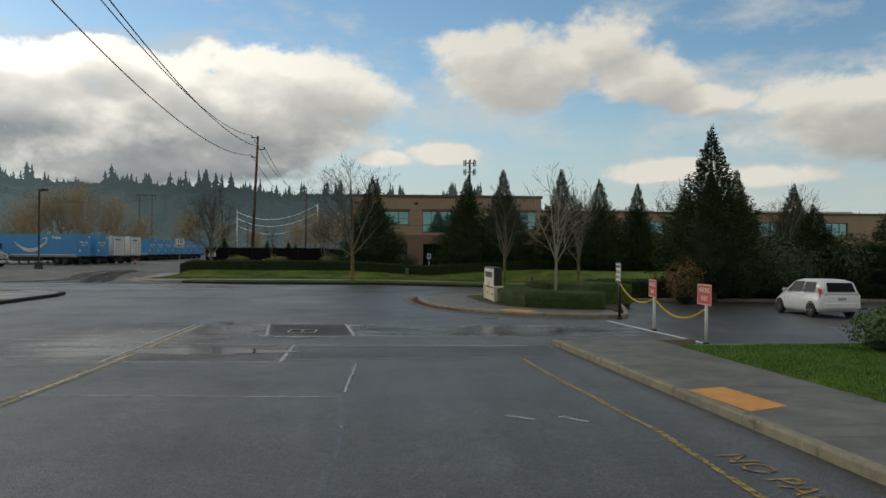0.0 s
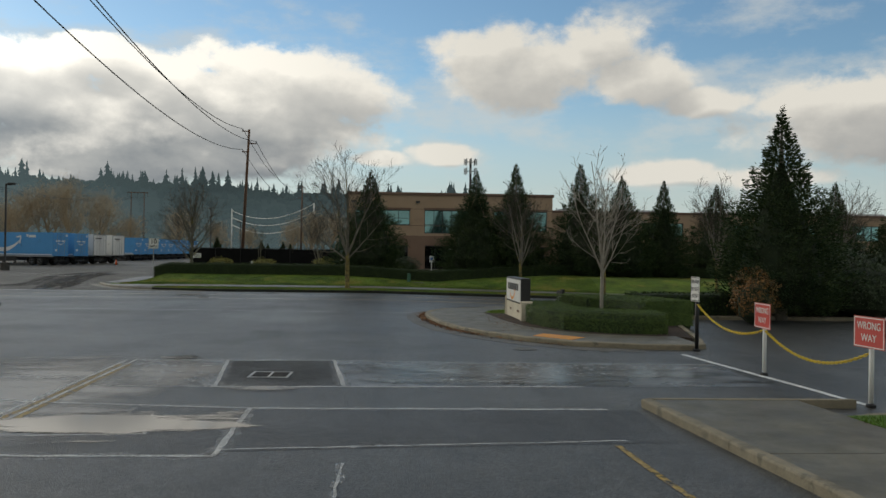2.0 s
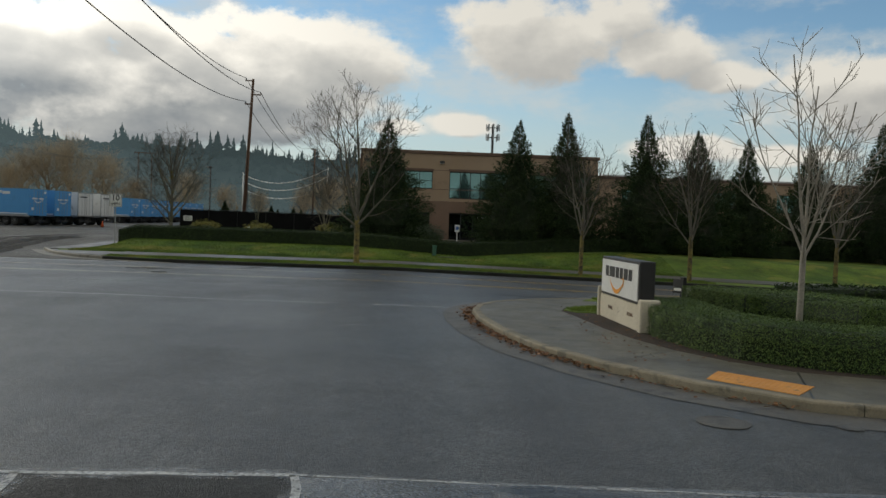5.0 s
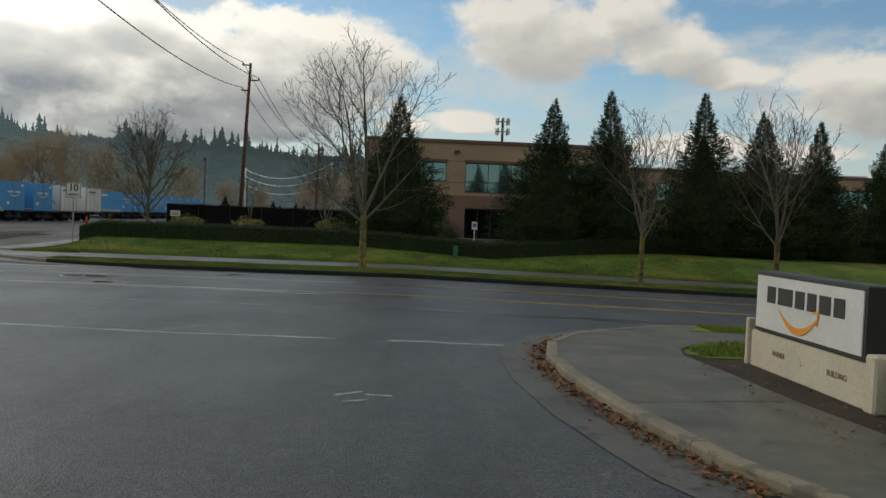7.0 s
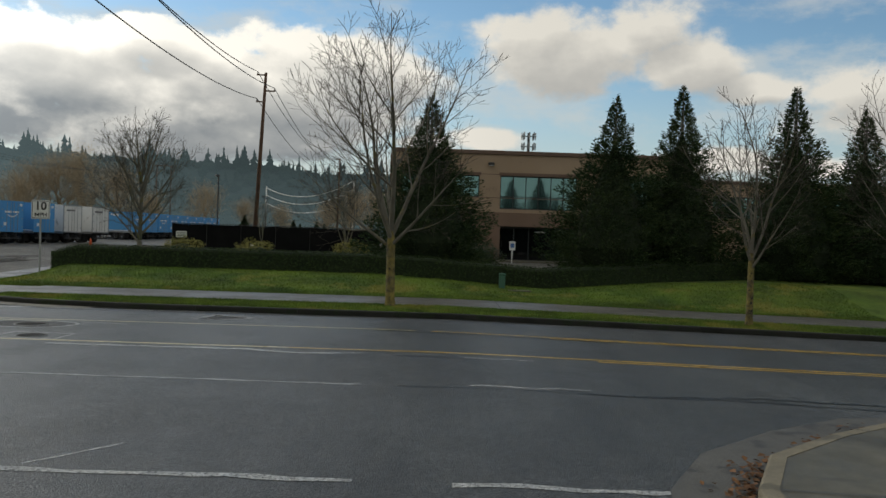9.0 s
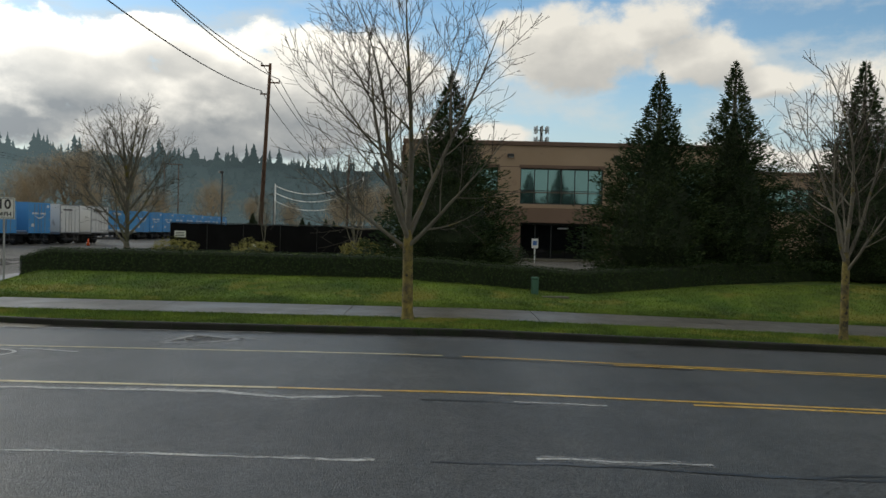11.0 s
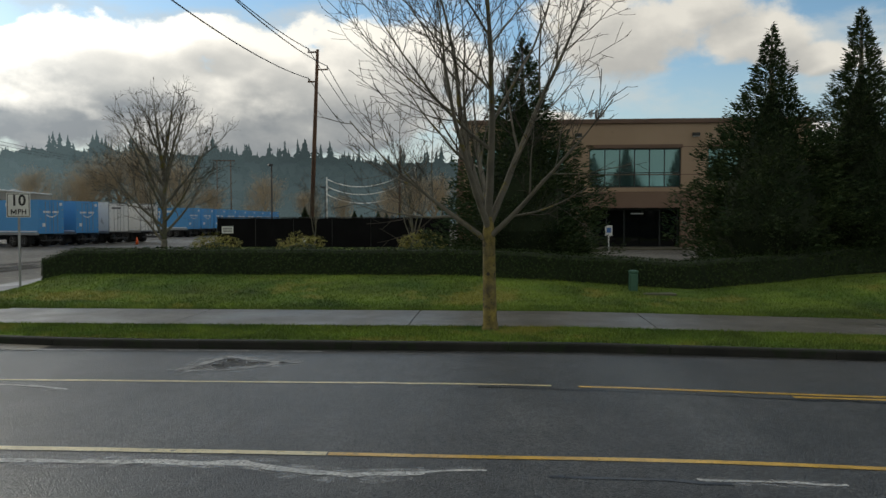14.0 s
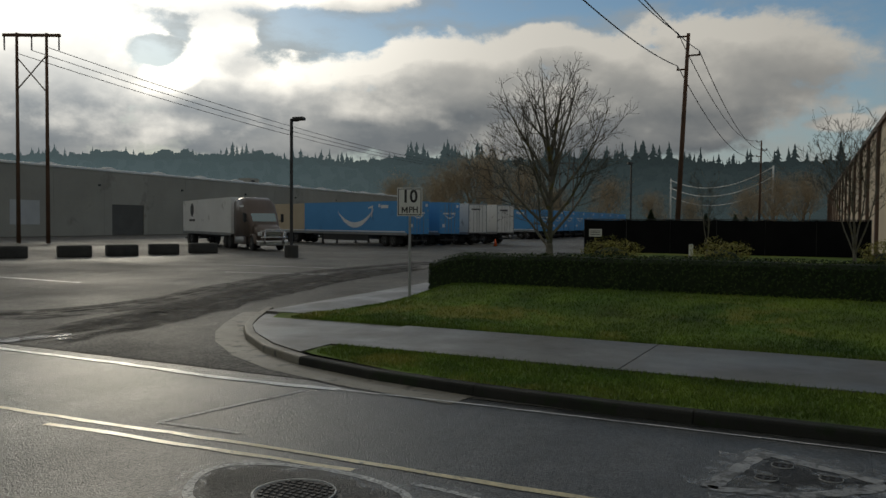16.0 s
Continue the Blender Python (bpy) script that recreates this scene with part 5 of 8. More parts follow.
# ---- trailers and lorry ----
def trailer(body_mat, at, label, group, smile_side=True, doors_mat=None, logo=True):
    """A 53-foot box trailer: the doors at x = 0, facing +x; the body runs to -x."""
    t = thing("semi_trailer", label, "trailer", group, at)
    L, W, z0, z1 = 16.15, 1.3, 1.15, 4.08
    part("body", Mesh().box(-L, -0.03, -W, W, z0, z1, 0.035), body_mat, t)
    part("bottom_rail", Mesh().box(-L, 0, -W - 0.015, -W + 0.03, z0 - 0.12, z0 + 0.10).box(-L, 0, W - 0.03, W + 0.015, z0 - 0.12, z0 + 0.10), steel, t, "dull aluminium side rail")
    part("reflector_stripe", Mesh().box(-L + 0.2, -0.2, -W - 0.020, -W - 0.003, z0 + 0.14, z0 + 0.24), logo_white, t)
    part("top_rail", Mesh().box(-L, 0, -W - 0.012, -W + 0.04, z1 - 0.09, z1 + 0.01).box(-L, 0, W - 0.04, W + 0.012, z1 - 0.09, z1 + 0.01), body_mat, t)
    part("rear_frame", Mesh().box(-0.03, 0.02, -W, -W + 0.09, z0, z1).box(-0.03, 0.02, W - 0.09, W, z0, z1).box(-0.03, 0.02, -W + 0.09, W - 0.09, z1 - 0.12, z1).box(-0.03, 0.02, -W + 0.09, W - 0.09, z0, z0 + 0.1), steel if logo is False else doors_mat or body_mat, t)
    for s in (-1, 1):
        y0, y1 = sorted((s * 0.012, s * (W - 0.1)))
        d = part("door", Mesh().box(-0.025, 0.03, y0, y1, z0 + 0.11, z1 - 0.13, 0.01), doors_mat or body_mat, t)
        for q in (0.18, 0.62):
            part("lock_rod", Mesh().tube([(0.055, s * q, z0 + 0.12), (0.055, s * q, z1 - 0.15)], 0.018, 6), steel, d)
        for z in (z0 + 0.5, z0 + 1.3, z0 + 2.1):
            part("hinge", Mesh().box(0.03, 0.055, s * (W - 0.16) - 0.05, s * (W - 0.16) + 0.05, z - 0.04, z + 0.04), steel, d)
    if logo:
        part("door_logo", Mesh().box(0.034, 0.040, -0.85, -0.1, 2.95, 3.12).box(0.034, 0.040, 0.1, 0.75, 2.95, 3.12), logo_white, t, "row of white logo bars")
        part("door_arrow", smile(1.3, 0, -0.65, 2.9), logo_white, t, at=Matrix.Translation((0.042, 0, 0)) @ Matrix.Rotation(radians(90), 4, "Z"))
        part("placard", Mesh().box(0.034, 0.040, -0.95, -0.65, 1.75, 2.05), logo_white, t)
        part("placard", Mesh().box(0.034, 0.040, 0.85, 1.12, 3.6, 3.85), logo_white, t)
    else:
        part("door_label", Mesh().box(0.034, 0.040, -0.9, 0.3, 3.45, 3.6), dark_steel, t)
    if smile_side:
        part("side_logo", smile(5.6, -W - 0.03, -10.3, 3.20), logo_white, t, "white curved arrow on the side")
        part("side_mark", Mesh().box(-4.0, -3.75, -W - 0.03, -W - 0.004, 3.55, 3.85).box(-3.65, -2.6, -W - 0.03, -W - 0.004, 3.45, 3.75), logo_white, t, "white bars of a logo")
    part("bumper", Mesh().box(-0.12, 0.0, -1.1, 1.1, 0.5, 0.62).box(-0.1, -0.02, -0.6, -0.5, 0.62, z0 - 0.1).box(-0.1, -0.02, 0.5, 0.6, 0.62, z0 - 0.1), dark_steel, t)
    part("frame", Mesh().box(-L + 0.5, -0.3, -0.55, -0.42, z0 - 0.30, z0 - 0.02).box(-L + 0.5, -0.3, 0.42, 0.55, z0 - 0.30, z0 - 0.02).box(-5.2, -1.2, -0.5, 0.5, z0 - 0.45, z0 - 0.31), dark_steel, t)
    lg = part("landing_gear", Mesh().box(-L + 2.6, -L + 2.75, -0.95, -0.8, 0.06, z0 - 0.12).box(-L + 2.6, -L + 2.75, 0.8, 0.95, 0.06, z0 - 0.12).box(-L + 2.62, -L + 2.73, -0.8, 0.8, 0.5, 0.6), dark_steel, t)
    part("foot", Mesh().box(-L + 2.5, -L + 2.85, -1.02, -0.73, 0.0, 0.06), dark_steel, lg)
    part("foot", Mesh().box(-L + 2.5, -L + 2.85, 0.73, 1.02, 0.0, 0.06), dark_steel, lg)
    part("side_skirt", Mesh().box(-L + 3.4, -5.6, -W + 0.06, -W + 0.10, 0.45, z0 - 0.13), dark_steel, t)
    for x in (-2.0, -3.25):
        for s in (-1, 1):
            wheel(t, Matrix.Translation((x, s * 1.02, 0.5)), 0.5, 0.5, steel, 8)
    for x in (-1.25, -4.0):
        part("mud_flap", Mesh().box(x, x + 0.02, -1.25, -0.7, 0.25, 0.95), rubber, t)
    return t


ANG = math.degrees(math.atan2(-0.33, 0.94))
C1 = Vector((-40.3, 115.4))
U = Vector((0.33, 0.94))


def yard_trailer(k, *args, **kw):
    c = C1 + Vector((0.6, 5.0)) * k - U * 1.3
    return trailer(args[0], pose(c.x, c.y, 0.3, 0, 0, ANG), *args[1:], **kw)


GRP = "trailers parked in a row"
first = yard_trailer(0, trailer_blue, "blue box trailer with a white arrow, doors shut", GRP)
c = C1 + Vector((0.6, 5.0)) - U * 1.3
copy_thing(first, pose(c.x, c.y, 0.3, 0, 0, ANG))
for k in range(9):
    copy_thing(first, pose(-44.4 - 0.25 * k, 156.5 + 6.0 * k, 0.3, 0, 0, ANG))
pale = yard_trailer(2, trailer_white, "plain white box trailer, doors shut", GRP, smile_side=False, logo=False)
for k in (3.1,):
    c = C1 + Vector((0.6, 5.0)) * k - U * 1.3
    copy_thing(pale, pose(c.x, c.y, 0.3, 0, 0, ANG))
# tan trailer behind the first one, its end towards the yard
cc = C1 - U * 1.3 + Vector((-0.94, 0.33)) * 17.2 + U * 0.9
trailer(trailer_tan, pose(cc.x, cc.y, 0.3, 0, 0, ANG), "faded tan box trailer", GRP, smile_side=False, logo=False)


def tractor(at):
    """A conventional sleeper lorry, its nose towards +x."""
    t = thing("lorry", "bronze sleeper lorry with chrome grille, parked", "truck", at=at)

    def ring(x, half, zb, zt, r=0.12):
        return [(x, -half, zb), (x, half, zb), (x, half, zt - r), (x, half - r, zt), (x, -half + r, zt), (x, -half, zt - r)]

    part("cab", Mesh().loft([ring(-3.2, 1.2, 1.0, 3.75), ring(-2.6, 1.2, 1.0, 3.98, 0.2), ring(-1.4, 1.2, 1.0, 4.02, 0.25), ring(-0.5, 1.19, 1.0, 3.75, 0.3), ring(-0.15, 1.17, 1.0, 3.15, 0.2), ring(0.1, 1.15, 1.0, 2.92, 0.12), ring(0.75, 1.08, 1.0, 2.05, 0.12), ring(0.9, 1.0, 1.0, 1.98, 0.15)]), cab_paint, t, "bronze painted cab with roof fairing", True)
    part("bonnet", Mesh().loft([ring(0.85, 0.98, 0.75, 2.0, 0.2), ring(1.6, 0.92, 0.75, 1.90, 0.25), ring(2.35, 0.82, 0.8, 1.72, 0.3), ring(2.55, 0.72, 0.85, 1.55, 0.3)]), cab_paint, t, "sloping bonnet", True)
    part("windscreen", Mesh().add([(0.22, -0.94, 2.78), (0.71, -0.92, 2.16), (0.71, 0.92, 2.16), (0.22, 0.94, 2.78)], [(0, 1, 2, 3)]), screen_glass, t, "pale reflecting windscreen")
    for s in (-1, 1):
        part("side_window", Mesh().add([(-0.9, s * 1.215, 2.2), (0.05, s * 1.205, 2.2), (0.0, s * 1.205, 2.75), (-0.9, s * 1.215, 2.85)], [(0, 1, 2, 3)] if s < 0 else [(3, 2, 1, 0)]), dark_glass, t)
        part("mirror", Mesh().box(0.35, 0.5, s * 1.45 - 0.1, s * 1.45 + 0.1, 2.1, 2.75, 0.03).tube([(0.3, s * 1.15, 2.2), (0.42, s * 1.45, 2.25)], 0.025, 5), black_paint, t)
        part("wing", Mesh().loft([[(0.6 + 0.75 * math.cos(a) * q + 0.55, s * y, 0.52 + 0.72 * math.sin(a) * q) for y in (0.78, 1.2) for q in ((1.0, 0.88) if y == 0.78 else (0.88, 1.0))] for a in [math.pi * k / 8 for k in range(9)]]), cab_paint, t, "", True)
        part("head_lamp", Mesh().box(2.2, 2.52, s * 0.92 - 0.14, s * 0.92 + 0.14, 1.1, 1.38, 0.05), lamp_clear, t, "clear headlamp")
        part("tank", Mesh().tube([(-2.6, s * 1.0, 0.72), (-0.6, s * 1.0, 0.72)], 0.33, 14), steel, t, "", True)
        part("side_fairing", Mesh().box(-3.1, -0.1, s * 1.2 - 0.03, s * 1.2 + 0.03, 0.42, 1.0, 0.02), cab_paint, t)
        part("exhaust", Mesh().tube([(-3.35, s * 0.95, 0.9), (-3.35, s * 0.95, 3.9)], 0.075, 8), chrome, t, "", True)
        wheel(t, Matrix.Translation((1.15, s * 1.02, 0.52)), 0.52, 0.32, chrome, 8)
        for x in (-4.3, -5.6):
            wheel(t, Matrix.Translation((x, s * 0.98, 0.52)), 0.52, 0.55, chrome, 8)
    g = part("grille", Mesh().box(2.5, 2.62, -0.62, 0.62, 0.95, 1.62, 0.04), chrome, t, "chrome grille")
    for k in range(6):
        part("slat", Mesh().box(2.621, 2.64, -0.55, 0.55, 1.0 + 0.1 * k, 1.05 + 0.1 * k), dark_steel, g)
    part("bumper", Mesh().box(2.2, 2.75, -1.15, 1.15, 0.38, 0.78, 0.08), chrome, t, "chrome bumper")
    part("bull_bar", Mesh().tube([(2.85, -1.0, 1.0), (2.9, 0, 1.0), (2.85, 1.0, 1.0)], 0.05, 8).tube([(2.85, -1.0, 1.45), (2.9, 0, 1.45), (2.85, 1.0, 1.45)], 0.05, 8).tube([(2.86, -0.7, 0.5), (2.86, -0.7, 1.5)], 0.05, 8).tube([(2.86, 0.7, 0.5), (2.86, 0.7, 1.5)], 0.05, 8), chrome, t, "chrome guard bars", True)
    part("chassis", Mesh().box(-6.4, 2.2, -0.45, -0.3, 0.6, 0.95).box(-6.4, 2.2, 0.3, 0.45, 0.6, 0.95), dark_steel, t)
    part("fifth_wheel", Mesh().box(-5.5, -4.4, -0.45, 0.45, 0.96, 1.12, 0.03), dark_steel, t)
    part("roof_marks", Mesh().box(-1.7, -0.7, -1.215, -1.205, 3.25, 3.4), logo_white, t)
    return t


dv = Vector((0.850, -0.5268))
DIRC = math.degrees(math.atan2(dv.y, dv.x))
tractor(pose(-46.2, 99.6, 0.3, 0, 0, DIRC))
tc = Vector((-46.2, 99.6)) - dv * 4.1
tow = trailer(trailer_white, pose(tc.x - dv.x * 15.9, tc.y - dv.y * 15.9, 0.3, 0, 0, DIRC + 180), "white box trailer coupled behind a bronze lorry", "", smile_side=False, logo=False)
for side in (1,):
    part("side_emblem", Mesh().turned([(0.02, 0.0), (0.62, 0.0), (0.62, 0.012), (0.02, 0.012)], 20, pose(-3.6, 1.301, 3.2, -90, 0, 0)), dark_steel, tow, "dark round emblem")
    part("side_mark", Mesh().box(-4.6, -2.6, 1.301, 1.31, 2.15, 2.35), dark_steel, tow, "dark bar of lettering")

# ---- barrier blocks, lamp posts ----
b0 = thing("barrier_block", "low dark rounded barrier block on the asphalt", "barrier", "barrier blocks in a row", pose(-48.4, 80.6, 0.27, 0, 0, 62))
part("body", Mesh().box(-0.92, 0.92, -0.42, 0.42, 0.0, 0.70, 0.10), block_mat, b0, "", True)
part("band", Mesh().box(-0.89, 0.89, -0.43, 0.43, 0.42, 0.48), dark_steel, b0)
for x, y, a in ((-46.8, 83.6, 60), (-46.3, 86.6, 63), (-45.8, 89.5, 58), (-45.4, 92.6, 61), (-49.9, 77.6, 62), (-51.0, 74.6, 60)):
    copy_thing(b0, pose(x, y, 0.27, 0, 0, a))


def lamp_post(at, height, label, group="yard lamp posts"):
    l = thing("lamp_post", label, "lamp post", group, at)
    part("footing", Mesh().turned([(0.42, 0.0), (0.42, 0.72), (0.38, 0.76)], 16), block_mat, l, "round concrete footing")
    part("pole", Mesh().box(-0.075, 0.075, -0.075, 0.075, 0.76, height, 0.01), dark_steel, l)
    part("arm", Mesh().box(0.05, 0.5, -0.04, 0.04, height - 0.18, height - 0.08), dark_steel, l)
    part("head", Mesh().box(0.15, 0.85, -0.22, 0.22, height - 0.12, height + 0.08, 0.03), dark_steel, l, "flat shoebox lamp head")
    return l


lp = lamp_post(pose(-36.4, 90.7, 0.28, 0, 0, 10), 8.4, "dark square lamp post on a concrete footing")
copy_thing(lp, pose(-26.5, 133.0, 0.3, 0, 0, 120))
copy_thing(lp, pose(-33.0, 190.0, 0.3, 0, 0, 180))


# ---- utility poles and wires ----
def utility_pole(at, height, lean=0.0):
    p = thing("utility_pole", "tall brown wooden utility pole with short arms", "utility pole", "poles of the power line", at)
    part("pole", Mesh().tube([(-lean, 0, 0), (-lean * 0.4, 0, height * 0.6), (0, 0, height)], [0.24, 0.2, 0.15], 10), pole_wood, p, "", True)
    for z, s, ln in ((height - 0.25, -1, 1.0), (height - 2.0, 1, 1.05), (height - 3.2, -1, 1.0)):
        a = part("arm", Mesh().box(min(0, s * ln), max(0, s * ln), -0.06, 0.06, z - 0.07, z + 0.07), pole_wood, p)
        part("insulator", Mesh().turned([(0.03, 0), (0.07, 0.06), (0.03, 0.12), (0.07, 0.18), (0.03, 0.26)], 8, pose(s * (ln - 0.08), 0, z + 0.07)), dark_steel, a, "", True)
    part("ground_wire", Mesh().tube([(-lean + 0.05, -0.24, 0.2), (-lean * 0.4, -0.21, height * 0.6), (0, -0.16, height - 1)], 0.012, 4), wire_mat, p)
    return p


POLES = [(-13.5, 27.0, 0.1, 18.9), (-19.85, 126.6, 0.3, 19.4), (-23.8, 226.0, 0.3, 19.3), (-21.4, 330.0, 0.3, 19.3)]
for i, (x, y, z, h) in enumerate(POLES):
    utility_pole(pose(x, y, z), h, 0.8 if i == 1 else 0.2)


def wire(a, b, sag, r=0.018, label="dark overhead power cable", material=None):
    pts = [tuple(Vector(a).lerp(Vector(b), k / 28) - Vector((0, 0, 4 * sag * (k / 28) * (1 - k / 28)))) for k in range(29)]
    return solid("power_cable", Mesh().tube(pts, r, 5), material or wire_mat, label, "cable", "overhead cables")


for (xa, ya, za, ha), (xb, yb, zb, hb) in zip(POLES, POLES[1:]):
    for dx, dz in ((-0.92, 0.1), (0.97, -1.65), (-0.92, -2.85)):
        wire((xa + dx, ya, za + ha + dz), (xb + dx, yb, zb + hb + dz), 3.0, 0.040)


def h_frame(at, height, gap, label):
    h = thing("transmission_tower", label, "utility pole", "two-pole transmission towers", at)
    for s in (-1, 1):
        part("pole", Mesh().tube([(s * gap / 2, 0, 0), (s * gap / 2, 0, height)], [0.2, 0.13], 10), pole_wood, h, "", True)
    part("crossarm", Mesh().box(-gap / 2 - 1.3, gap / 2 + 1.3, -0.1, 0.1, height - 0.35, height - 0.08), pole_wood, h)
    if gap < 3:
        part("brace", Mesh().tube([(-gap / 2, -0.2, height - 2.2), (gap / 2, -0.2, height - 5.4)], 0.06, 6).tube([(gap / 2, -0.2, height - 2.2), (-gap / 2, -0.2, height - 5.4)], 0.06, 6), pole_wood, h, "crossed wooden braces")
    for x in (-gap / 2 - 1.15, 0, gap / 2 + 1.15):
        part("insulator", Mesh().tube([(x, 0, height - 0.36), (x, 0, height - 1.6)], 0.07, 6), dark_steel, h)


h_frame(pose(-74.3, 100.6, 0.3, 0, 0, 28), 19.5, 2.75, "dark two-pole wooden transmission tower with crossed braces")
h_frame(pose(-90.0, 300.0, 0.3, 0, 0, 18), 22.0, 4.3, "distant two-pole transmission tower")
for dx in (-2.4, 0, 2.4):
    wire((-74.3 + dx, 100.6, 18.2), (-90 + dx, 300, 20.6), 5.0, 0.035)

# ---- pale net poles with cables, cell tower ----
def net_pole(at, h):
    p = thing("pale_pole", "slim pale metal pole carrying three cables", "pole", "pale poles", at)
    part("pole", Mesh().tube([(0, 0, 0), (0, 0, h)], [0.30, 0.24], 8), sign_white, p, "", True)
    return p


net_pole(pose(-66, 344, 0), 19.0)
net_pole(pose(-27.6, 294, 0), 19.2)
for z in (18.3, 15.6, 12.6):
    wire((-66, 344, z), (-27.6, 294, z + 0.6), 4.2, 0.16, "pale sagging cable between slim poles", sign_white)
tw = thing("cell_tower", "grey cell tower with antenna panels", "antenna tower", at=pose(25.1, 271.0, 0))
part("mast", Mesh().tube([(0, 0, 0), (0, 0, 33)], [0.55, 0.35], 10), dark_steel, tw, "", True)
for z in (29.0, 32.0):
    part("ring", Mesh().box(-2.2, 2.2, -0.12, 0.12, z - 0.12, z + 0.12).box(-0.12, 0.12, -2.0, 2.0, z - 0.12, z + 0.12), dark_steel, tw)
    for k in range(8):
        a = 2 * math.pi * k / 8
        part("antenna", Mesh().box(-0.22, 0.22, -0.12, 0.12, z - 1.0, z + 1.0, 0.03), steel, tw, at=pose(2.0 * math.cos(a), 2.0 * math.sin(a), 0, 0, 0, math.degrees(a) + 90))


# ---- the far hill and its woods ----
def ridge(az):
    """Height of the ridge, in degrees seen from the street, by azimuth."""
    return table(az, [(-100, 3.6), (-60, 4.0), (-48, 4.3), (-40, 4.4), (-33, 4.35), (-27, 4.55), (-20, 4.5), (-12, 4.25), (-7, 3.9), (-2, 4.0), (3, 3.7), (7, 3.4), (12, 2.9), (20, 2.3), (30, 2.0), (60, 2.6)])


def hill_point(az, f):
    """f: 0 at the foot, 1 on the ridge."""
    r = 620 + 380 * f
    h = math.tan(radians(ridge(az))) * 1000
    a = radians(az)
    n = noise.noise((az * 0.25, f * 2.0, 0.3)) * 7 * f
    return (r * math.sin(a), 40 + r * math.cos(a), 1 + h * (0.10 * f + 0.90 * f * f * (1.6 - 0.6 * f)) + n)


hill = Mesh()
azs, fs = span(-105, 65, 1.0), [-0.02, 0.0, 0.15, 0.3, 0.45, 0.6, 0.75, 0.9, 1.0, 1.1]
hill.add([hill_point(a, f) if f <= 1 else (hill_point(a, 1)[0] * 1.2, hill_point(a, 1)[1] * 1.2, hill_point(a, 1)[2] * 0.9) for f in fs for a in azs],
         [(j * len(azs) + i, j * len(azs) + i + 1, (j + 1) * len(azs) + i + 1, (j + 1) * len(azs) + i) for j in range(len(fs) - 1) for i in range(len(azs) - 1)])
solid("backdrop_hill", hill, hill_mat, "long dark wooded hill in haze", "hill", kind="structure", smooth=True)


def far_conifer(mb, x, y, z, h, r, rnd):
    """A ragged small conifer: stacked skirts with drooping uneven tips."""
    n, tiers = 8, 6
    for t in range(tiers):
        zt, zb = z + h * (1 - 0.75 * t / tiers), z + h * (1 - 0.75 * (t + 1.5) / tiers)
        rr = r * (t + 1.1) / tiers * rnd.uniform(0.7, 1.2)
        a0 = rnd.uniform(0, 6.28)
        v = [(x, y, zt)]
        for k in range(n):
            a = a0 + 6.283 * k / n
            q = rr * rnd.uniform(0.45, 1.35)
            v.append((x + q * math.cos(a), y + q * math.sin(a), zb + h * rnd.uniform(-0.05, 0.05)))
        mb.add(v, [(0, 1 + k, 1 + (k + 1) % n) for k in range(n)])


def far_broadleaf(mb, x, y, z, h, r, rnd):
    """A rounded uneven crown of a few lumps."""
    for k in range(4):
        cx, cy, cz = x + r * rnd.uniform(-0.6, 0.6), y + r * rnd.uniform(-0.6, 0.6), z + h * rnd.uniform(0.35, 0.72)
        q, n = r * rnd.uniform(0.45, 0.8), 7
        rings = []
        for lat in (-0.8, -0.2, 0.35, 0.8):
            w = q * math.sqrt(1 - lat * lat)
            rings.append([(cx + w * math.cos(6.283 * i / n) * rnd.uniform(0.75, 1.25), cy + w * math.sin(6.283 * i / n) * rnd.uniform(0.75, 1.25), cz + q * lat * rnd.uniform(0.8, 1.15)) for i in range(n)])
        mb.loft(rings)


rnd = random.Random(5)
woods, canopy = Mesh(), Mesh()
az = -100.0
while az < 60:
    az += rnd.uniform(0.10, 0.34)
    x, y, z = hill_point(az, rnd.uniform(0.94, 1.0))
    far_broadleaf(canopy, x, y, z - 3, rnd.uniform(7, 12), rnd.uniform(3.5, 7.0), rnd)
    if rnd.random() < 0.30 * (1 + math.sin(az * 1.7)):
        continue
    for q in range(rnd.choice((1, 1, 2))):
        x, y, z = hill_point(az + rnd.uniform(-0.3, 0.3), rnd.uniform(0.93, 1.0))
        tall = 0.8 + 1.5 * max(0, noise.noise((az * 0.35, 3.1, 0)) + 0.12)
        h = rnd.uniform(8, 18) * tall
        far_conifer(woods, x, y, z - 2, h, h * rnd.uniform(0.19, 0.30), rnd)
for c in ((-14.5, 9, 26), (-12.8, 6, 24), (-1.3, 6, 26), (0.6, 4, 24), (4.2, 12, 30), (5.4, 10, 27), (-7.6, 5, 25), (-24.5, 6, 25), (-29.0, 5, 26), (-19.6, 4, 27)):
    for k in range(c[1]):
        x, y, z = hill_point(c[0] + rnd.uniform(-1.0, 1.0), rnd.uniform(0.95, 1.0))
        h = c[2] * rnd.uniform(0.65, 1.25)
        far_conifer(woods, x, y, z - 2, h, h * rnd.uniform(0.18, 0.28), rnd)
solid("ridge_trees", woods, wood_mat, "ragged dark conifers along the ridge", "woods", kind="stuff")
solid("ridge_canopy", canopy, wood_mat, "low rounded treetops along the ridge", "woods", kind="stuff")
slope = Mesh()
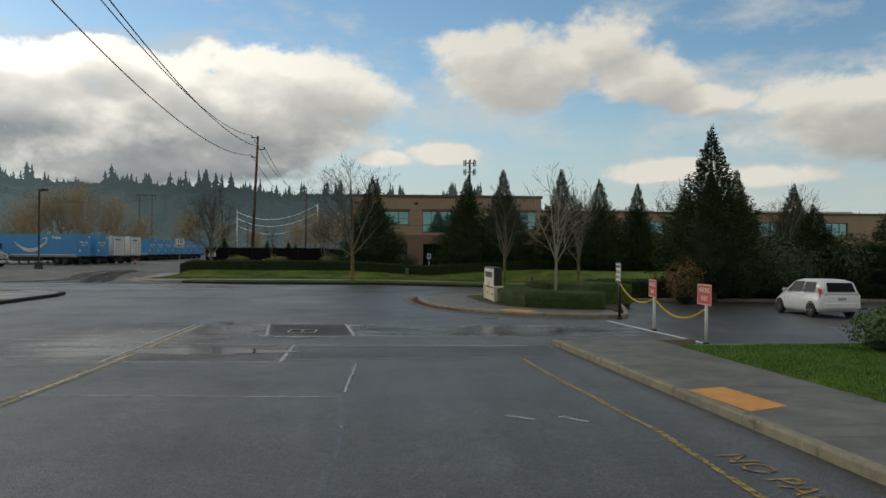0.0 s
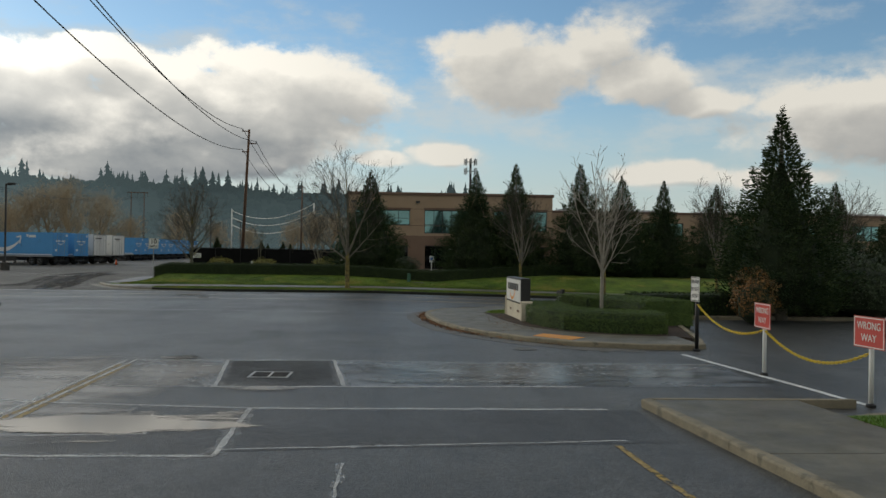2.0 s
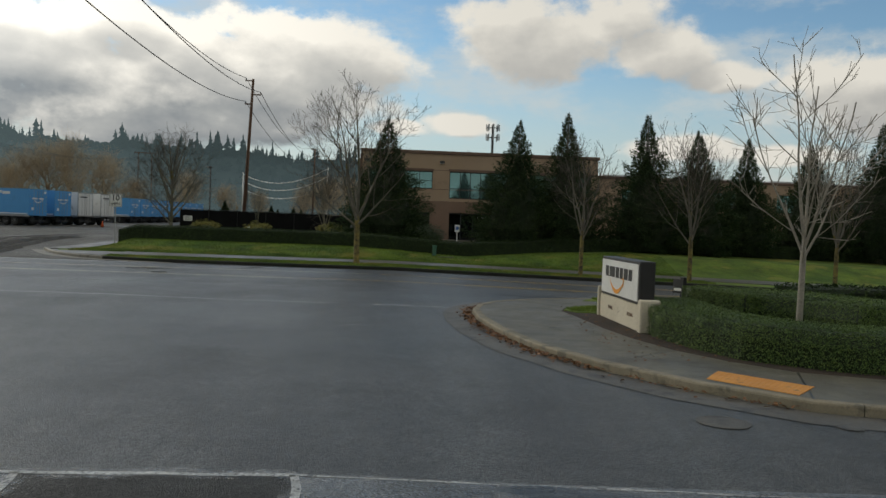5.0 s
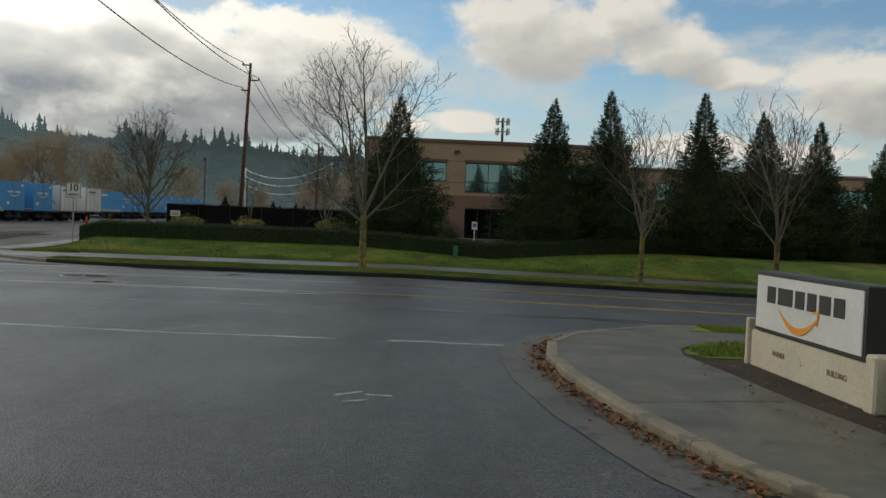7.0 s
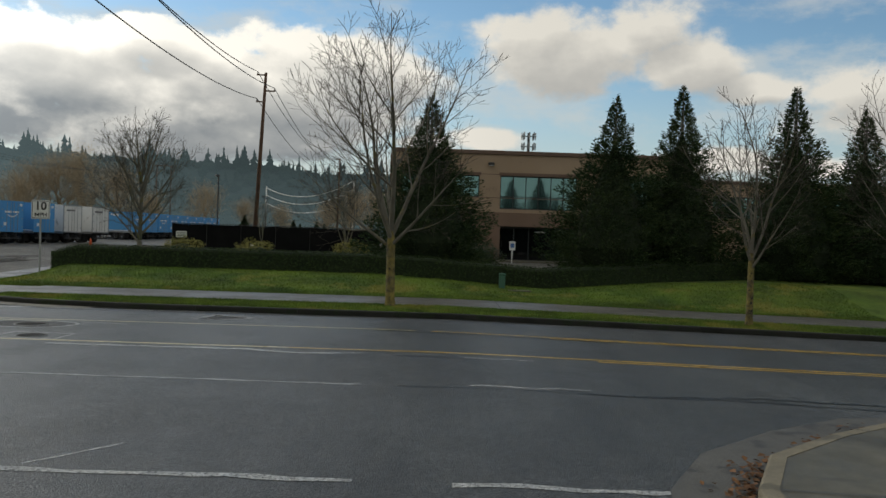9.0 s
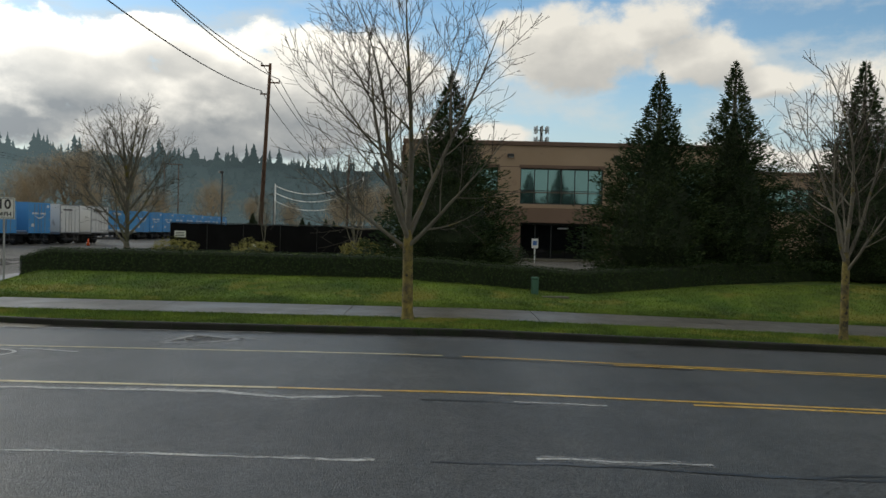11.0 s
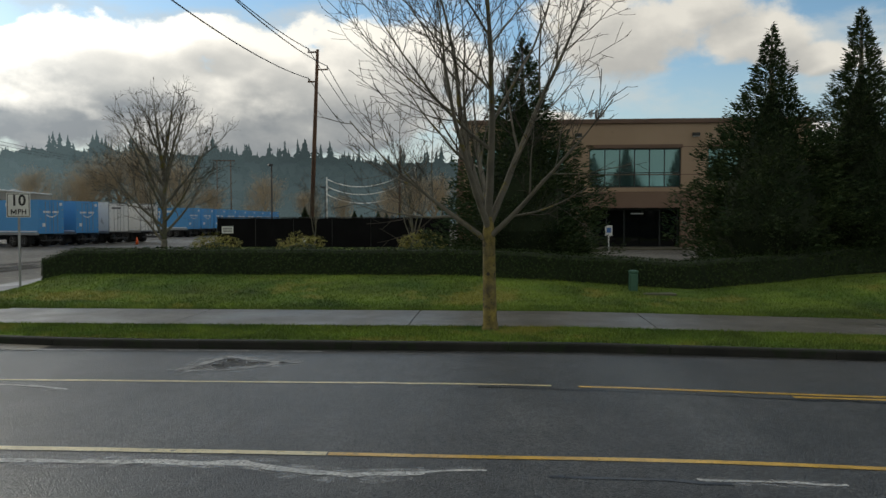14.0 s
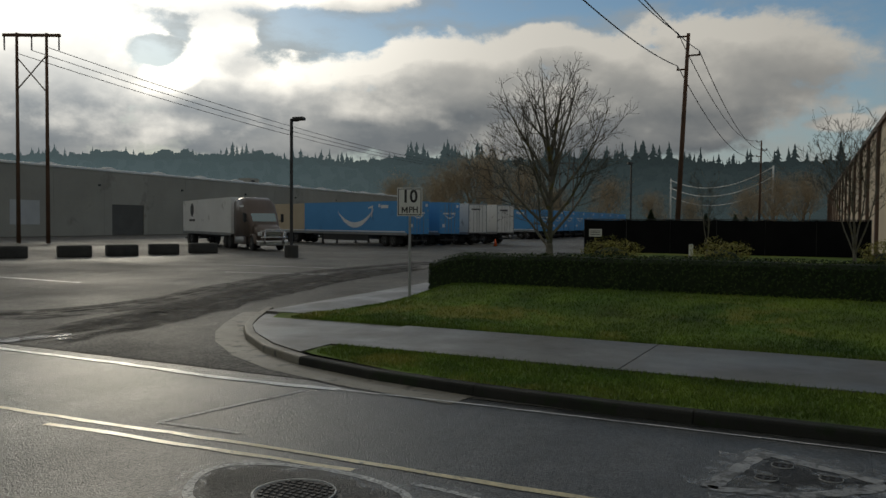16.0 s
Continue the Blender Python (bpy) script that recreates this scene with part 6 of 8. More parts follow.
for k in range(2400):
    f = rnd.uniform(0.02, 0.94)
    x, y, z = hill_point(rnd.uniform(-95, 45), f)
    if rnd.random() < 0.45:
        far_conifer(slope, x, y, z - 2, rnd.uniform(8, 20), rnd.uniform(3, 5), rnd)
    else:
        far_broadleaf(slope, x, y, z - 2, rnd.uniform(8, 14), rnd.uniform(4, 8), rnd)
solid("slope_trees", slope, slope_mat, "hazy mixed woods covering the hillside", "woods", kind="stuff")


# ---- leafless trees ----
def grow(height, fork, trunk_r, limbs, rnd, spread=0.55, upward=0.35, twig_len=0.9, dense=1.0, leader=False):
    """Trunk, main limbs and twigs of a bare tree. Returns the trunk, a list of limbs, and the twigs."""
    trunk, twigs, out = Mesh(), Mesh(), []
    lean = Vector((rnd.uniform(-0.06, 0.06), rnd.uniform(-0.06, 0.06), 0))
    pts = [Vector((0, 0, -0.15)), Vector((0, 0, 0.05)), Vector((0, 0, 0.25)) + lean * 0.2, Vector((0, 0, fork * 0.5)) + lean * 0.6, Vector((0, 0, fork)) + lean]
    trunk.tube(pts, [trunk_r * 1.9, trunk_r * 1.45, trunk_r * 1.1, trunk_r, trunk_r * 0.92], 12)

    def shoot(mb, p, d, length, r, level):
        n = max(3, int(length / (0.32 if level < 2 else 0.22)))
        path, rad = [p.copy()], [r]
        q, dd = p.copy(), d.copy()
        for i in range(n):
            wob = Vector((rnd.uniform(-1, 1), rnd.uniform(-1, 1), rnd.uniform(-0.6, 0.8))) * (0.10 if level < 2 else 0.16)
            dd = (dd + wob + Vector((0, 0, upward * 0.22))).normalized()
            q = q + dd * length / n
            path.append(q.copy())
            rad.append(max(0.006, r * (1 - 0.86 * (i + 1) / n)))
        mb.tube(path, rad, 7 if level == 0 else (5 if level == 1 else 3), cap=level < 2)
        if level >= 3:
            return
        kids = int((3.2, 2.6, 3.0)[level] * length * dense ** 0.8)
        for k in range(max(2, kids)):
            s = rnd.uniform(0.22 if level == 0 else 0.15, 1.0) ** 0.85
            i = min(n - 1, int(s * n))
            base = path[i].lerp(path[i + 1], rnd.random())
            along = (path[i + 1] - path[i]).normalized()
            side = along.orthogonal().normalized()
            side = Matrix.Rotation(rnd.uniform(0, 6.283), 3, along) @ side
            dn = (along * rnd.uniform(0.55, 1.0) + side * rnd.uniform(0.5, 0.95)).normalized()
            ln = length * (0.62, 0.55, 0.45)[level] * rnd.uniform(0.55, 1.1) * (1.15 - 0.6 * s)
            shoot(twigs if level >= 1 else mb, base, dn, max(0.25, min(ln, twig_len * 3)), max(0.006, rad[i] * 0.5), level + 1)

    top = pts[-1]
    if leader:
        # an upright leader with many ascending side limbs, longest below the middle
        mb = Mesh()
        shoot(mb, top, Vector((0, 0, 1)), (height - fork) * 0.80, trunk_r * 0.75, 1)
        out.append(mb)
        for k in range(limbs):
            s = k / limbs
            a = 2.4 * k + rnd.uniform(-0.3, 0.3)
            d = Vector((math.cos(a) * spread, math.sin(a) * spread, 0.75 + 0.5 * s)).normalized()
            mb = Mesh()
            shoot(mb, Vector((0, 0, fork * 0.9 + (height - fork) * 0.62 * s)), d, (height - fork) * (0.56 - 0.30 * s) * rnd.uniform(0.85, 1.1), trunk_r * (0.5 - 0.25 * s), 0)
            out.append(mb)
        return trunk, out, twigs
    for k in range(limbs):
        a = 6.283 * k / limbs + rnd.uniform(-0.35, 0.35)
        tilt = spread * rnd.uniform(0.55, 1.15) if k else spread * 0.25
        d = Vector((math.cos(a) * tilt, math.sin(a) * tilt, 1)).normalized()
        mb = Mesh()
        shoot(mb, top - Vector((0, 0, rnd.uniform(0, 0.35))), d, (height - fork) * rnd.uniform(0.85, 1.05), trunk_r * rnd.uniform(0.42, 0.58), 0)
        out.append(mb)
    return trunk, out, twigs


def spreading(height, fork, trunk_r, limbs, rnd, crown=2.8, wide=1.0, fine=1.0, low=0.0, first=None):
    """A bare broad crown: few unequal limbs that leave the trunk at different heights, fork again and again, and end in upturned twigs."""
    trunk, twigs, out = Mesh(), Mesh(), []
    lean = Vector((rnd.uniform(-0.05, 0.05), rnd.uniform(-0.05, 0.05), 0))
    tall = height - fork
    stem = [Vector((0, 0, -0.15)), Vector((0, 0, 0.04)), Vector((0, 0, 0.22)) + lean * 0.2, Vector((0, 0, fork * 0.55)) + lean * 0.6, Vector((0, 0, fork)) + lean, Vector((0, 0, fork * 1.2)) + lean]
    trunk.tube(stem, [trunk_r * 1.7, trunk_r * 1.3, trunk_r * 1.07, trunk_r, trunk_r * 0.95, trunk_r * 0.6], 12)

    def bough(mb, p, d, length, r, level, lift):
        n = max(3, int(length / (0.30, 0.22, 0.16, 0.14)[level]))
        path, rad, q, dd = [p.copy()], [r], p.copy(), d.copy()
        thin = (0.012, 0.008, 0.006, 0.005)[level]
        for i in range(n):
            wob = Vector((rnd.uniform(-1, 1), rnd.uniform(-1, 1), rnd.uniform(-0.7, 0.7))) * (0.075, 0.10, 0.14, 0.15)[level]
            dd = (dd + wob + Vector((0, 0, lift))).normalized()
            q = q + dd * (length / n)
            path.append(q.copy())
            rad.append(max(thin, r * (1 - (i + 1) / n) ** 0.9))
        mb.tube(path, rad, (8, 5, 3, 3)[level], cap=False)
        if level == 3:
            return
        gap = (0.42, 0.26, 0.17)[level] / fine
        s, flip, start = length * (0.22, 0.16, 0.14)[level], rnd.choice((-1, 1)), rnd.uniform(0, 3.14)
        while s < length * 0.97:
            t = s / length
            i = min(n - 1, int(t * n))
            along = (path[i + 1] - path[i]).normalized()
            side = Matrix.Rotation(start + (0 if flip > 0 else math.pi) + rnd.uniform(-0.7, 0.7), 3, along) @ along.orthogonal().normalized()
            open_ = radians(rnd.uniform(28, 52))
            d2 = (along * math.cos(open_) + side * math.sin(open_)).normalized()
            ln = min((length * 0.62, length * 0.55, 0.45)[level], (length - s) * (0.85, 0.9, 1.2)[level] + (0.5, 0.3, 0.12)[level]) * rnd.uniform(0.6, 1.1)
            bough(mb if level == 0 and rad[i] > 0.03 else twigs, path[i].lerp(path[i + 1], rnd.random()), d2, max(0.14, ln), max((0.010, 0.007, 0.005)[level], rad[i] * rnd.uniform(0.4, 0.6)), level + 1, (0.06, 0.055, 0.05)[level])
            flip = -flip
            start += rnd.uniform(0.2, 0.9)
            s += gap * rnd.uniform(0.6, 1.5)

    turn = rnd.uniform(0, 6.28) if first is None else first
    for k in range(limbs):
        s = k / max(1, limbs - 1)
        a = turn + 2.4 * k + rnd.uniform(-0.25, 0.25)
        tilt = radians((52 - 40 * s) * wide * rnd.uniform(0.88, 1.12))
        d = Vector((math.cos(a) * math.sin(tilt), math.sin(a) * math.sin(tilt), math.cos(tilt)))
        base = Vector((0, 0, fork * (0.92 + 0.26 * s) + low * tall * s)) + lean
        reach = (tall - low * tall * s) * (0.72 + 0.32 * s) * rnd.uniform(0.93, 1.04)
        reach = min(reach, crown / max(0.12, math.sin(tilt)) * 1.05)
        mb = Mesh()
        bough(mb, base, d, reach, trunk_r * (0.42 + 0.20 * s), 0, 0.035 if s < 0.7 else 0.012)
        out.append(mb)
    if low:
        trunk.tube([stem[-2], Vector((0.04, 0, fork + tall * low * 0.5)) + lean, Vector((-0.03, 0.02, fork * 1.2 + tall * low)) + lean], [trunk_r * 0.8, trunk_r * 0.62, trunk_r * 0.4], 8)
    return trunk, out, twigs


def bare_tree(at, height, fork, trunk_r, limbs, seed, label, group, mats=(None, None, None), **kw):
    rnd = random.Random(seed)
    trunk, arms, twigs = (spreading if "crown" in kw else grow)(height, fork, trunk_r, limbs, rnd, **kw)
    t = thing("bare_tree", label, "tree", group, at)
    part("trunk", trunk, mats[0] or moss_bark, t, "yellow-mossed trunk", True)
    for mb in arms:
        part("limb", mb, mats[1] or bark_mat, t, "", True)
    part("branchwork", twigs, mats[2] or twig_mat, t, kind="stuff")
    return t


STREET = "leafless street trees"
bare_tree(pose(-1.86, 63.3, lawn_z(-1.86, 63.3)), 8.4, 2.0, 0.14, 7, 21, "leafless street tree with a yellow-mossed trunk", STREET, crown=3.0, wide=1.08, fine=0.9, first=3.3)
bare_tree(pose(9.36, 62.8, lawn_z(9.36, 62.8)), 6.6, 1.9, 0.10, 6, 33, "smaller leafless street tree in the grass strip", STREET, crown=1.8, wide=0.75)
t3 = bare_tree(pose(14.9, 62.8, lawn_z(14.9, 62.8)), 7.6, 2.0, 0.11, 6, 47, "upright leafless street tree in the grass strip", STREET, crown=2.0, wide=0.7)
copy_thing(t3, pose(22.5, 63.0, lawn_z(22.5, 63), 0, 0, 130))
copy_thing(t3, pose(31.0, 63.0, lawn_z(31, 63), 0, 0, 250))
bare_tree(pose(8.3, 38.05, 0.1), 5.2, 1.9, 0.06, 6, 58, "slender pale leafless tree in the island bed", STREET, mats=(pale_bark, pale_bark, pale_bark), crown=1.1, wide=0.7, fine=0.8)
bare_tree(pose(-16.0, 80.0, lawn_z(-16, 80) - 0.1), 7.3, 1.0, 0.14, 16, 64, "rounded leafless tree behind the hedge", STREET, mats=(bark_mat, None, None), crown=3.0, wide=1.15, low=0.5)
bare_tree(pose(-5.9, 86.0, lawn_z(-5.9, 86) - 0.1), 5.6, 1.0, 0.07, 6, 71, "thin leafless tree before the black fence", STREET, mats=(bark_mat, None, None), spread=0.4, upward=0.45)
bare_tree(pose(-12.5, 93.0, lawn_z(-12.5, 93) - 0.1), 4.0, 1.2, 0.05, 4, 77, "young leafless tree before the black fence", STREET, mats=(bark_mat, None, None), spread=0.4)

FAR = "tan leafless trees beyond the yard"
ft = bare_tree(pose(-88, 236, 0), 25, 2.0, 0.30, 13, 83, "tall tan leafless tree beyond the yard", FAR, mats=(far_twig, far_twig, far_twig), spread=0.6, upward=0.25, dense=0.75, twig_len=1.6, leader=True)
for x, y, s, a in ((-95, 240, 0.95, 40), (-82, 243, 0.85, 95), (-101, 236, 0.8, 160), (-110, 246, 0.7, 200), (-62, 250, 0.66, 250), (-76, 250, 0.55, 300), (-52, 255, 0.5, 20), (-44, 262, 0.45, 75), (-22, 232, 0.62, 140), (-16, 226, 0.6, 190), (-28, 240, 0.5, 260), (-130, 262, 0.8, 10)):
    copy_thing(ft, pose(x, y, 0, 0, 0, a) @ Matrix.Diagonal((s * 1.7, s * 1.7, s, 1)))


# ---- evergreen trees ----
BELL = [(0, 0.78), (0.08, 0.98), (0.20, 1.0), (0.34, 0.88), (0.48, 0.68), (0.6, 0.48), (0.72, 0.31), (0.85, 0.17), (0.94, 0.08), (1, 0.02)]


def evergreen(height, radius, rnd, leaves=5200, size=0.26, skirt=0.04):
    """A dense conifer: a trunk and many upswept branches, each a flat fan of narrow sprays, longest at the skirt."""
    trunk, crown = Mesh(), Mesh()
    trunk.tube([(0, 0, -0.2), (0, 0, height * 0.4), (0, 0, height * 0.97)], [radius * 0.10 + 0.05, radius * 0.06 + 0.03, 0.015], 8)
    rs = np.random.RandomState(rnd.randrange(10**6))
    boughs = max(90, int(leaves / 110))
    verts = []
    for k in range(boughs):
        z = skirt + (1 - skirt) * (1 - (1 - (k + rnd.random()) / boughs) ** 0.60)
        a = 2.4 * k + rnd.uniform(-0.5, 0.5)
        reach = max(0.10, radius * table(z, BELL) * rnd.choice((rnd.uniform(0.72, 0.95), rnd.uniform(0.85, 1.2))))
        e, side, up = np.array((math.cos(a), math.sin(a), 0.0)), np.array((-math.sin(a), math.cos(a), 0.0)), np.array((0.0, 0.0, 1.0))
        rise = 0.10 + 0.55 * z + rnd.uniform(-0.12, 0.15)
        n = int(40 + 95 * min(1.0, reach / radius) * leaves / (boughs * 110.0))
        t = 0.25 + 0.78 * rs.rand(n) ** 0.7
        fan = (rs.rand(n) - 0.5) * 2
        wide = (0.07 + 0.34 * reach * (1.12 - t)) * fan
        droop = -0.10 * reach * np.abs(fan) * (1.1 - t)
        at = (e * (t * reach)[:, None] + side * wide[:, None] + up * (z * height * 0.97 + rise * reach * t * t * 0.55 + droop + rs.normal(0, 0.05 + 0.02 * radius, n))[:, None])
        along = e * (0.75 + 0.3 * rs.rand(n))[:, None] + side * (0.8 * fan + rs.normal(0, 0.25, n))[:, None] + up * (0.35 * rise + 0.15 + rs.normal(0, 0.28, n))[:, None]
        along /= np.linalg.norm(along, axis=1)[:, None]
        roll = rs.normal(0, 1, (n, 3))
        across = np.cross(along, roll)
        across /= np.linalg.norm(across, axis=1)[:, None] + 1e-6
        ln = (size * 2.3 * rs.uniform(0.6, 1.35, n))[:, None]
        wd = (size * 0.62 * rs.uniform(0.6, 1.3, n))[:, None]
        verts.append(np.stack([at - along * ln * 0.5, at + across * wd * 0.5, at + along * ln * 0.5, at - across * wd * 0.5], 1).reshape(-1, 3))
    v = np.concatenate(verts)
    crown.v = v.tolist()
    crown.f = np.arange(len(v)).reshape(-1, 4).tolist()
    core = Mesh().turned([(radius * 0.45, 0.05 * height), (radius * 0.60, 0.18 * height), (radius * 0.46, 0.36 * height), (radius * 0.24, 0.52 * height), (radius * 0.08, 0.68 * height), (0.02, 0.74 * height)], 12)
    return trunk, crown, core


def evergreen_tree(at, height, radius, seed, label, group, leaf=None, **kw):
    trunk, crown, core = evergreen(height, radius, random.Random(seed), **kw)
    t = thing("conifer", label, "tree", group, at)
    part("trunk", trunk, bark_mat, t, "", True)
    part("shaded_heart", core, core_shade, t, "solid inner body of the crown, shade put into its dark colour")
    part("crown", crown, leaf or conifer_leaf, t, kind="stuff")
    return t


ROW = "dark conifers behind the hedge"
evergreen_tree(pose(-0.85, 75.3, 0.55), 8.7, 3.1, 3, "dark pointed conifer behind the hedge", ROW, leaves=48000, size=0.075)
c2 = evergreen_tree(pose(7.6, 74.8, 0.55), 8.8, 3.2, 4, "broad dark conifer standing at the office front", ROW, leaves=48000, size=0.075)
c3 = evergreen_tree(pose(10.9, 75.6, 0.6), 9.6, 2.9, 6, "tall dark conifer at the office front", ROW, leaves=48000, size=0.075)
for x, y, h, src, a in ((16.2, 75.5, 1.02, c3, 70), (19.8, 76.0, 1.0, c2, 160), (23.6, 77.0, 0.9, c3, 200), (28.5, 78.0, 0.95, c2, 250), (33, 77, 1.05, c3, 300), (39, 78, 1.0, c2, 20)):
    copy_thing(src, pose(x, y, 0.5, 0, 0, a) @ Matrix.Diagonal((h, h, h, 1)))
evergreen_tree(pose(17.4, 43.8, 0.1), 9.0, 2.9, 9, "tall broad conifer beside the car park", ROW, leaves=48000, size=0.075)
copy_thing(c2, pose(24.5, 47.0, 0.0, 0, 0, 90) @ Matrix.Diagonal((0.9, 0.9, 0.6, 1)))
copy_thing(c3, pose(29.0, 45.5, 0.0, 0, 0, 190) @ Matrix.Diagonal((1.1, 1.1, 0.7, 1)))
small = evergreen_tree(pose(-36.0, 236.0, 0.2), 5.0, 1.4, 12, "small dark conifer far beyond the fence", "small far conifers", leaves=3600, size=0.2)
for x, y, s in ((-33.0, 228, 0.8), (-49, 240, 1.2), (-27, 214, 0.9), (-24, 205, 0.8), (-108, 224, 0.9), (-96, 226, 1.1), (-84, 228, 0.8), (-118, 230, 0.8)):
    copy_thing(small, pose(x, y, 0.2, 0, 0, x * 7) @ Matrix.Diagonal((s, s, s, 1)))


# ---- hedges and shrubs ----
def hedge(name, path, width, height, zf, leaf, label, seed, per_m=260, size=0.085, round_top=0.12):
    """A clipped hedge along a path: a shade-coloured heart under a skin of leaves."""
    rnd = random.Random(seed)
    line = []
    for (ax, ay), (bx, by) in zip(path, path[1:]):
        k = max(1, int(math.hypot(bx - ax, by - ay) / 0.5))
        line += [(ax + (bx - ax) * i / k, ay + (by - ay) * i / k) for i in range(k)]
    line.append(path[-1])
    h = thing(name, label, "hedge")
    core, skin, rings = Mesh(), Mesh(), []
    frames = []
    for i, (x, y) in enumerate(line):
        ax, ay = line[max(0, i - 1)]
        bx, by = line[min(len(line) - 1, i + 1)]
        L = math.hypot(bx - ax, by - ay)
        nx, ny = -(by - ay) / L, (bx - ax) / L
        w = width / 2 * (1 + 0.08 * noise.noise((x * 0.6, y * 0.6, seed)))
        hh = height * (1 + 0.05 * noise.noise((x * 0.5, y * 0.5, seed + 5)))
        frames.append((x, y, nx, ny, w, hh, zf(x, y)))
        prof = [(-w * 0.94, -0.15), (-w, 0.12), (-w, hh - round_top), (-w + round_top, hh - 0.02), (w - round_top, hh - 0.02), (w, hh - round_top), (w, 0.12), (w * 0.94, -0.15)]
        rings.append([(x + nx * a * 0.96, y + ny * a * 0.96, zf(x, y) + b * 0.97) for a, b in prof])
    core.loft(rings)
    part("heart", core, core_shade, h, "solid inner body of the hedge, shade put into its dark colour")
    for i in range(len(frames) - 1):
        x, y, nx0, ny0, w, hh, z = frames[i]
        X, Y, nx1, ny1, _, _, Z = frames[i + 1]
        seg = math.hypot(X - x, Y - y)
        for k in range(int(per_m * seg)):
            s = rnd.random()
            nx, ny = nx0 + (nx1 - nx0) * s, ny0 + (ny1 - ny0) * s
            px, py, pz = x + (X - x) * s, y + (Y - y) * s, z + (Z - z) * s
            face = rnd.random() * (2 * hh + 2 * w)
            if face < hh:
                a, b, nrm = -w, face, (-nx, -ny, 0.2)
            elif face < 2 * hh:
                a, b, nrm = w, face - hh, (nx, ny, 0.2)
            else:
                a, b, nrm = rnd.uniform(-w, w), hh, (0, 0, 1)
            j = rnd.uniform(-0.07, 0.05)
            if b > hh - round_top and abs(a) > w - round_top:
                b -= 0.05
            leaf_faces(skin, (px + nx * (a + math.copysign(j, a)), py + ny * (a + math.copysign(j, a)), pz + b + rnd.uniform(-0.05, 0.04)), nrm, size, rnd)
    for e, sgn in ((0, -1), (-1, 1)):
        x, y, nx, ny, w, hh, z = frames[e]
        tx, ty = ny * sgn, -nx * sgn
        for k in range(int(per_m * 1.2)):
            a, b = rnd.uniform(-w, w), rnd.uniform(0, hh)
            leaf_faces(skin, (x + nx * a + tx * 0.04, y + ny * a + ty * 0.04, z + b), (tx, ty, 0.2), size, rnd)
    part("leaves", skin, leaf, h, kind="stuff")
    return h


HEDGE = [(-16.7, 72.5), (-10, 72.4), (-3, 72.4), (1.0, 71.9), (4.0, 71.6), (7.0, 72.2), (10.0, 73.6), (14, 75.0), (20, 76.5), (40, 78)]
hedge("lawn_hedge", HEDGE, 1.1, 0.86, lambda x, y: lawn_z(x, y) - 0.02, hedge_leaf, "long dark clipped hedge at the top of the lawn", 4, per_m=800, size=0.05)
hedge("island_hedge", [(6.95, 42.0), (6.85, 39.6), (7.4, 37.6), (8.6, 36.75), (9.9, 36.7)], 1.55, 0.68, lambda x, y: 0.12, box_leaf, "clipped bright green box hedge round the island", 6, per_m=8500, size=0.022, round_top=0.22)
hedge("island_hedge", [(8.2, 42.2), (9.3, 42.6), (10.4, 41.0), (10.9, 39.0)], 2.2, 0.92, lambda x, y: 0.12, box_leaf, "rounded green box planting behind the hedge", 7, per_m=6500, size=0.024, round_top=0.35)
hedge("car_park_hedge", [(11.4, 44.8), (20, 45.6), (34, 46.0)], 1.6, 1.0, lambda x, y: 0.05, hedge_leaf, "dark hedge along the car park", 8, per_m=420, size=0.07)


def shrub(at, rx, ry, rz, leaf, label, group, seed, count=900, size=0.09, category="shrub"):
    """A rounded shrub: short stems, a shade-coloured heart, an uneven skin of leaves."""
    rnd = random.Random(seed)
    s = thing("shrub", label, category, group, at)
    stems, heart, skin = Mesh(), Mesh(), Mesh()
    for k in range(5):
        a = 6.283 * k / 5
        stems.tube([(0.05 * math.cos(a), 0.05 * math.sin(a), -0.1), (rx * 0.4 * math.cos(a), ry * 0.4 * math.sin(a), rz * 0.9)], [0.03, 0.012], 5)
    heart.turned([(0.3, 0.0), (0.7, rz * 0.3), (0.74, rz * 0.9), (0.5, rz * 1.35), (0.12, rz * 1.55)], 12)
    heart.v = [(x * rx, y * ry, z) for x, y, z in heart.v]
    for k in range(count):
        th, ph = rnd.uniform(0, 6.283), math.acos(rnd.uniform(-0.75, 1))
        n = Vector((math.sin(ph) * math.cos(th), math.sin(ph) * math.sin(th), math.cos(ph)))
        q = 1 + 0.42 * noise.noise(n * 2.2 + Vector((seed, 0, 0))) + 0.2 * noise.noise(n * 6.0 + Vector((0, seed, 0))) + rnd.uniform(-0.14, 0.08)
        leaf_faces(skin, (n.x * rx * q, n.y * ry * q, rz + n.z * rz * q * 0.98), n, size, rnd)
    part("stems", stems, bark_mat, s)
    part("heart", heart, core_shade, s)
    part("leaves", skin, leaf, s, kind="stuff")
    return s


GOLD = "golden shrubs behind the hedge"
g1 = shrub(pose(-13.4, 79.0, lawn_z(-13.4, 79) - 0.05), 1.05, 0.9, 0.62, gold_leaf, "low rounded golden shrub behind the hedge", GOLD, 2, 3000, 0.05)
copy_thing(g1, pose(-9.75, 79.0, lawn_z(-9.75, 79) - 0.05, 0, 0, 80))
copy_thing(g1, pose(-4.75, 79.0, lawn_z(-4.75, 79) - 0.02, 0, 0, 170) @ Matrix.Diagonal((0.95, 0.95, 1.05, 1)))
DARK = "dark shrubs"
d1 = shrub(pose(2.2, 90.0, 0.5), 1.4, 1.2, 0.8, shrub_leaf, "dark rounded shrub near the office entrance", DARK, 3, 4200, 0.06)
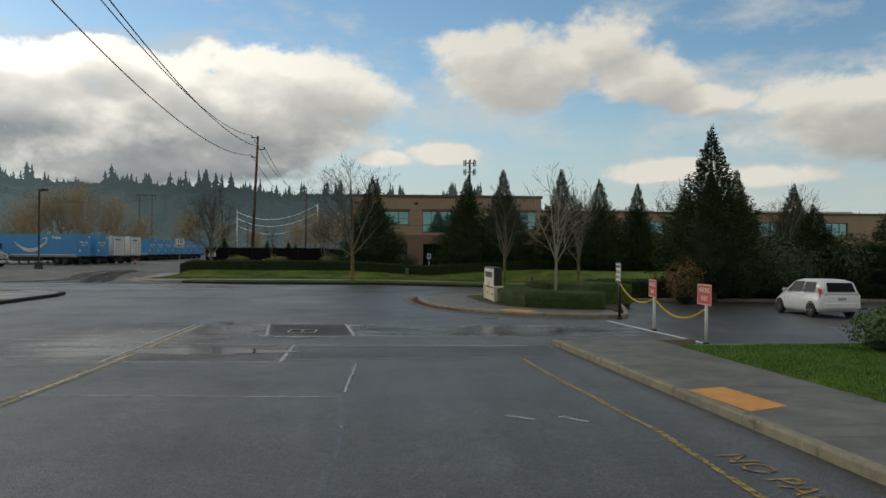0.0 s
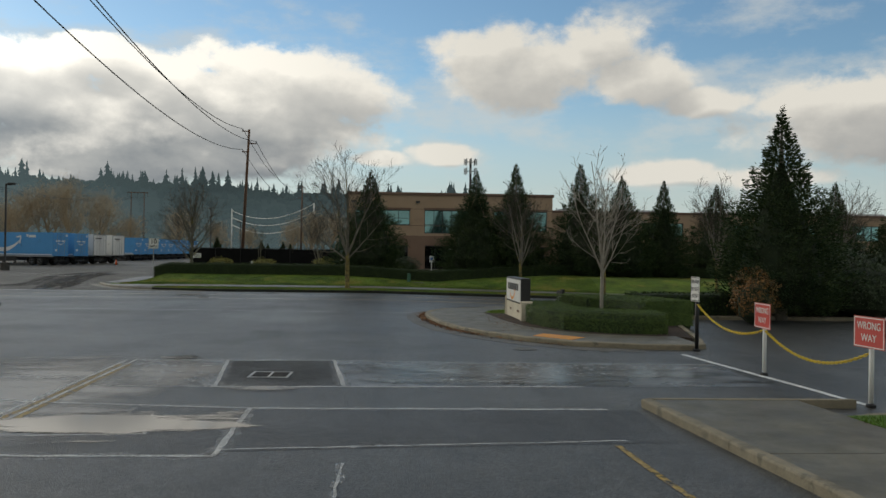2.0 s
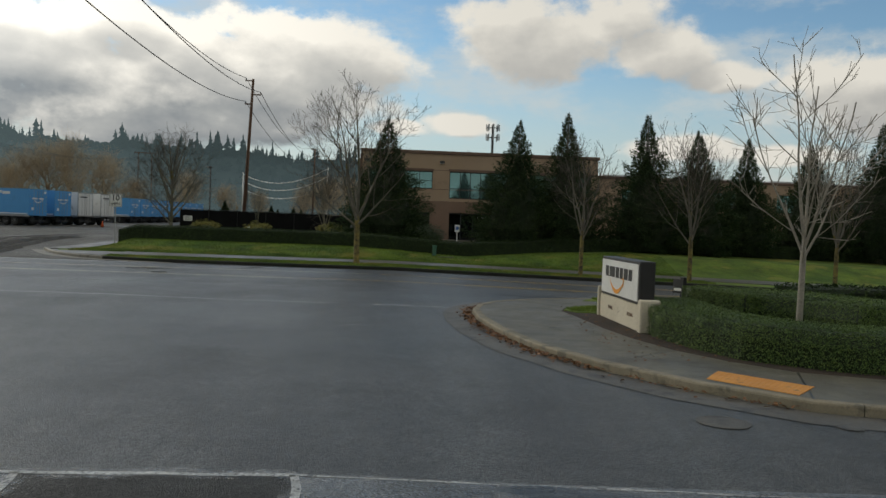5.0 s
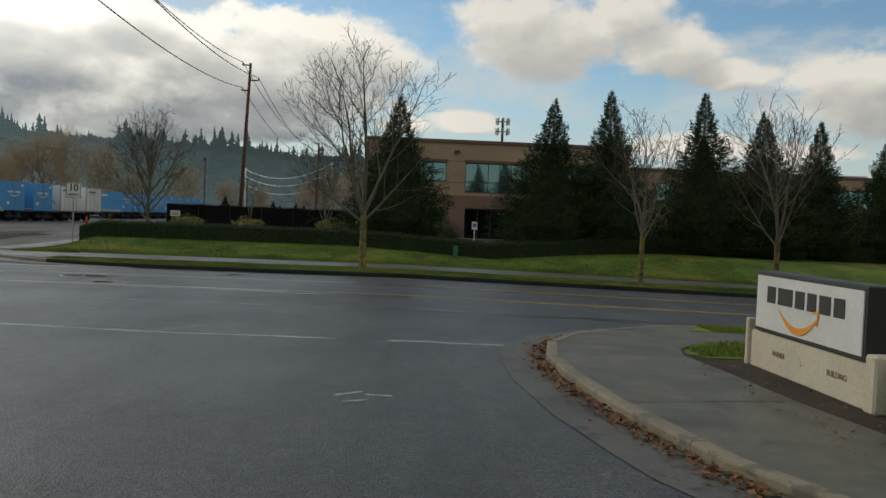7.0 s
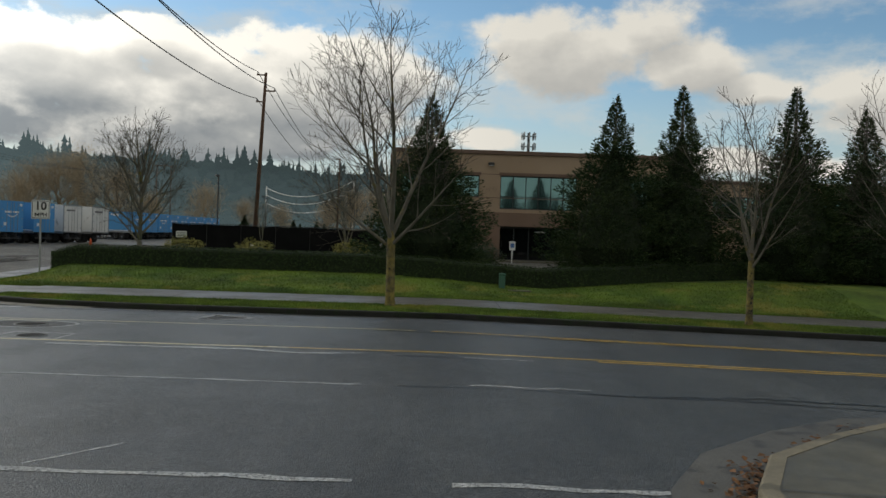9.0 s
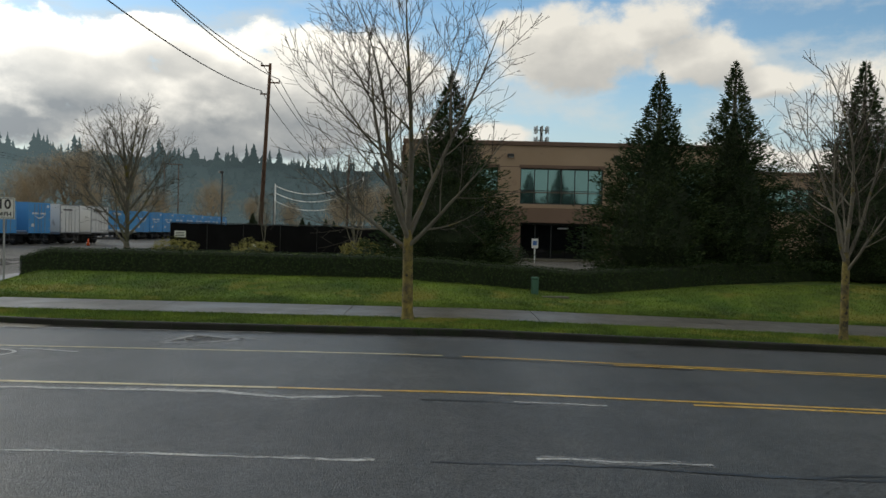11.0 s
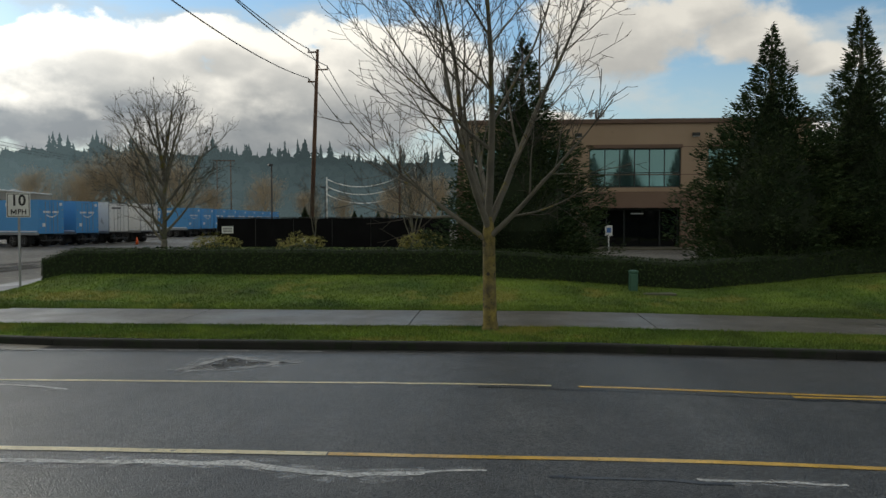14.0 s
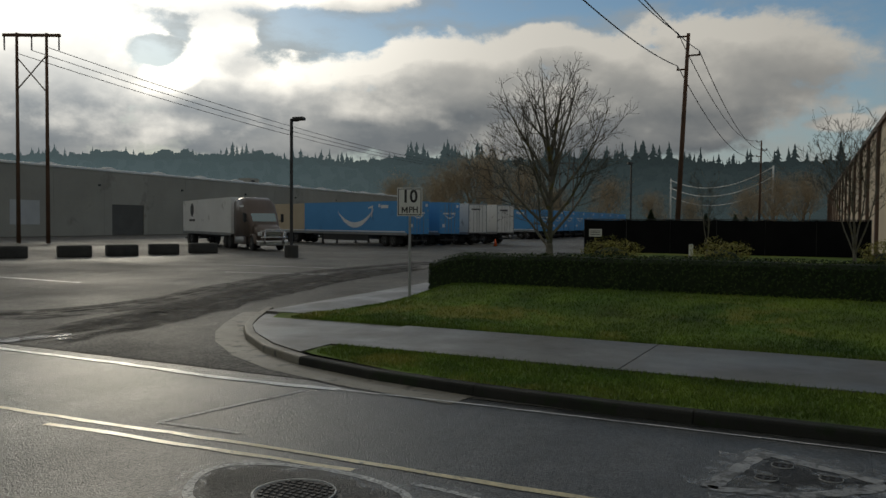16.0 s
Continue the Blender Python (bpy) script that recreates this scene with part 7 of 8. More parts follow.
for x, y, z, s in ((0.3, 82.5, 0.5, 0.8), (13.0, 80, 0.6, 0.9), (21.3, 44.4, 0.1, 1.5), (22.6, 48.2, 0.1, 1.7), (26, 46.9, 0.1, 1.8)):
    copy_thing(d1, pose(x, y, z, 0, 0, x * 37) @ Matrix.Diagonal((s, s, s * 1.15, 1)))
shrub(pose(15.2, 41.4, 0.05), 0.85, 0.8, 1.0, rust_leaf, "shrub turning orange and rust in autumn colour", DARK, 5, 3800, 0.055)
br = shrub(pose(13.1, 21.9, 0.12), 0.85, 0.8, 0.55, box_leaf, "round bright green shrub on the verge", DARK, 8, 2600, 0.06)

# ---- mulch and boulders beside the hedges ----
for x, y, s in ((14.5, 84.0, 0.75), (17.7, 84.0, 0.8), (21.3, 84.5, 0.7), (8.4, 84, 0.6), (10.6, 84.5, 0.45)):
    rk = random.Random(int(x * 10))
    m = Mesh()
    prof = [(0.55, -0.15), (0.95, 0.1), (0.9, 0.4), (0.55, 0.7), (0.1, 0.8)]
    m.turned(prof, 9)
    m.v = [(px * s * rk.uniform(0.8, 1.2), py * s * rk.uniform(0.8, 1.2), pz * s * 0.8 * rk.uniform(0.85, 1.1)) for px, py, pz in m.v]
    solid("boulder", m, rock_mat, "pale grey boulder behind the hedge", "rock", "boulders behind the hedge", pose(x, y, 0.62), smooth=True)


# ---- grass blades, leaf litter ----
def blades(name, spots, label, seed, h=0.06, material=None):
    rnd = random.Random(seed)
    mb = Mesh()
    for x, y, z in spots:
        a, t = rnd.uniform(0, 6.283), rnd.uniform(-0.04, 0.04)
        w = 0.012
        hh = h * rnd.uniform(0.5, 1.4)
        mb.v += [(x - w * math.cos(a), y - w * math.sin(a), z - 0.01), (x + w * math.cos(a), y + w * math.sin(a), z - 0.01), (x + t, y + rnd.uniform(-0.04, 0.04), z + hh)]
        n = len(mb.v)
        mb.f.append((n - 3, n - 2, n - 1))
    return solid(name, mb, material or blade_mat, label, "grass", kind="stuff")


rnd = random.Random(11)
pts = []
while len(pts) < 62000:
    x, y = rnd.uniform(-14.1, 16), rnd.uniform(61.85, 63.7)
    if x > lawn_left(y) + 0.3:
        pts.append((x, y, lawn_z(x, y)))
while len(pts) < 150000:
    y = 66.6 + 5.6 * rnd.random() ** 1.5
    x = rnd.uniform(-17.5, 16)
    if x > lawn_left(y) + 0.1:
        pts.append((x, y, lawn_z(x, y)))
blades("lawn_grass", pts, "short mown grass blades of the lawn", 12, 0.055)
pts = []
while len(pts) < 60000:
    x, y = rnd.uniform(8.3, 16), rnd.uniform(11, 23.6)
    if x > near_x(y) + 2.72 and y < 23.1 + 0.09 * (x - 8.4):
        pts.append((x, y, 0.155))
blades("verge_grass", pts, "bright short grass blades of the verge", 13, 0.05, verge_blade)
pts = [(rnd.uniform(4.9, 12.0), 48.08 + rnd.uniform(0, 1.0), 0.1) for _ in range(9000)]
solid("verge_strip", Mesh().prism([(6.3, 48.05), (60, 48.05), (60, 49.15), (7.6, 49.15), (6.6, 48.75)], 0.02, 0.15, road_z), grass_mat, "grass strip between pavement and street", "lawn", kind="structure")
wedge = []
while len(wedge) < 9000:
    x, y = rnd.uniform(5.2, 10.5), rnd.uniform(44.4, 46.3)
    if y < 45.3 + (x - 5.3) * 1.0:
        wedge.append((x, y, road_z(x, y) + 0.15))
blades("wedge_grass", wedge, "grass blades behind the pavement", 15, 0.06)
blades("strip_grass", [(x + 1.6, y, road_z(x, y) + 0.15) for x, y, _ in pts if x + 1.6 > 6.8], "grass blades of the street strip", 14, 0.05)

litter = Mesh()
rl = random.Random(17)
edge = ISLAND[3:14]
for (ax, ay), (bx, by) in zip(edge, edge[1:]):
    L = math.hypot(bx - ax, by - ay)
    for k in range(int(80 * L * (1.0 if 36 < (ay + by) / 2 < 47.2 else 0.25))):
        s, o = rl.random(), abs(rl.gauss(0, 0.16)) + 0.02
        x, y = ax + (bx - ax) * s + (by - ay) / L * o, ay + (by - ay) * s - (bx - ax) / L * o
        leaf_faces(litter, (x, y, road_z(x, y) + 0.02 + rl.uniform(0, 0.04)), (0, 0, 1.5), 0.075, rl, 1.2)
for k in range(260):
    x, y = rl.uniform(4.6, 6.6), rl.uniform(36.5, 45.5)
    leaf_faces(litter, (x, y, 0.165), (0, 0, 1.5), 0.05, rl, 1.2)
solid("leaf_litter", litter, litter_mat, "brown fallen leaves in the gutter", "leaves", kind="stuff")
gut = inset(ISLAND, -0.42)
mark("gutter", "worn dark concrete gutter round the island", "gutter", gutter_mat, gut[2:15], width=0.75, rag=0.05, lift=0.008)
mark("gutter", "pale concrete gutter at the driveway corner", "gutter", kerb_corner_mat, inset(KERB_FAR, -0.30)[:9], width=0.58, rag=0.02, lift=0.006, zf=lambda x, y: max(road_z(x, y), lot_z(x, y)))


# ---- monument sign ----
def monument():
    s = thing("monument_sign", "cream monument sign with a white lit panel and logo", "sign", at=pose(6.12, 42.15, 0.12, 0, 0, -88))
    # local x runs along the sign, -y is its face
    part("base", Mesh().box(-1.7, 1.75, -0.22, 0.12, 0.0, 0.60, 0.02), cream_mat, s, "weathered cream plaster base")
    part("end_pier", Mesh().box(-1.82, -1.71, -0.27, 0.16, 0.0, 0.78, 0.02), cream_mat, s)
    part("end_pier", Mesh().box(1.56, 1.80, -0.29, 0.18, 0.0, 0.74, 0.03), cream_mat, s)
    part("cabinet", Mesh().box(-1.55, 1.5, -0.24, 0.12, 0.61, 1.58, 0.02), sign_black, s, "black metal sign cabinet")
    part("panel", Mesh().box(-1.48, 1.43, -0.262, -0.242, 0.68, 1.51), sign_white, s, "white panel with a black wordmark and orange arrow")
    x = -1.12
    for w in (0.26, 0.44, 0.26, 0.24, 0.29, 0.26):
        part("logo_bar", Mesh().box(x, x + w, -0.272, -0.264, 1.10, 1.36, 0.003), sign_black, s)
        x += w + 0.08
    part("logo_arrow", smile(1.15, -0.274, -0.72, 1.03), orange_logo, s, "orange curved arrow")
    letters("base_letters", "RAINIER", 0.12, stucco_dark, s, pose(-0.75, -0.224, 0.32), 0.9)
    letters("base_letters", "BUILDING", 0.12, stucco_dark, s, pose(0.85, -0.224, 0.32), 0.9)
    part("base_emblem", Mesh().add([(-0.15, -0.226, 0.24), (0.0, -0.226, 0.30), (0.2, -0.226, 0.42), (0.05, -0.226, 0.33)], [(0, 1, 2, 3)]), cornice_mat, s)


monument()


# ---- entry posts with signs and chains ----
def sign_post(at, post_mat, height, panel, label, words, face, ink, group, w, h, r=0.045):
    s = thing("sign_post", label, "sign", group, at)
    part("post", Mesh().tube([(0, 0, -0.05), (0, 0, height)], r, 10), post_mat, s, "", True)
    part("base_collar", Mesh().turned([(r * 1.9, 0), (r * 1.9, 0.05), (r * 1.2, 0.07)], 12), black_paint, s)
    p = part("panel", Mesh().box(-w / 2, w / 2, -r - 0.014, -r - 0.004, height - h * 0.98, height + h * 0.02, 0.002), face, s)
    b = 0.018
    z0, z1 = height - h * 0.98 + 0.014, height + h * 0.02 - 0.014
    x1 = w / 2 - 0.014
    part("border", Mesh().box(-x1, x1, -r - 0.018, -r - 0.015, z0, z0 + b).box(-x1, x1, -r - 0.018, -r - 0.015, z1 - b, z1).box(-x1, -x1 + b, -r - 0.018, -r - 0.015, z0 + b, z1 - b).box(x1 - b, x1, -r - 0.018, -r - 0.015, z0 + b, z1 - b), ink, p)
    for text, size, dz, sx in words:
        letters("legend", text, size, ink, p, pose(0, -r - 0.018, height - h * 0.48 + dz), sx)
    return s


EG = "posts at the one-way entry"
sign_post(pose(9.72, 24.72, 0.0, 0, 0, -86), sign_white, 1.60, None, "red wrong-way sign on a white post", [("WRONG", 0.19, 0.112, 0.85), ("WAY", 0.19, -0.105, 0.95)], sign_red, sign_white, EG, 0.84, 0.56)
sign_post(pose(9.5, 28.4, 0.0, 0, 0, -92), sign_white, 1.60, None, "red wrong-way sign turned aside on a white post", [("WRONG", 0.19, 0.112, 0.85), ("WAY", 0.19, -0.105, 0.95)], sign_red, sign_white, EG, 0.84, 0.56)
sign_post(pose(9.62, 32.75, 0.0, 0, 0, -88), black_paint, 2.05, None, "white do-not-enter sign on a black post", [("ONE WAY", 0.15, 0.20, 0.70), ("DO NOT", 0.15, 0.0, 0.78), ("ENTER", 0.15, -0.19, 0.85)], sign_white, sign_black, EG, 0.58, 0.68, 0.055)


def chain(a, b, sag, label):
    """A plastic chain: separate links, every other one turned."""
    c = thing("chain", label, "chain", "yellow chains between the posts")
    A, B = Vector(a), Vector(b)
    n = 52
    pts = [A.lerp(B, k / n) - Vector((0, 0, 4 * sag * (k / n) * (1 - k / n))) for k in range(n + 1)]
    for i in range(n):
        p, q = pts[i], pts[i + 1]
        d = (q - p).normalized()
        side = d.cross(Vector((0, 0, 1))).normalized() if i % 2 else d.cross(d.cross(Vector((0, 0, 1)))).normalized()
        mid, ln, w = (p + q) / 2, (q - p).length * 0.66, 0.026
        loop = [mid - d * ln * math.cos(t) + side * w * math.sin(t) for t in [6.283 * k / 8 for k in range(9)]]
        part("link", Mesh().tube(loop, 0.011, 4, cap=False), chain_mat, c)


chain((9.72, 24.72, 0.98), (9.5, 28.4, 1.02), 0.42, "yellow plastic chain hung low between posts")
chain((9.5, 28.4, 1.02), (9.62, 32.75, 1.32), 0.36, "yellow plastic chain slung between posts")

# ---- speed sign, small posts and boxes ----
ten = thing("speed_sign", "white speed plate on a thin steel post", "sign", at=pose(-16.2, 69.9, lawn_z(-16.2, 69.9), 0, 0, 14))
part("post", Mesh().box(-0.03, 0.03, -0.02, 0.02, -0.1, 2.85), steel, ten)
part("panel", Mesh().box(-0.34, 0.34, -0.034, -0.022, 2.14, 2.88, 0.003), sign_white, ten)
part("border", Mesh().box(-0.315, 0.315, -0.038, -0.035, 2.165, 2.185).box(-0.315, 0.315, -0.038, -0.035, 2.835, 2.855).box(-0.315, -0.295, -0.038, -0.035, 2.185, 2.835).box(0.295, 0.315, -0.038, -0.035, 2.185, 2.835), sign_black, ten)
letters("legend", "10", 0.46, sign_black, ten, pose(0, -0.038, 2.64), 0.95, 0.022)
em = [(0, 0), (0.2, 0), (0.2, 0.62), (0.42, 0.2), (0.58, 0.2), (0.8, 0.62), (0.8, 0), (1, 0), (1, 1), (0.78, 1), (0.5, 0.46), (0.22, 1), (0, 1)]
n = len(em)
mb = Mesh().add([(-0.215 + 0.165 * u, y, 2.225 + 0.155 * w) for y in (-0.040, -0.036) for u, w in em], [tuple(range(n)), tuple(range(2 * n - 1, n - 1, -1))] + [(k, n + k, n + (k + 1) % n, (k + 1) % n) for k in range(n)])
part("legend", mb, sign_black, ten)
letters("legend", "PH", 0.22, sign_black, ten, pose(0.105, -0.038, 2.302), 0.95, 0.018)

ub = thing("utility_box", "small green utility pedestal on the lawn", "utility box", at=pose(2.23, 70.2, lawn_z(2.23, 70.2), 0, 0, 8))
part("body", Mesh().box(-0.11, 0.11, -0.11, 0.11, -0.05, 0.50, 0.015), green_box, ub)
part("cap", Mesh().box(-0.125, 0.125, -0.125, 0.125, 0.50, 0.60, 0.03), green_box, ub)
solid("ground_vault", Mesh().box(-0.45, 0.45, -0.25, 0.25, -0.05, 0.03, 0.01), concrete, "flat concrete vault lid in the lawn", "lid", at=pose(2.9, 69.8, lawn_z(2.9, 69.8)))
ps = thing("parking_sign", "small white and blue parking sign on a post", "sign", at=pose(5.05, 96.4, 0.6))
part("post", Mesh().box(-0.04, 0.04, -0.02, 0.02, 0, 1.5), sign_white, ps)
part("panel", Mesh().box(-0.22, 0.22, -0.034, -0.022, 0.95, 1.6, 0.003), sign_white, ps)
part("symbol", Mesh().box(-0.14, 0.14, -0.038, -0.035, 1.15, 1.45), blue_cloth, ps)
ml = thing("letter_post", "small dark post with a white plate in the bed", "post", at=pose(8.4, 44.9, 0.13, 0, 0, -60))
part("post", Mesh().box(-0.06, 0.06, -0.06, 0.06, -0.05, 1.0), black_paint, ml)
part("panel", Mesh().box(-0.3, 0.06, -0.075, -0.062, 0.55, 0.95), sign_black, ml)
part("plate", Mesh().box(-0.26, 0.0, -0.082, -0.077, 0.62, 0.70), sign_white, ml)
mp = thing("marker_post", "short white marker post behind the hedge", "post", at=pose(-13.6, 95.0, 0.5))
part("post", Mesh().box(-0.1, 0.1, -0.1, 0.1, 0, 0.9, 0.02), sign_white, mp)
nb = thing("notice_box", "grey boxes on a post at the street corner", "mailbox", at=pose(-21.4, 48.5, 0.15, 0, 0, 20))
part("post", Mesh().box(-0.06, 0.06, -0.06, 0.06, 0, 1.5), dark_steel, nb)
part("tray", Mesh().box(-0.6, 0.6, -0.25, 0.25, 1.5, 1.6, 0.02), dark_steel, nb)
for k in (-0.3, 0.3):
    part("box", Mesh().box(k - 0.22, k + 0.22, -0.2, 0.2, 1.62, 2.2, 0.04), dark_steel, nb)

# ---- black screened fence ----
def fence():
    f = thing("screen_fence", "long fence covered with black screening fabric", "fence")
    xs = span(-21.95, -5.2, 2.8)
    for i, x in enumerate(xs):
        part("post", Mesh().tube([(x, 103.25, 0.3), (x, 103.25, 2.78)], 0.045, 8), dark_steel, f)
        if i:
            a, b = xs[i - 1] + 0.02, x - 0.02
            cols = span(a, b, 0.28)
            v = [(q, 103.18 + 0.035 * math.sin(3.3 * q + r), z - 0.03 * math.sin(math.pi * (q - a) / (b - a)) * (z > 2)) for r, z in ((0, 0.35), (1, 1.1), (2, 1.9), (0.5, 2.72)) for q in cols]
            n = len(cols)
            part("screen", Mesh().add(v, [(j * n + k, j * n + k + 1, (j + 1) * n + k + 1, (j + 1) * n + k) for j in range(3) for k in range(n - 1)]), black_screen, f)
    part("rail", Mesh().tube([(-21.95, 103.26, 2.76), (-5.2, 103.26, 2.76)], 0.03, 6), dark_steel, f)
    p = part("notice", Mesh().box(-21.6, -20.75, 103.08, 103.095, 1.62, 2.12), sign_white, f, "white notice with lines of print")
    for z in (1.72, 1.84, 1.96):
        part("print_bar", Mesh().box(-21.5, -20.85, 103.07, 103.078, z, z + 0.05), dark_steel, p)
    ys2 = span(103.3, 190, 4)
    for i in range(1, len(ys2)):
        part("screen", Mesh().box(-22.02, -21.98, ys2[i - 1] + 0.02, ys2[i] - 0.02, 0.35, 2.72), black_screen, f)


fence()


# ---- drain, covers, puddle, tactile panels, lettering on the road ----
def drain():
    d = thing("drain_grate", "cast-iron drain grate set in the asphalt", "drain", at=pose(-1.36, 28.1, 0.006, 0, 0, -1))
    part("frame", Mesh().box(-0.42, 0.42, -0.38, -0.33, 0, 0.014).box(-0.42, 0.42, 0.33, 0.38, 0, 0.014).box(-0.42, -0.37, -0.33, 0.33, 0, 0.014).box(0.37, 0.42, -0.33, 0.33, 0, 0.014).box(-0.02, 0.02, -0.33, 0.33, 0, 0.014), pale_iron, d)
    # flat black plate paints the darkness of the well under the bars
    part("well", Mesh().add([(-0.37, -0.33, 0.0), (0.37, -0.33, 0.0), (0.37, 0.33, 0.0), (-0.37, 0.33, 0.0)], [(0, 1, 2, 3)]), black_paint, d)
    for s in (-1, 1):
        for k in range(9):
            y = -0.30 + 0.075 * k
            part("bar", Mesh().add([(s * 0.035, y - 0.012, 0.012), (s * 0.365, y + 0.02 - 0.012, 0.012), (s * 0.365, y + 0.02 + 0.016, 0.012), (s * 0.035, y + 0.016, 0.012), (s * 0.035, y - 0.012, 0.001), (s * 0.365, y + 0.008, 0.001), (s * 0.365, y + 0.036, 0.001), (s * 0.035, y + 0.016, 0.001)],
                                   [(0, 1, 2, 3), (0, 4, 5, 1), (2, 6, 7, 3)] if s > 0 else [(3, 2, 1, 0), (1, 5, 4, 0), (3, 7, 6, 2)]), iron, d)


drain()


def manhole(x, y, r, label):
    d = thing("manhole_cover", label, "manhole cover", at=pose(x, y, road_z(x, y) + 0.005))
    part("ring", Mesh().turned([(r * 1.08, 0.0), (r * 1.075, 0.011), (r * 1.035, 0.011), (r * 1.03, -0.004)], 32), pale_iron, d)
    part("lid", Mesh().turned([(r, -0.01), (r, 0.001)], 32), iron, d)
    lugs = Mesh()
    k = -r
    while k < r:
        w = math.sqrt(max(0, r * r * 0.85 - k * k))
        q = -w
        while q < w:
            lugs.box(q, q + 0.042, k, k + 0.034, 0.001, 0.012)
            q += 0.072
        k += 0.068
    part("tread", lugs, iron, d, kind="stuff")


manhole(-10.19, 57.36, 0.35, "round cast-iron manhole cover in the street")
manhole(-9.2, 55.4, 0.30, "round iron cover in a patched square")
for x, y, r in ((-6.4, 60.35, 0.10), (-5.95, 60.1, 0.10), (-6.5, 59.85, 0.10)):
    manhole(x, y, r, "small round valve cover in the street")
ring_pts = [(-10.25 + 1.06 * math.cos(t) * (1 + 0.08 * math.sin(3 * t)), 57.37 + 0.74 * math.sin(t) * (1 + 0.08 * math.cos(2 * t))) for t in [6.283 * k / 40 for k in range(41)]]
flat("road_patch", "dark round asphalt repair round a manhole", asphalt_patch, ring_pts[:-1], 0.003)
mark("road_seam", "pale ring round the manhole repair", "road seam", seam_mat, ring_pts, width=0.09, rag=0.3, lift=0.007, step=0.08)
tri_pts = [(-6.95, 59.3), (-6.2, 59.45), (-5.7, 59.85), (-5.45, 60.2), (-6.0, 60.45), (-6.6, 60.75), (-6.95, 59.3)]
flat("road_patch", "small three-cornered asphalt repair round valve covers", asphalt_patch, tri_pts[:-1], 0.003)
mark("road_seam", "pale edge of the three-cornered repair", "road seam", faint_white, tri_pts, [(-5.5, 60.2), (-5.1, 60.25)], width=0.16, rag=0.5, lift=0.007, step=0.08)
sq = [(-9.9, 55.0), (-8.5, 54.95), (-8.45, 55.85), (-9.8, 55.9), (-9.9, 55.0)]
mark("road_seam", "pale square seam round a cover", "road seam", seam_mat, sq, [(-9.4, 58.1), (-8.6, 58.0), (-8.0, 57.8)], width=0.07, rag=0.2, lift=0.007, step=0.2)
for k, (x, y, w, h) in enumerate(((4.85, 32.95, 0.34, 0.16), (6.45, 32.85, 0.17, 0.12), (6.95, 32.45, 0.12, 0.10))):
    solid("valve_plate", Mesh().turned([(w, 0.0), (w, 0.006), (w * 0.86, 0.006), (w * 0.84, 0.002), (w * 0.8, 0.006)], 18), gutter_mat, "small grey round cover in the asphalt", "cover", "small covers", pose(x, y, 0.006))


def wander(poly, amount, seed):
    """The outline with a finer, uneven edge."""
    out = []
    for (ax, ay), (bx, by) in zip(poly, poly[1:] + poly[:1]):
        for k in range(8):
            x, y = ax + (bx - ax) * k / 8, ay + (by - ay) * k / 8
            d = noise.noise_vector((x * 2.3, y * 2.3, seed)) + noise.noise_vector((x * 6, y * 6, seed)) * 0.5
            out.append((x + d.x * amount, y + d.y * amount * 0.6))
    return out


def film_of(label, x0, x1, y0, y1, kind_of=0, lift=0.012):
    flat("puddle", label, film_mats[kind_of], [(x0, y0), (x1, y0), (x1, y1), (x0, y1)], lift)


film_of("shallow rain puddle on the asphalt", -4.9, -0.7, 22.0, 24.5, 0, 0.013)
flat("puddle", "thin film of rain beside the drain", film_mats[1], [(-4.45, 26.72), (-2.25, 26.66), (-2.76, 30.28), (-4.85, 30.3)], 0.014)
film_of("small rain puddle before the drain", -2.1, -0.6, 26.1, 26.75, 1, 0.015)
film_of("small rain puddle beyond the seam", -4.5, -3.3, 30.4, 31.1, 0, 0.013)
flat("puddle", "long thin film of rain on the trench repair", film_mats[2], [(0.33, 26.72), (9.3, 26.95), (9.2, 30.1), (-0.12, 30.36)], 0.016)
film_of("thin film of rain beside the yellow lines", -9.0, -3.0, 20.0, 31.0, 1, 0.0045)
flat("puddle", "bright rain puddle in the yard entrance", water_mat, wander([(-21.2, 61.68), (-20.9, 62.4), (-20.6, 63.1), (-20.3, 62.95), (-20.4, 62.3), (-20.55, 61.66)], 0.07, 5), 0.014, lot_z)
flat("puddle", "small bright puddle in the yard entrance", water_mat, wander([(-20.17, 62.4), (-20.05, 62.72), (-19.8, 62.55), (-19.9, 62.35)], 0.04, 6), 0.014, lot_z)


def tactile(corners, z, label):
    """A domed paving panel with four corners, counter-clockwise."""
    p = thing("tactile_panel", label, "paving panel", "orange tactile panels")
    part("plate", Mesh().prism(corners, z - 0.02, z + 0.006), orange_mat, p)
    a, b, c, d = [Vector(q) for q in corners]
    dots = Mesh()
    for i in range(18):
        for j in range(9):
            q = a.lerp(b, (i + 0.5) / 18).lerp(d.lerp(c, (i + 0.5) / 18), (j + 0.5) / 9)
            dots.turned([(0.014, 0), (0.008, 0.006)], 6, pose(q.x, q.y, z + 0.006))
    part("domes", dots, orange_mat, p, kind="stuff")


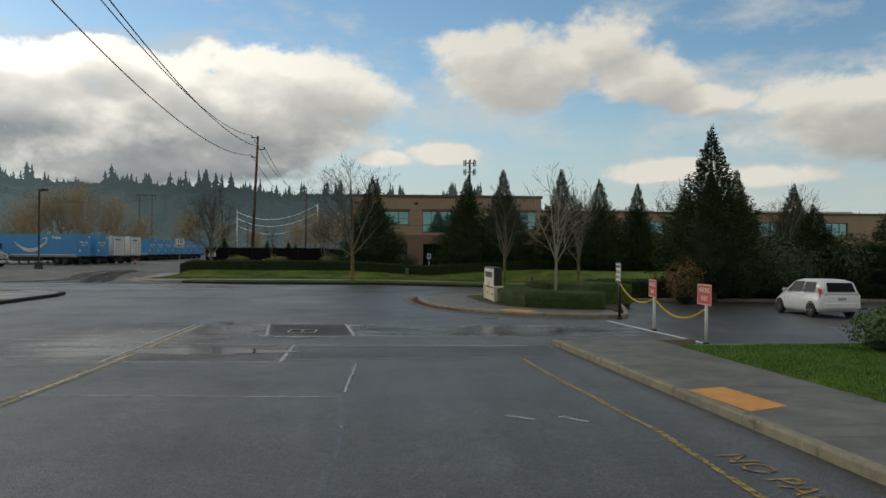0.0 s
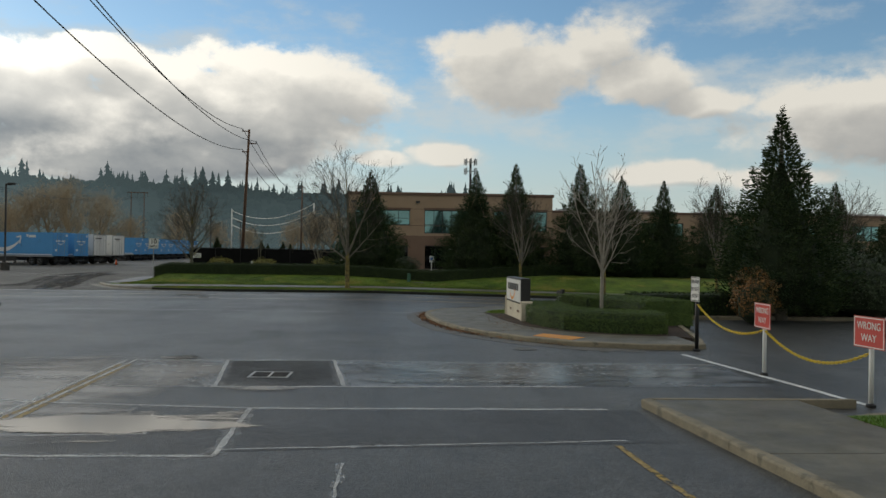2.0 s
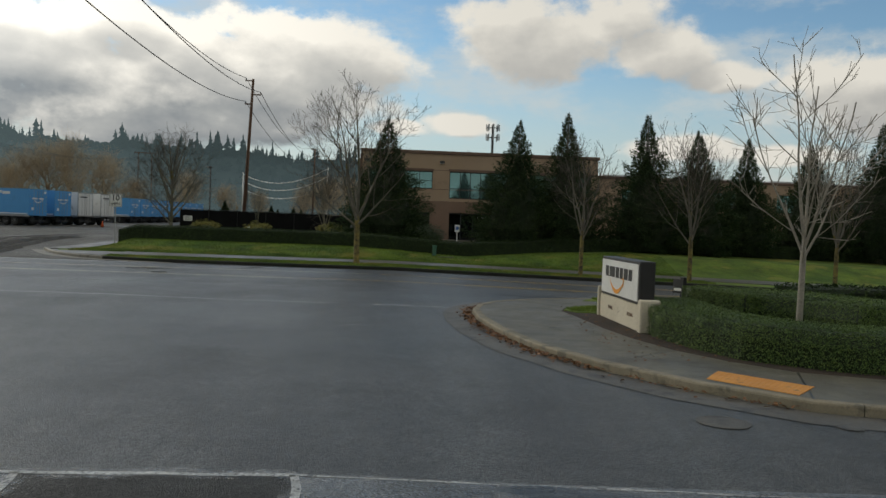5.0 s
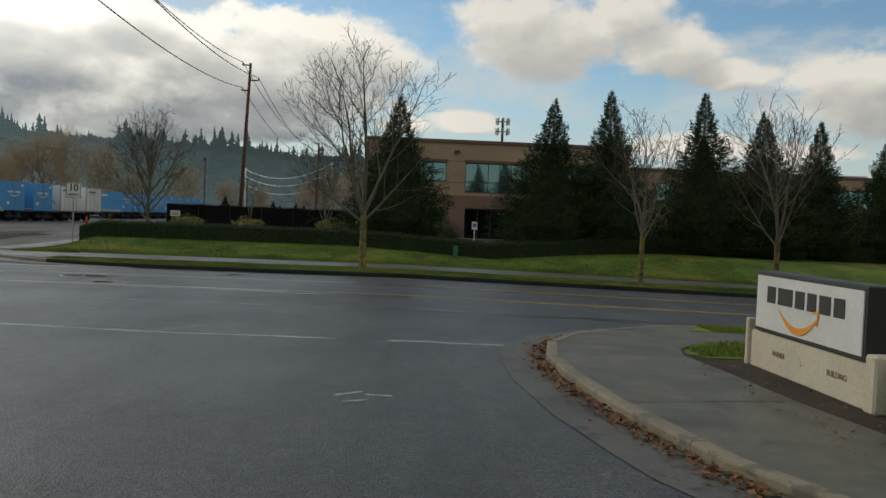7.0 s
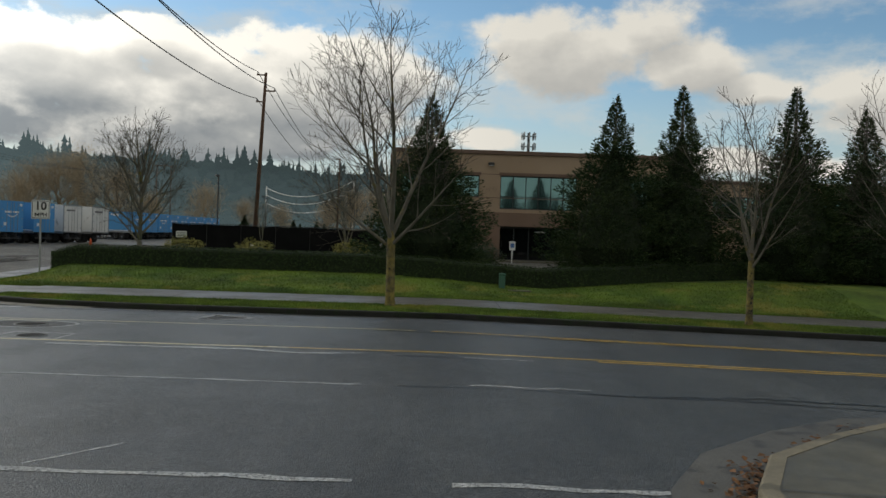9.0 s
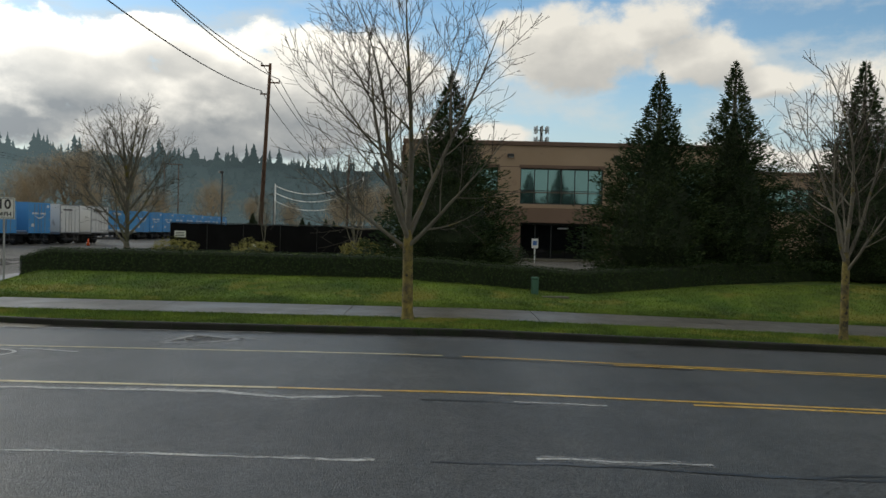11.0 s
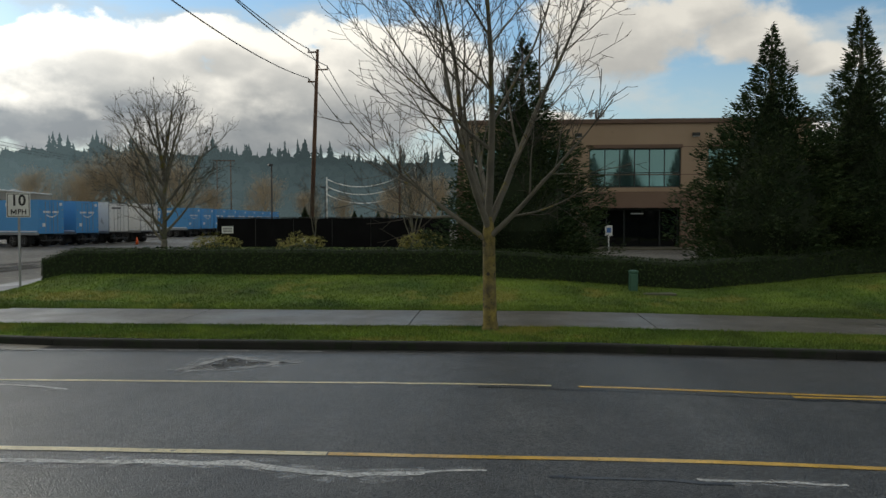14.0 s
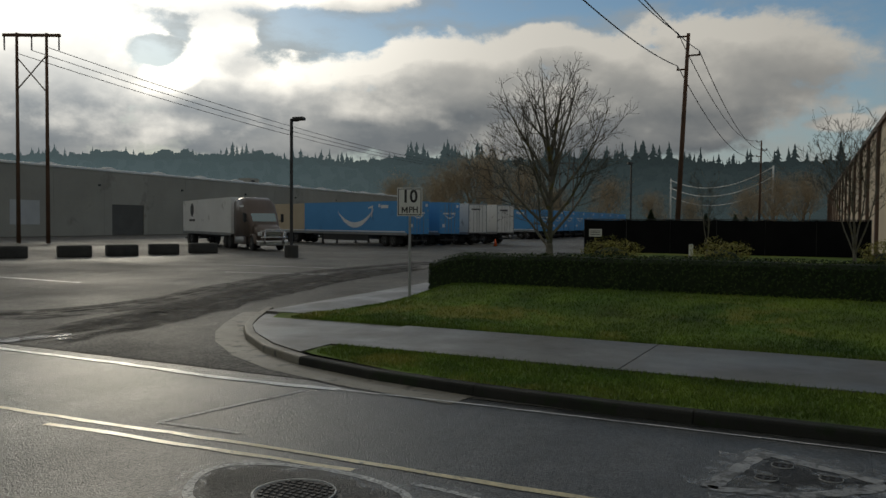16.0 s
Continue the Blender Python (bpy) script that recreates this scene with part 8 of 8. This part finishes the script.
tactile([(6.62, 15.1), (7.36, 15.5), (7.08, 17.2), (6.36, 16.9)], 0.147, "orange tactile panel set in the pavement")
tactile([(5.45, 35.15), (6.4, 34.1), (6.95, 34.75), (5.9, 35.85)], 0.146, "orange tactile panel at the island ramp")
np_ = thing("road_lettering", "worn yellow no-parking letters on the asphalt", "road marking", at=pose(0, 0, 0))
me = lettering("NO PARKING", 0.55, 0.002)
me.transform(Matrix.Rotation(radians(-90), 4, "X"))
me.materials.clear()
me.materials.append(worn_yellow)
part("letters", me, worn_yellow, np_, at=pose(5.68, 11.6, 0.008, 0, 0, -84))
mark("road_line", "white bay line in the car park", "road marking", white_paint, [(15.6, 29.5), (19.5, 28.5)], width=0.14, rag=0.2, lift=0.006)
mark("road_line", "white bay lines in the trailer yard", "road marking", white_paint, [(-30, 78), (-24.5, 79)], [(-33, 82), (-27, 82.6)], [(-40, 72), (-31, 71.5)], width=0.14, rag=0.4, lift=0.012, zf=lot_z)
cn = thing("traffic_cone", "orange traffic cone beside the trailers", "traffic cone", at=pose(-36.2, 121.0, 0.3))
part("cone", Mesh().turned([(0.17, 0.03), (0.04, 0.7)], 12), cone_orange, cn, "", True)
part("foot", Mesh().box(-0.2, 0.2, -0.2, 0.2, 0, 0.03), rubber, cn)


# ---- parked hatchback ----
def hatchback(at):
    """A small five-door car; nose towards +x."""
    c = thing("hatchback", "white five-door hatchback parked with its tail this way", "car", at=at)

    def ring(x, hw, zb, zt, r):
        return [(x, -hw * 0.9, zb), (x, hw * 0.9, zb), (x, hw, zb + 0.16), (x, hw, zt - r), (x, hw - r, zt), (x, -hw + r, zt), (x, -hw, zt - r), (x, -hw, zb + 0.16)]

    part("body", Mesh().loft([ring(-1.98, 0.70, 0.42, 0.80, 0.06), ring(-1.9, 0.80, 0.28, 0.98, 0.08), ring(-1.5, 0.845, 0.22, 1.02, 0.08), ring(0.0, 0.85, 0.20, 1.0, 0.08), ring(0.9, 0.84, 0.20, 0.95, 0.10), ring(1.45, 0.80, 0.22, 0.80, 0.14), ring(1.85, 0.70, 0.28, 0.64, 0.14), ring(1.98, 0.55, 0.34, 0.54, 0.08)]), car_white, c, "white painted body", True)

    def roof(x, hw0, hw1, z0, z1):
        return [(x, -hw0, z0), (x, hw0, z0), (x, hw1, z1 - 0.05), (x, hw1 - 0.08, z1), (x, -hw1 + 0.08, z1), (x, -hw1, z1 - 0.05)]

    part("cabin", Mesh().loft([roof(-1.93, 0.76, 0.70, 0.95, 1.02), roof(-1.72, 0.79, 0.62, 0.97, 1.44), roof(-1.2, 0.81, 0.62, 0.97, 1.51), roof(-0.2, 0.82, 0.63, 0.97, 1.52), roof(0.45, 0.81, 0.60, 0.95, 1.42), roof(1.25, 0.76, 0.66, 0.88, 0.97)]), car_white, c, "", True)
    for s in (-1, 1):
        for xa, xb, ta, tb in ((-1.35, -0.55, -1.28, -0.55), (-0.48, 0.62, -0.48, 0.25)):
            y0, y1 = 0.815, 0.66
            part("side_window", Mesh().add([(xa, s * y0, 1.02), (xb, s * y0, 1.0), (tb, s * y1, 1.40), (ta, s * y1, 1.42)], [(0, 1, 2, 3)] if s < 0 else [(3, 2, 1, 0)]), car_glass, c)
        part("tail_lamp", Mesh().add([(-1.955, s * 0.62, 0.88), (-1.83, s * 0.84, 0.84), (-1.66, s * 0.80, 1.16), (-1.87, s * 0.66, 1.12)], [(0, 1, 2, 3), (3, 2, 1, 0)]), lamp_red, c, "red tail lamp")
        part("mirror", Mesh().box(0.55, 0.68, s * 0.95 - 0.09, s * 0.95 + 0.09, 0.98, 1.10, 0.03), car_white, c)
        part("handle", Mesh().box(-0.65, -0.5, s * 0.856 - 0.01, s * 0.856 + 0.01, 0.84, 0.87), car_white, c)
        part("arch", Mesh().tube([(-1.2 + 0.33 * math.cos(t), s * 0.835, 0.3 + 0.33 * math.sin(t)) for t in [math.pi * k / 10 for k in range(11)]], 0.03, 5).tube([(1.25 + 0.33 * math.cos(t), s * 0.815, 0.3 + 0.33 * math.sin(t)) for t in [math.pi * k / 10 for k in range(11)]], 0.03, 5), rubber, c)
        for x in (-1.2, 1.25):
            wheel(c, Matrix.Translation((x, s * 0.77, 0.30)), 0.30, 0.19, chrome, 6)
    part("rear_window", Mesh().add([(-1.955, -0.58, 1.05), (-1.955, 0.58, 1.05), (-1.755, 0.52, 1.40), (-1.755, -0.52, 1.40)], [(3, 2, 1, 0)]), car_glass, c, "dark rear window")
    part("bumper", Mesh().box(-2.03, -1.9, -0.74, 0.74, 0.38, 0.62, 0.05), car_white, c)
    part("plate", Mesh().box(-2.0, -1.985, -0.17, 0.17, 0.72, 0.82), steel, c)


hatchback(pose(18.2, 35.1, 0.0, 0, 0, 92) @ Matrix.Diagonal((0.97, 0.97, 0.96, 1)))
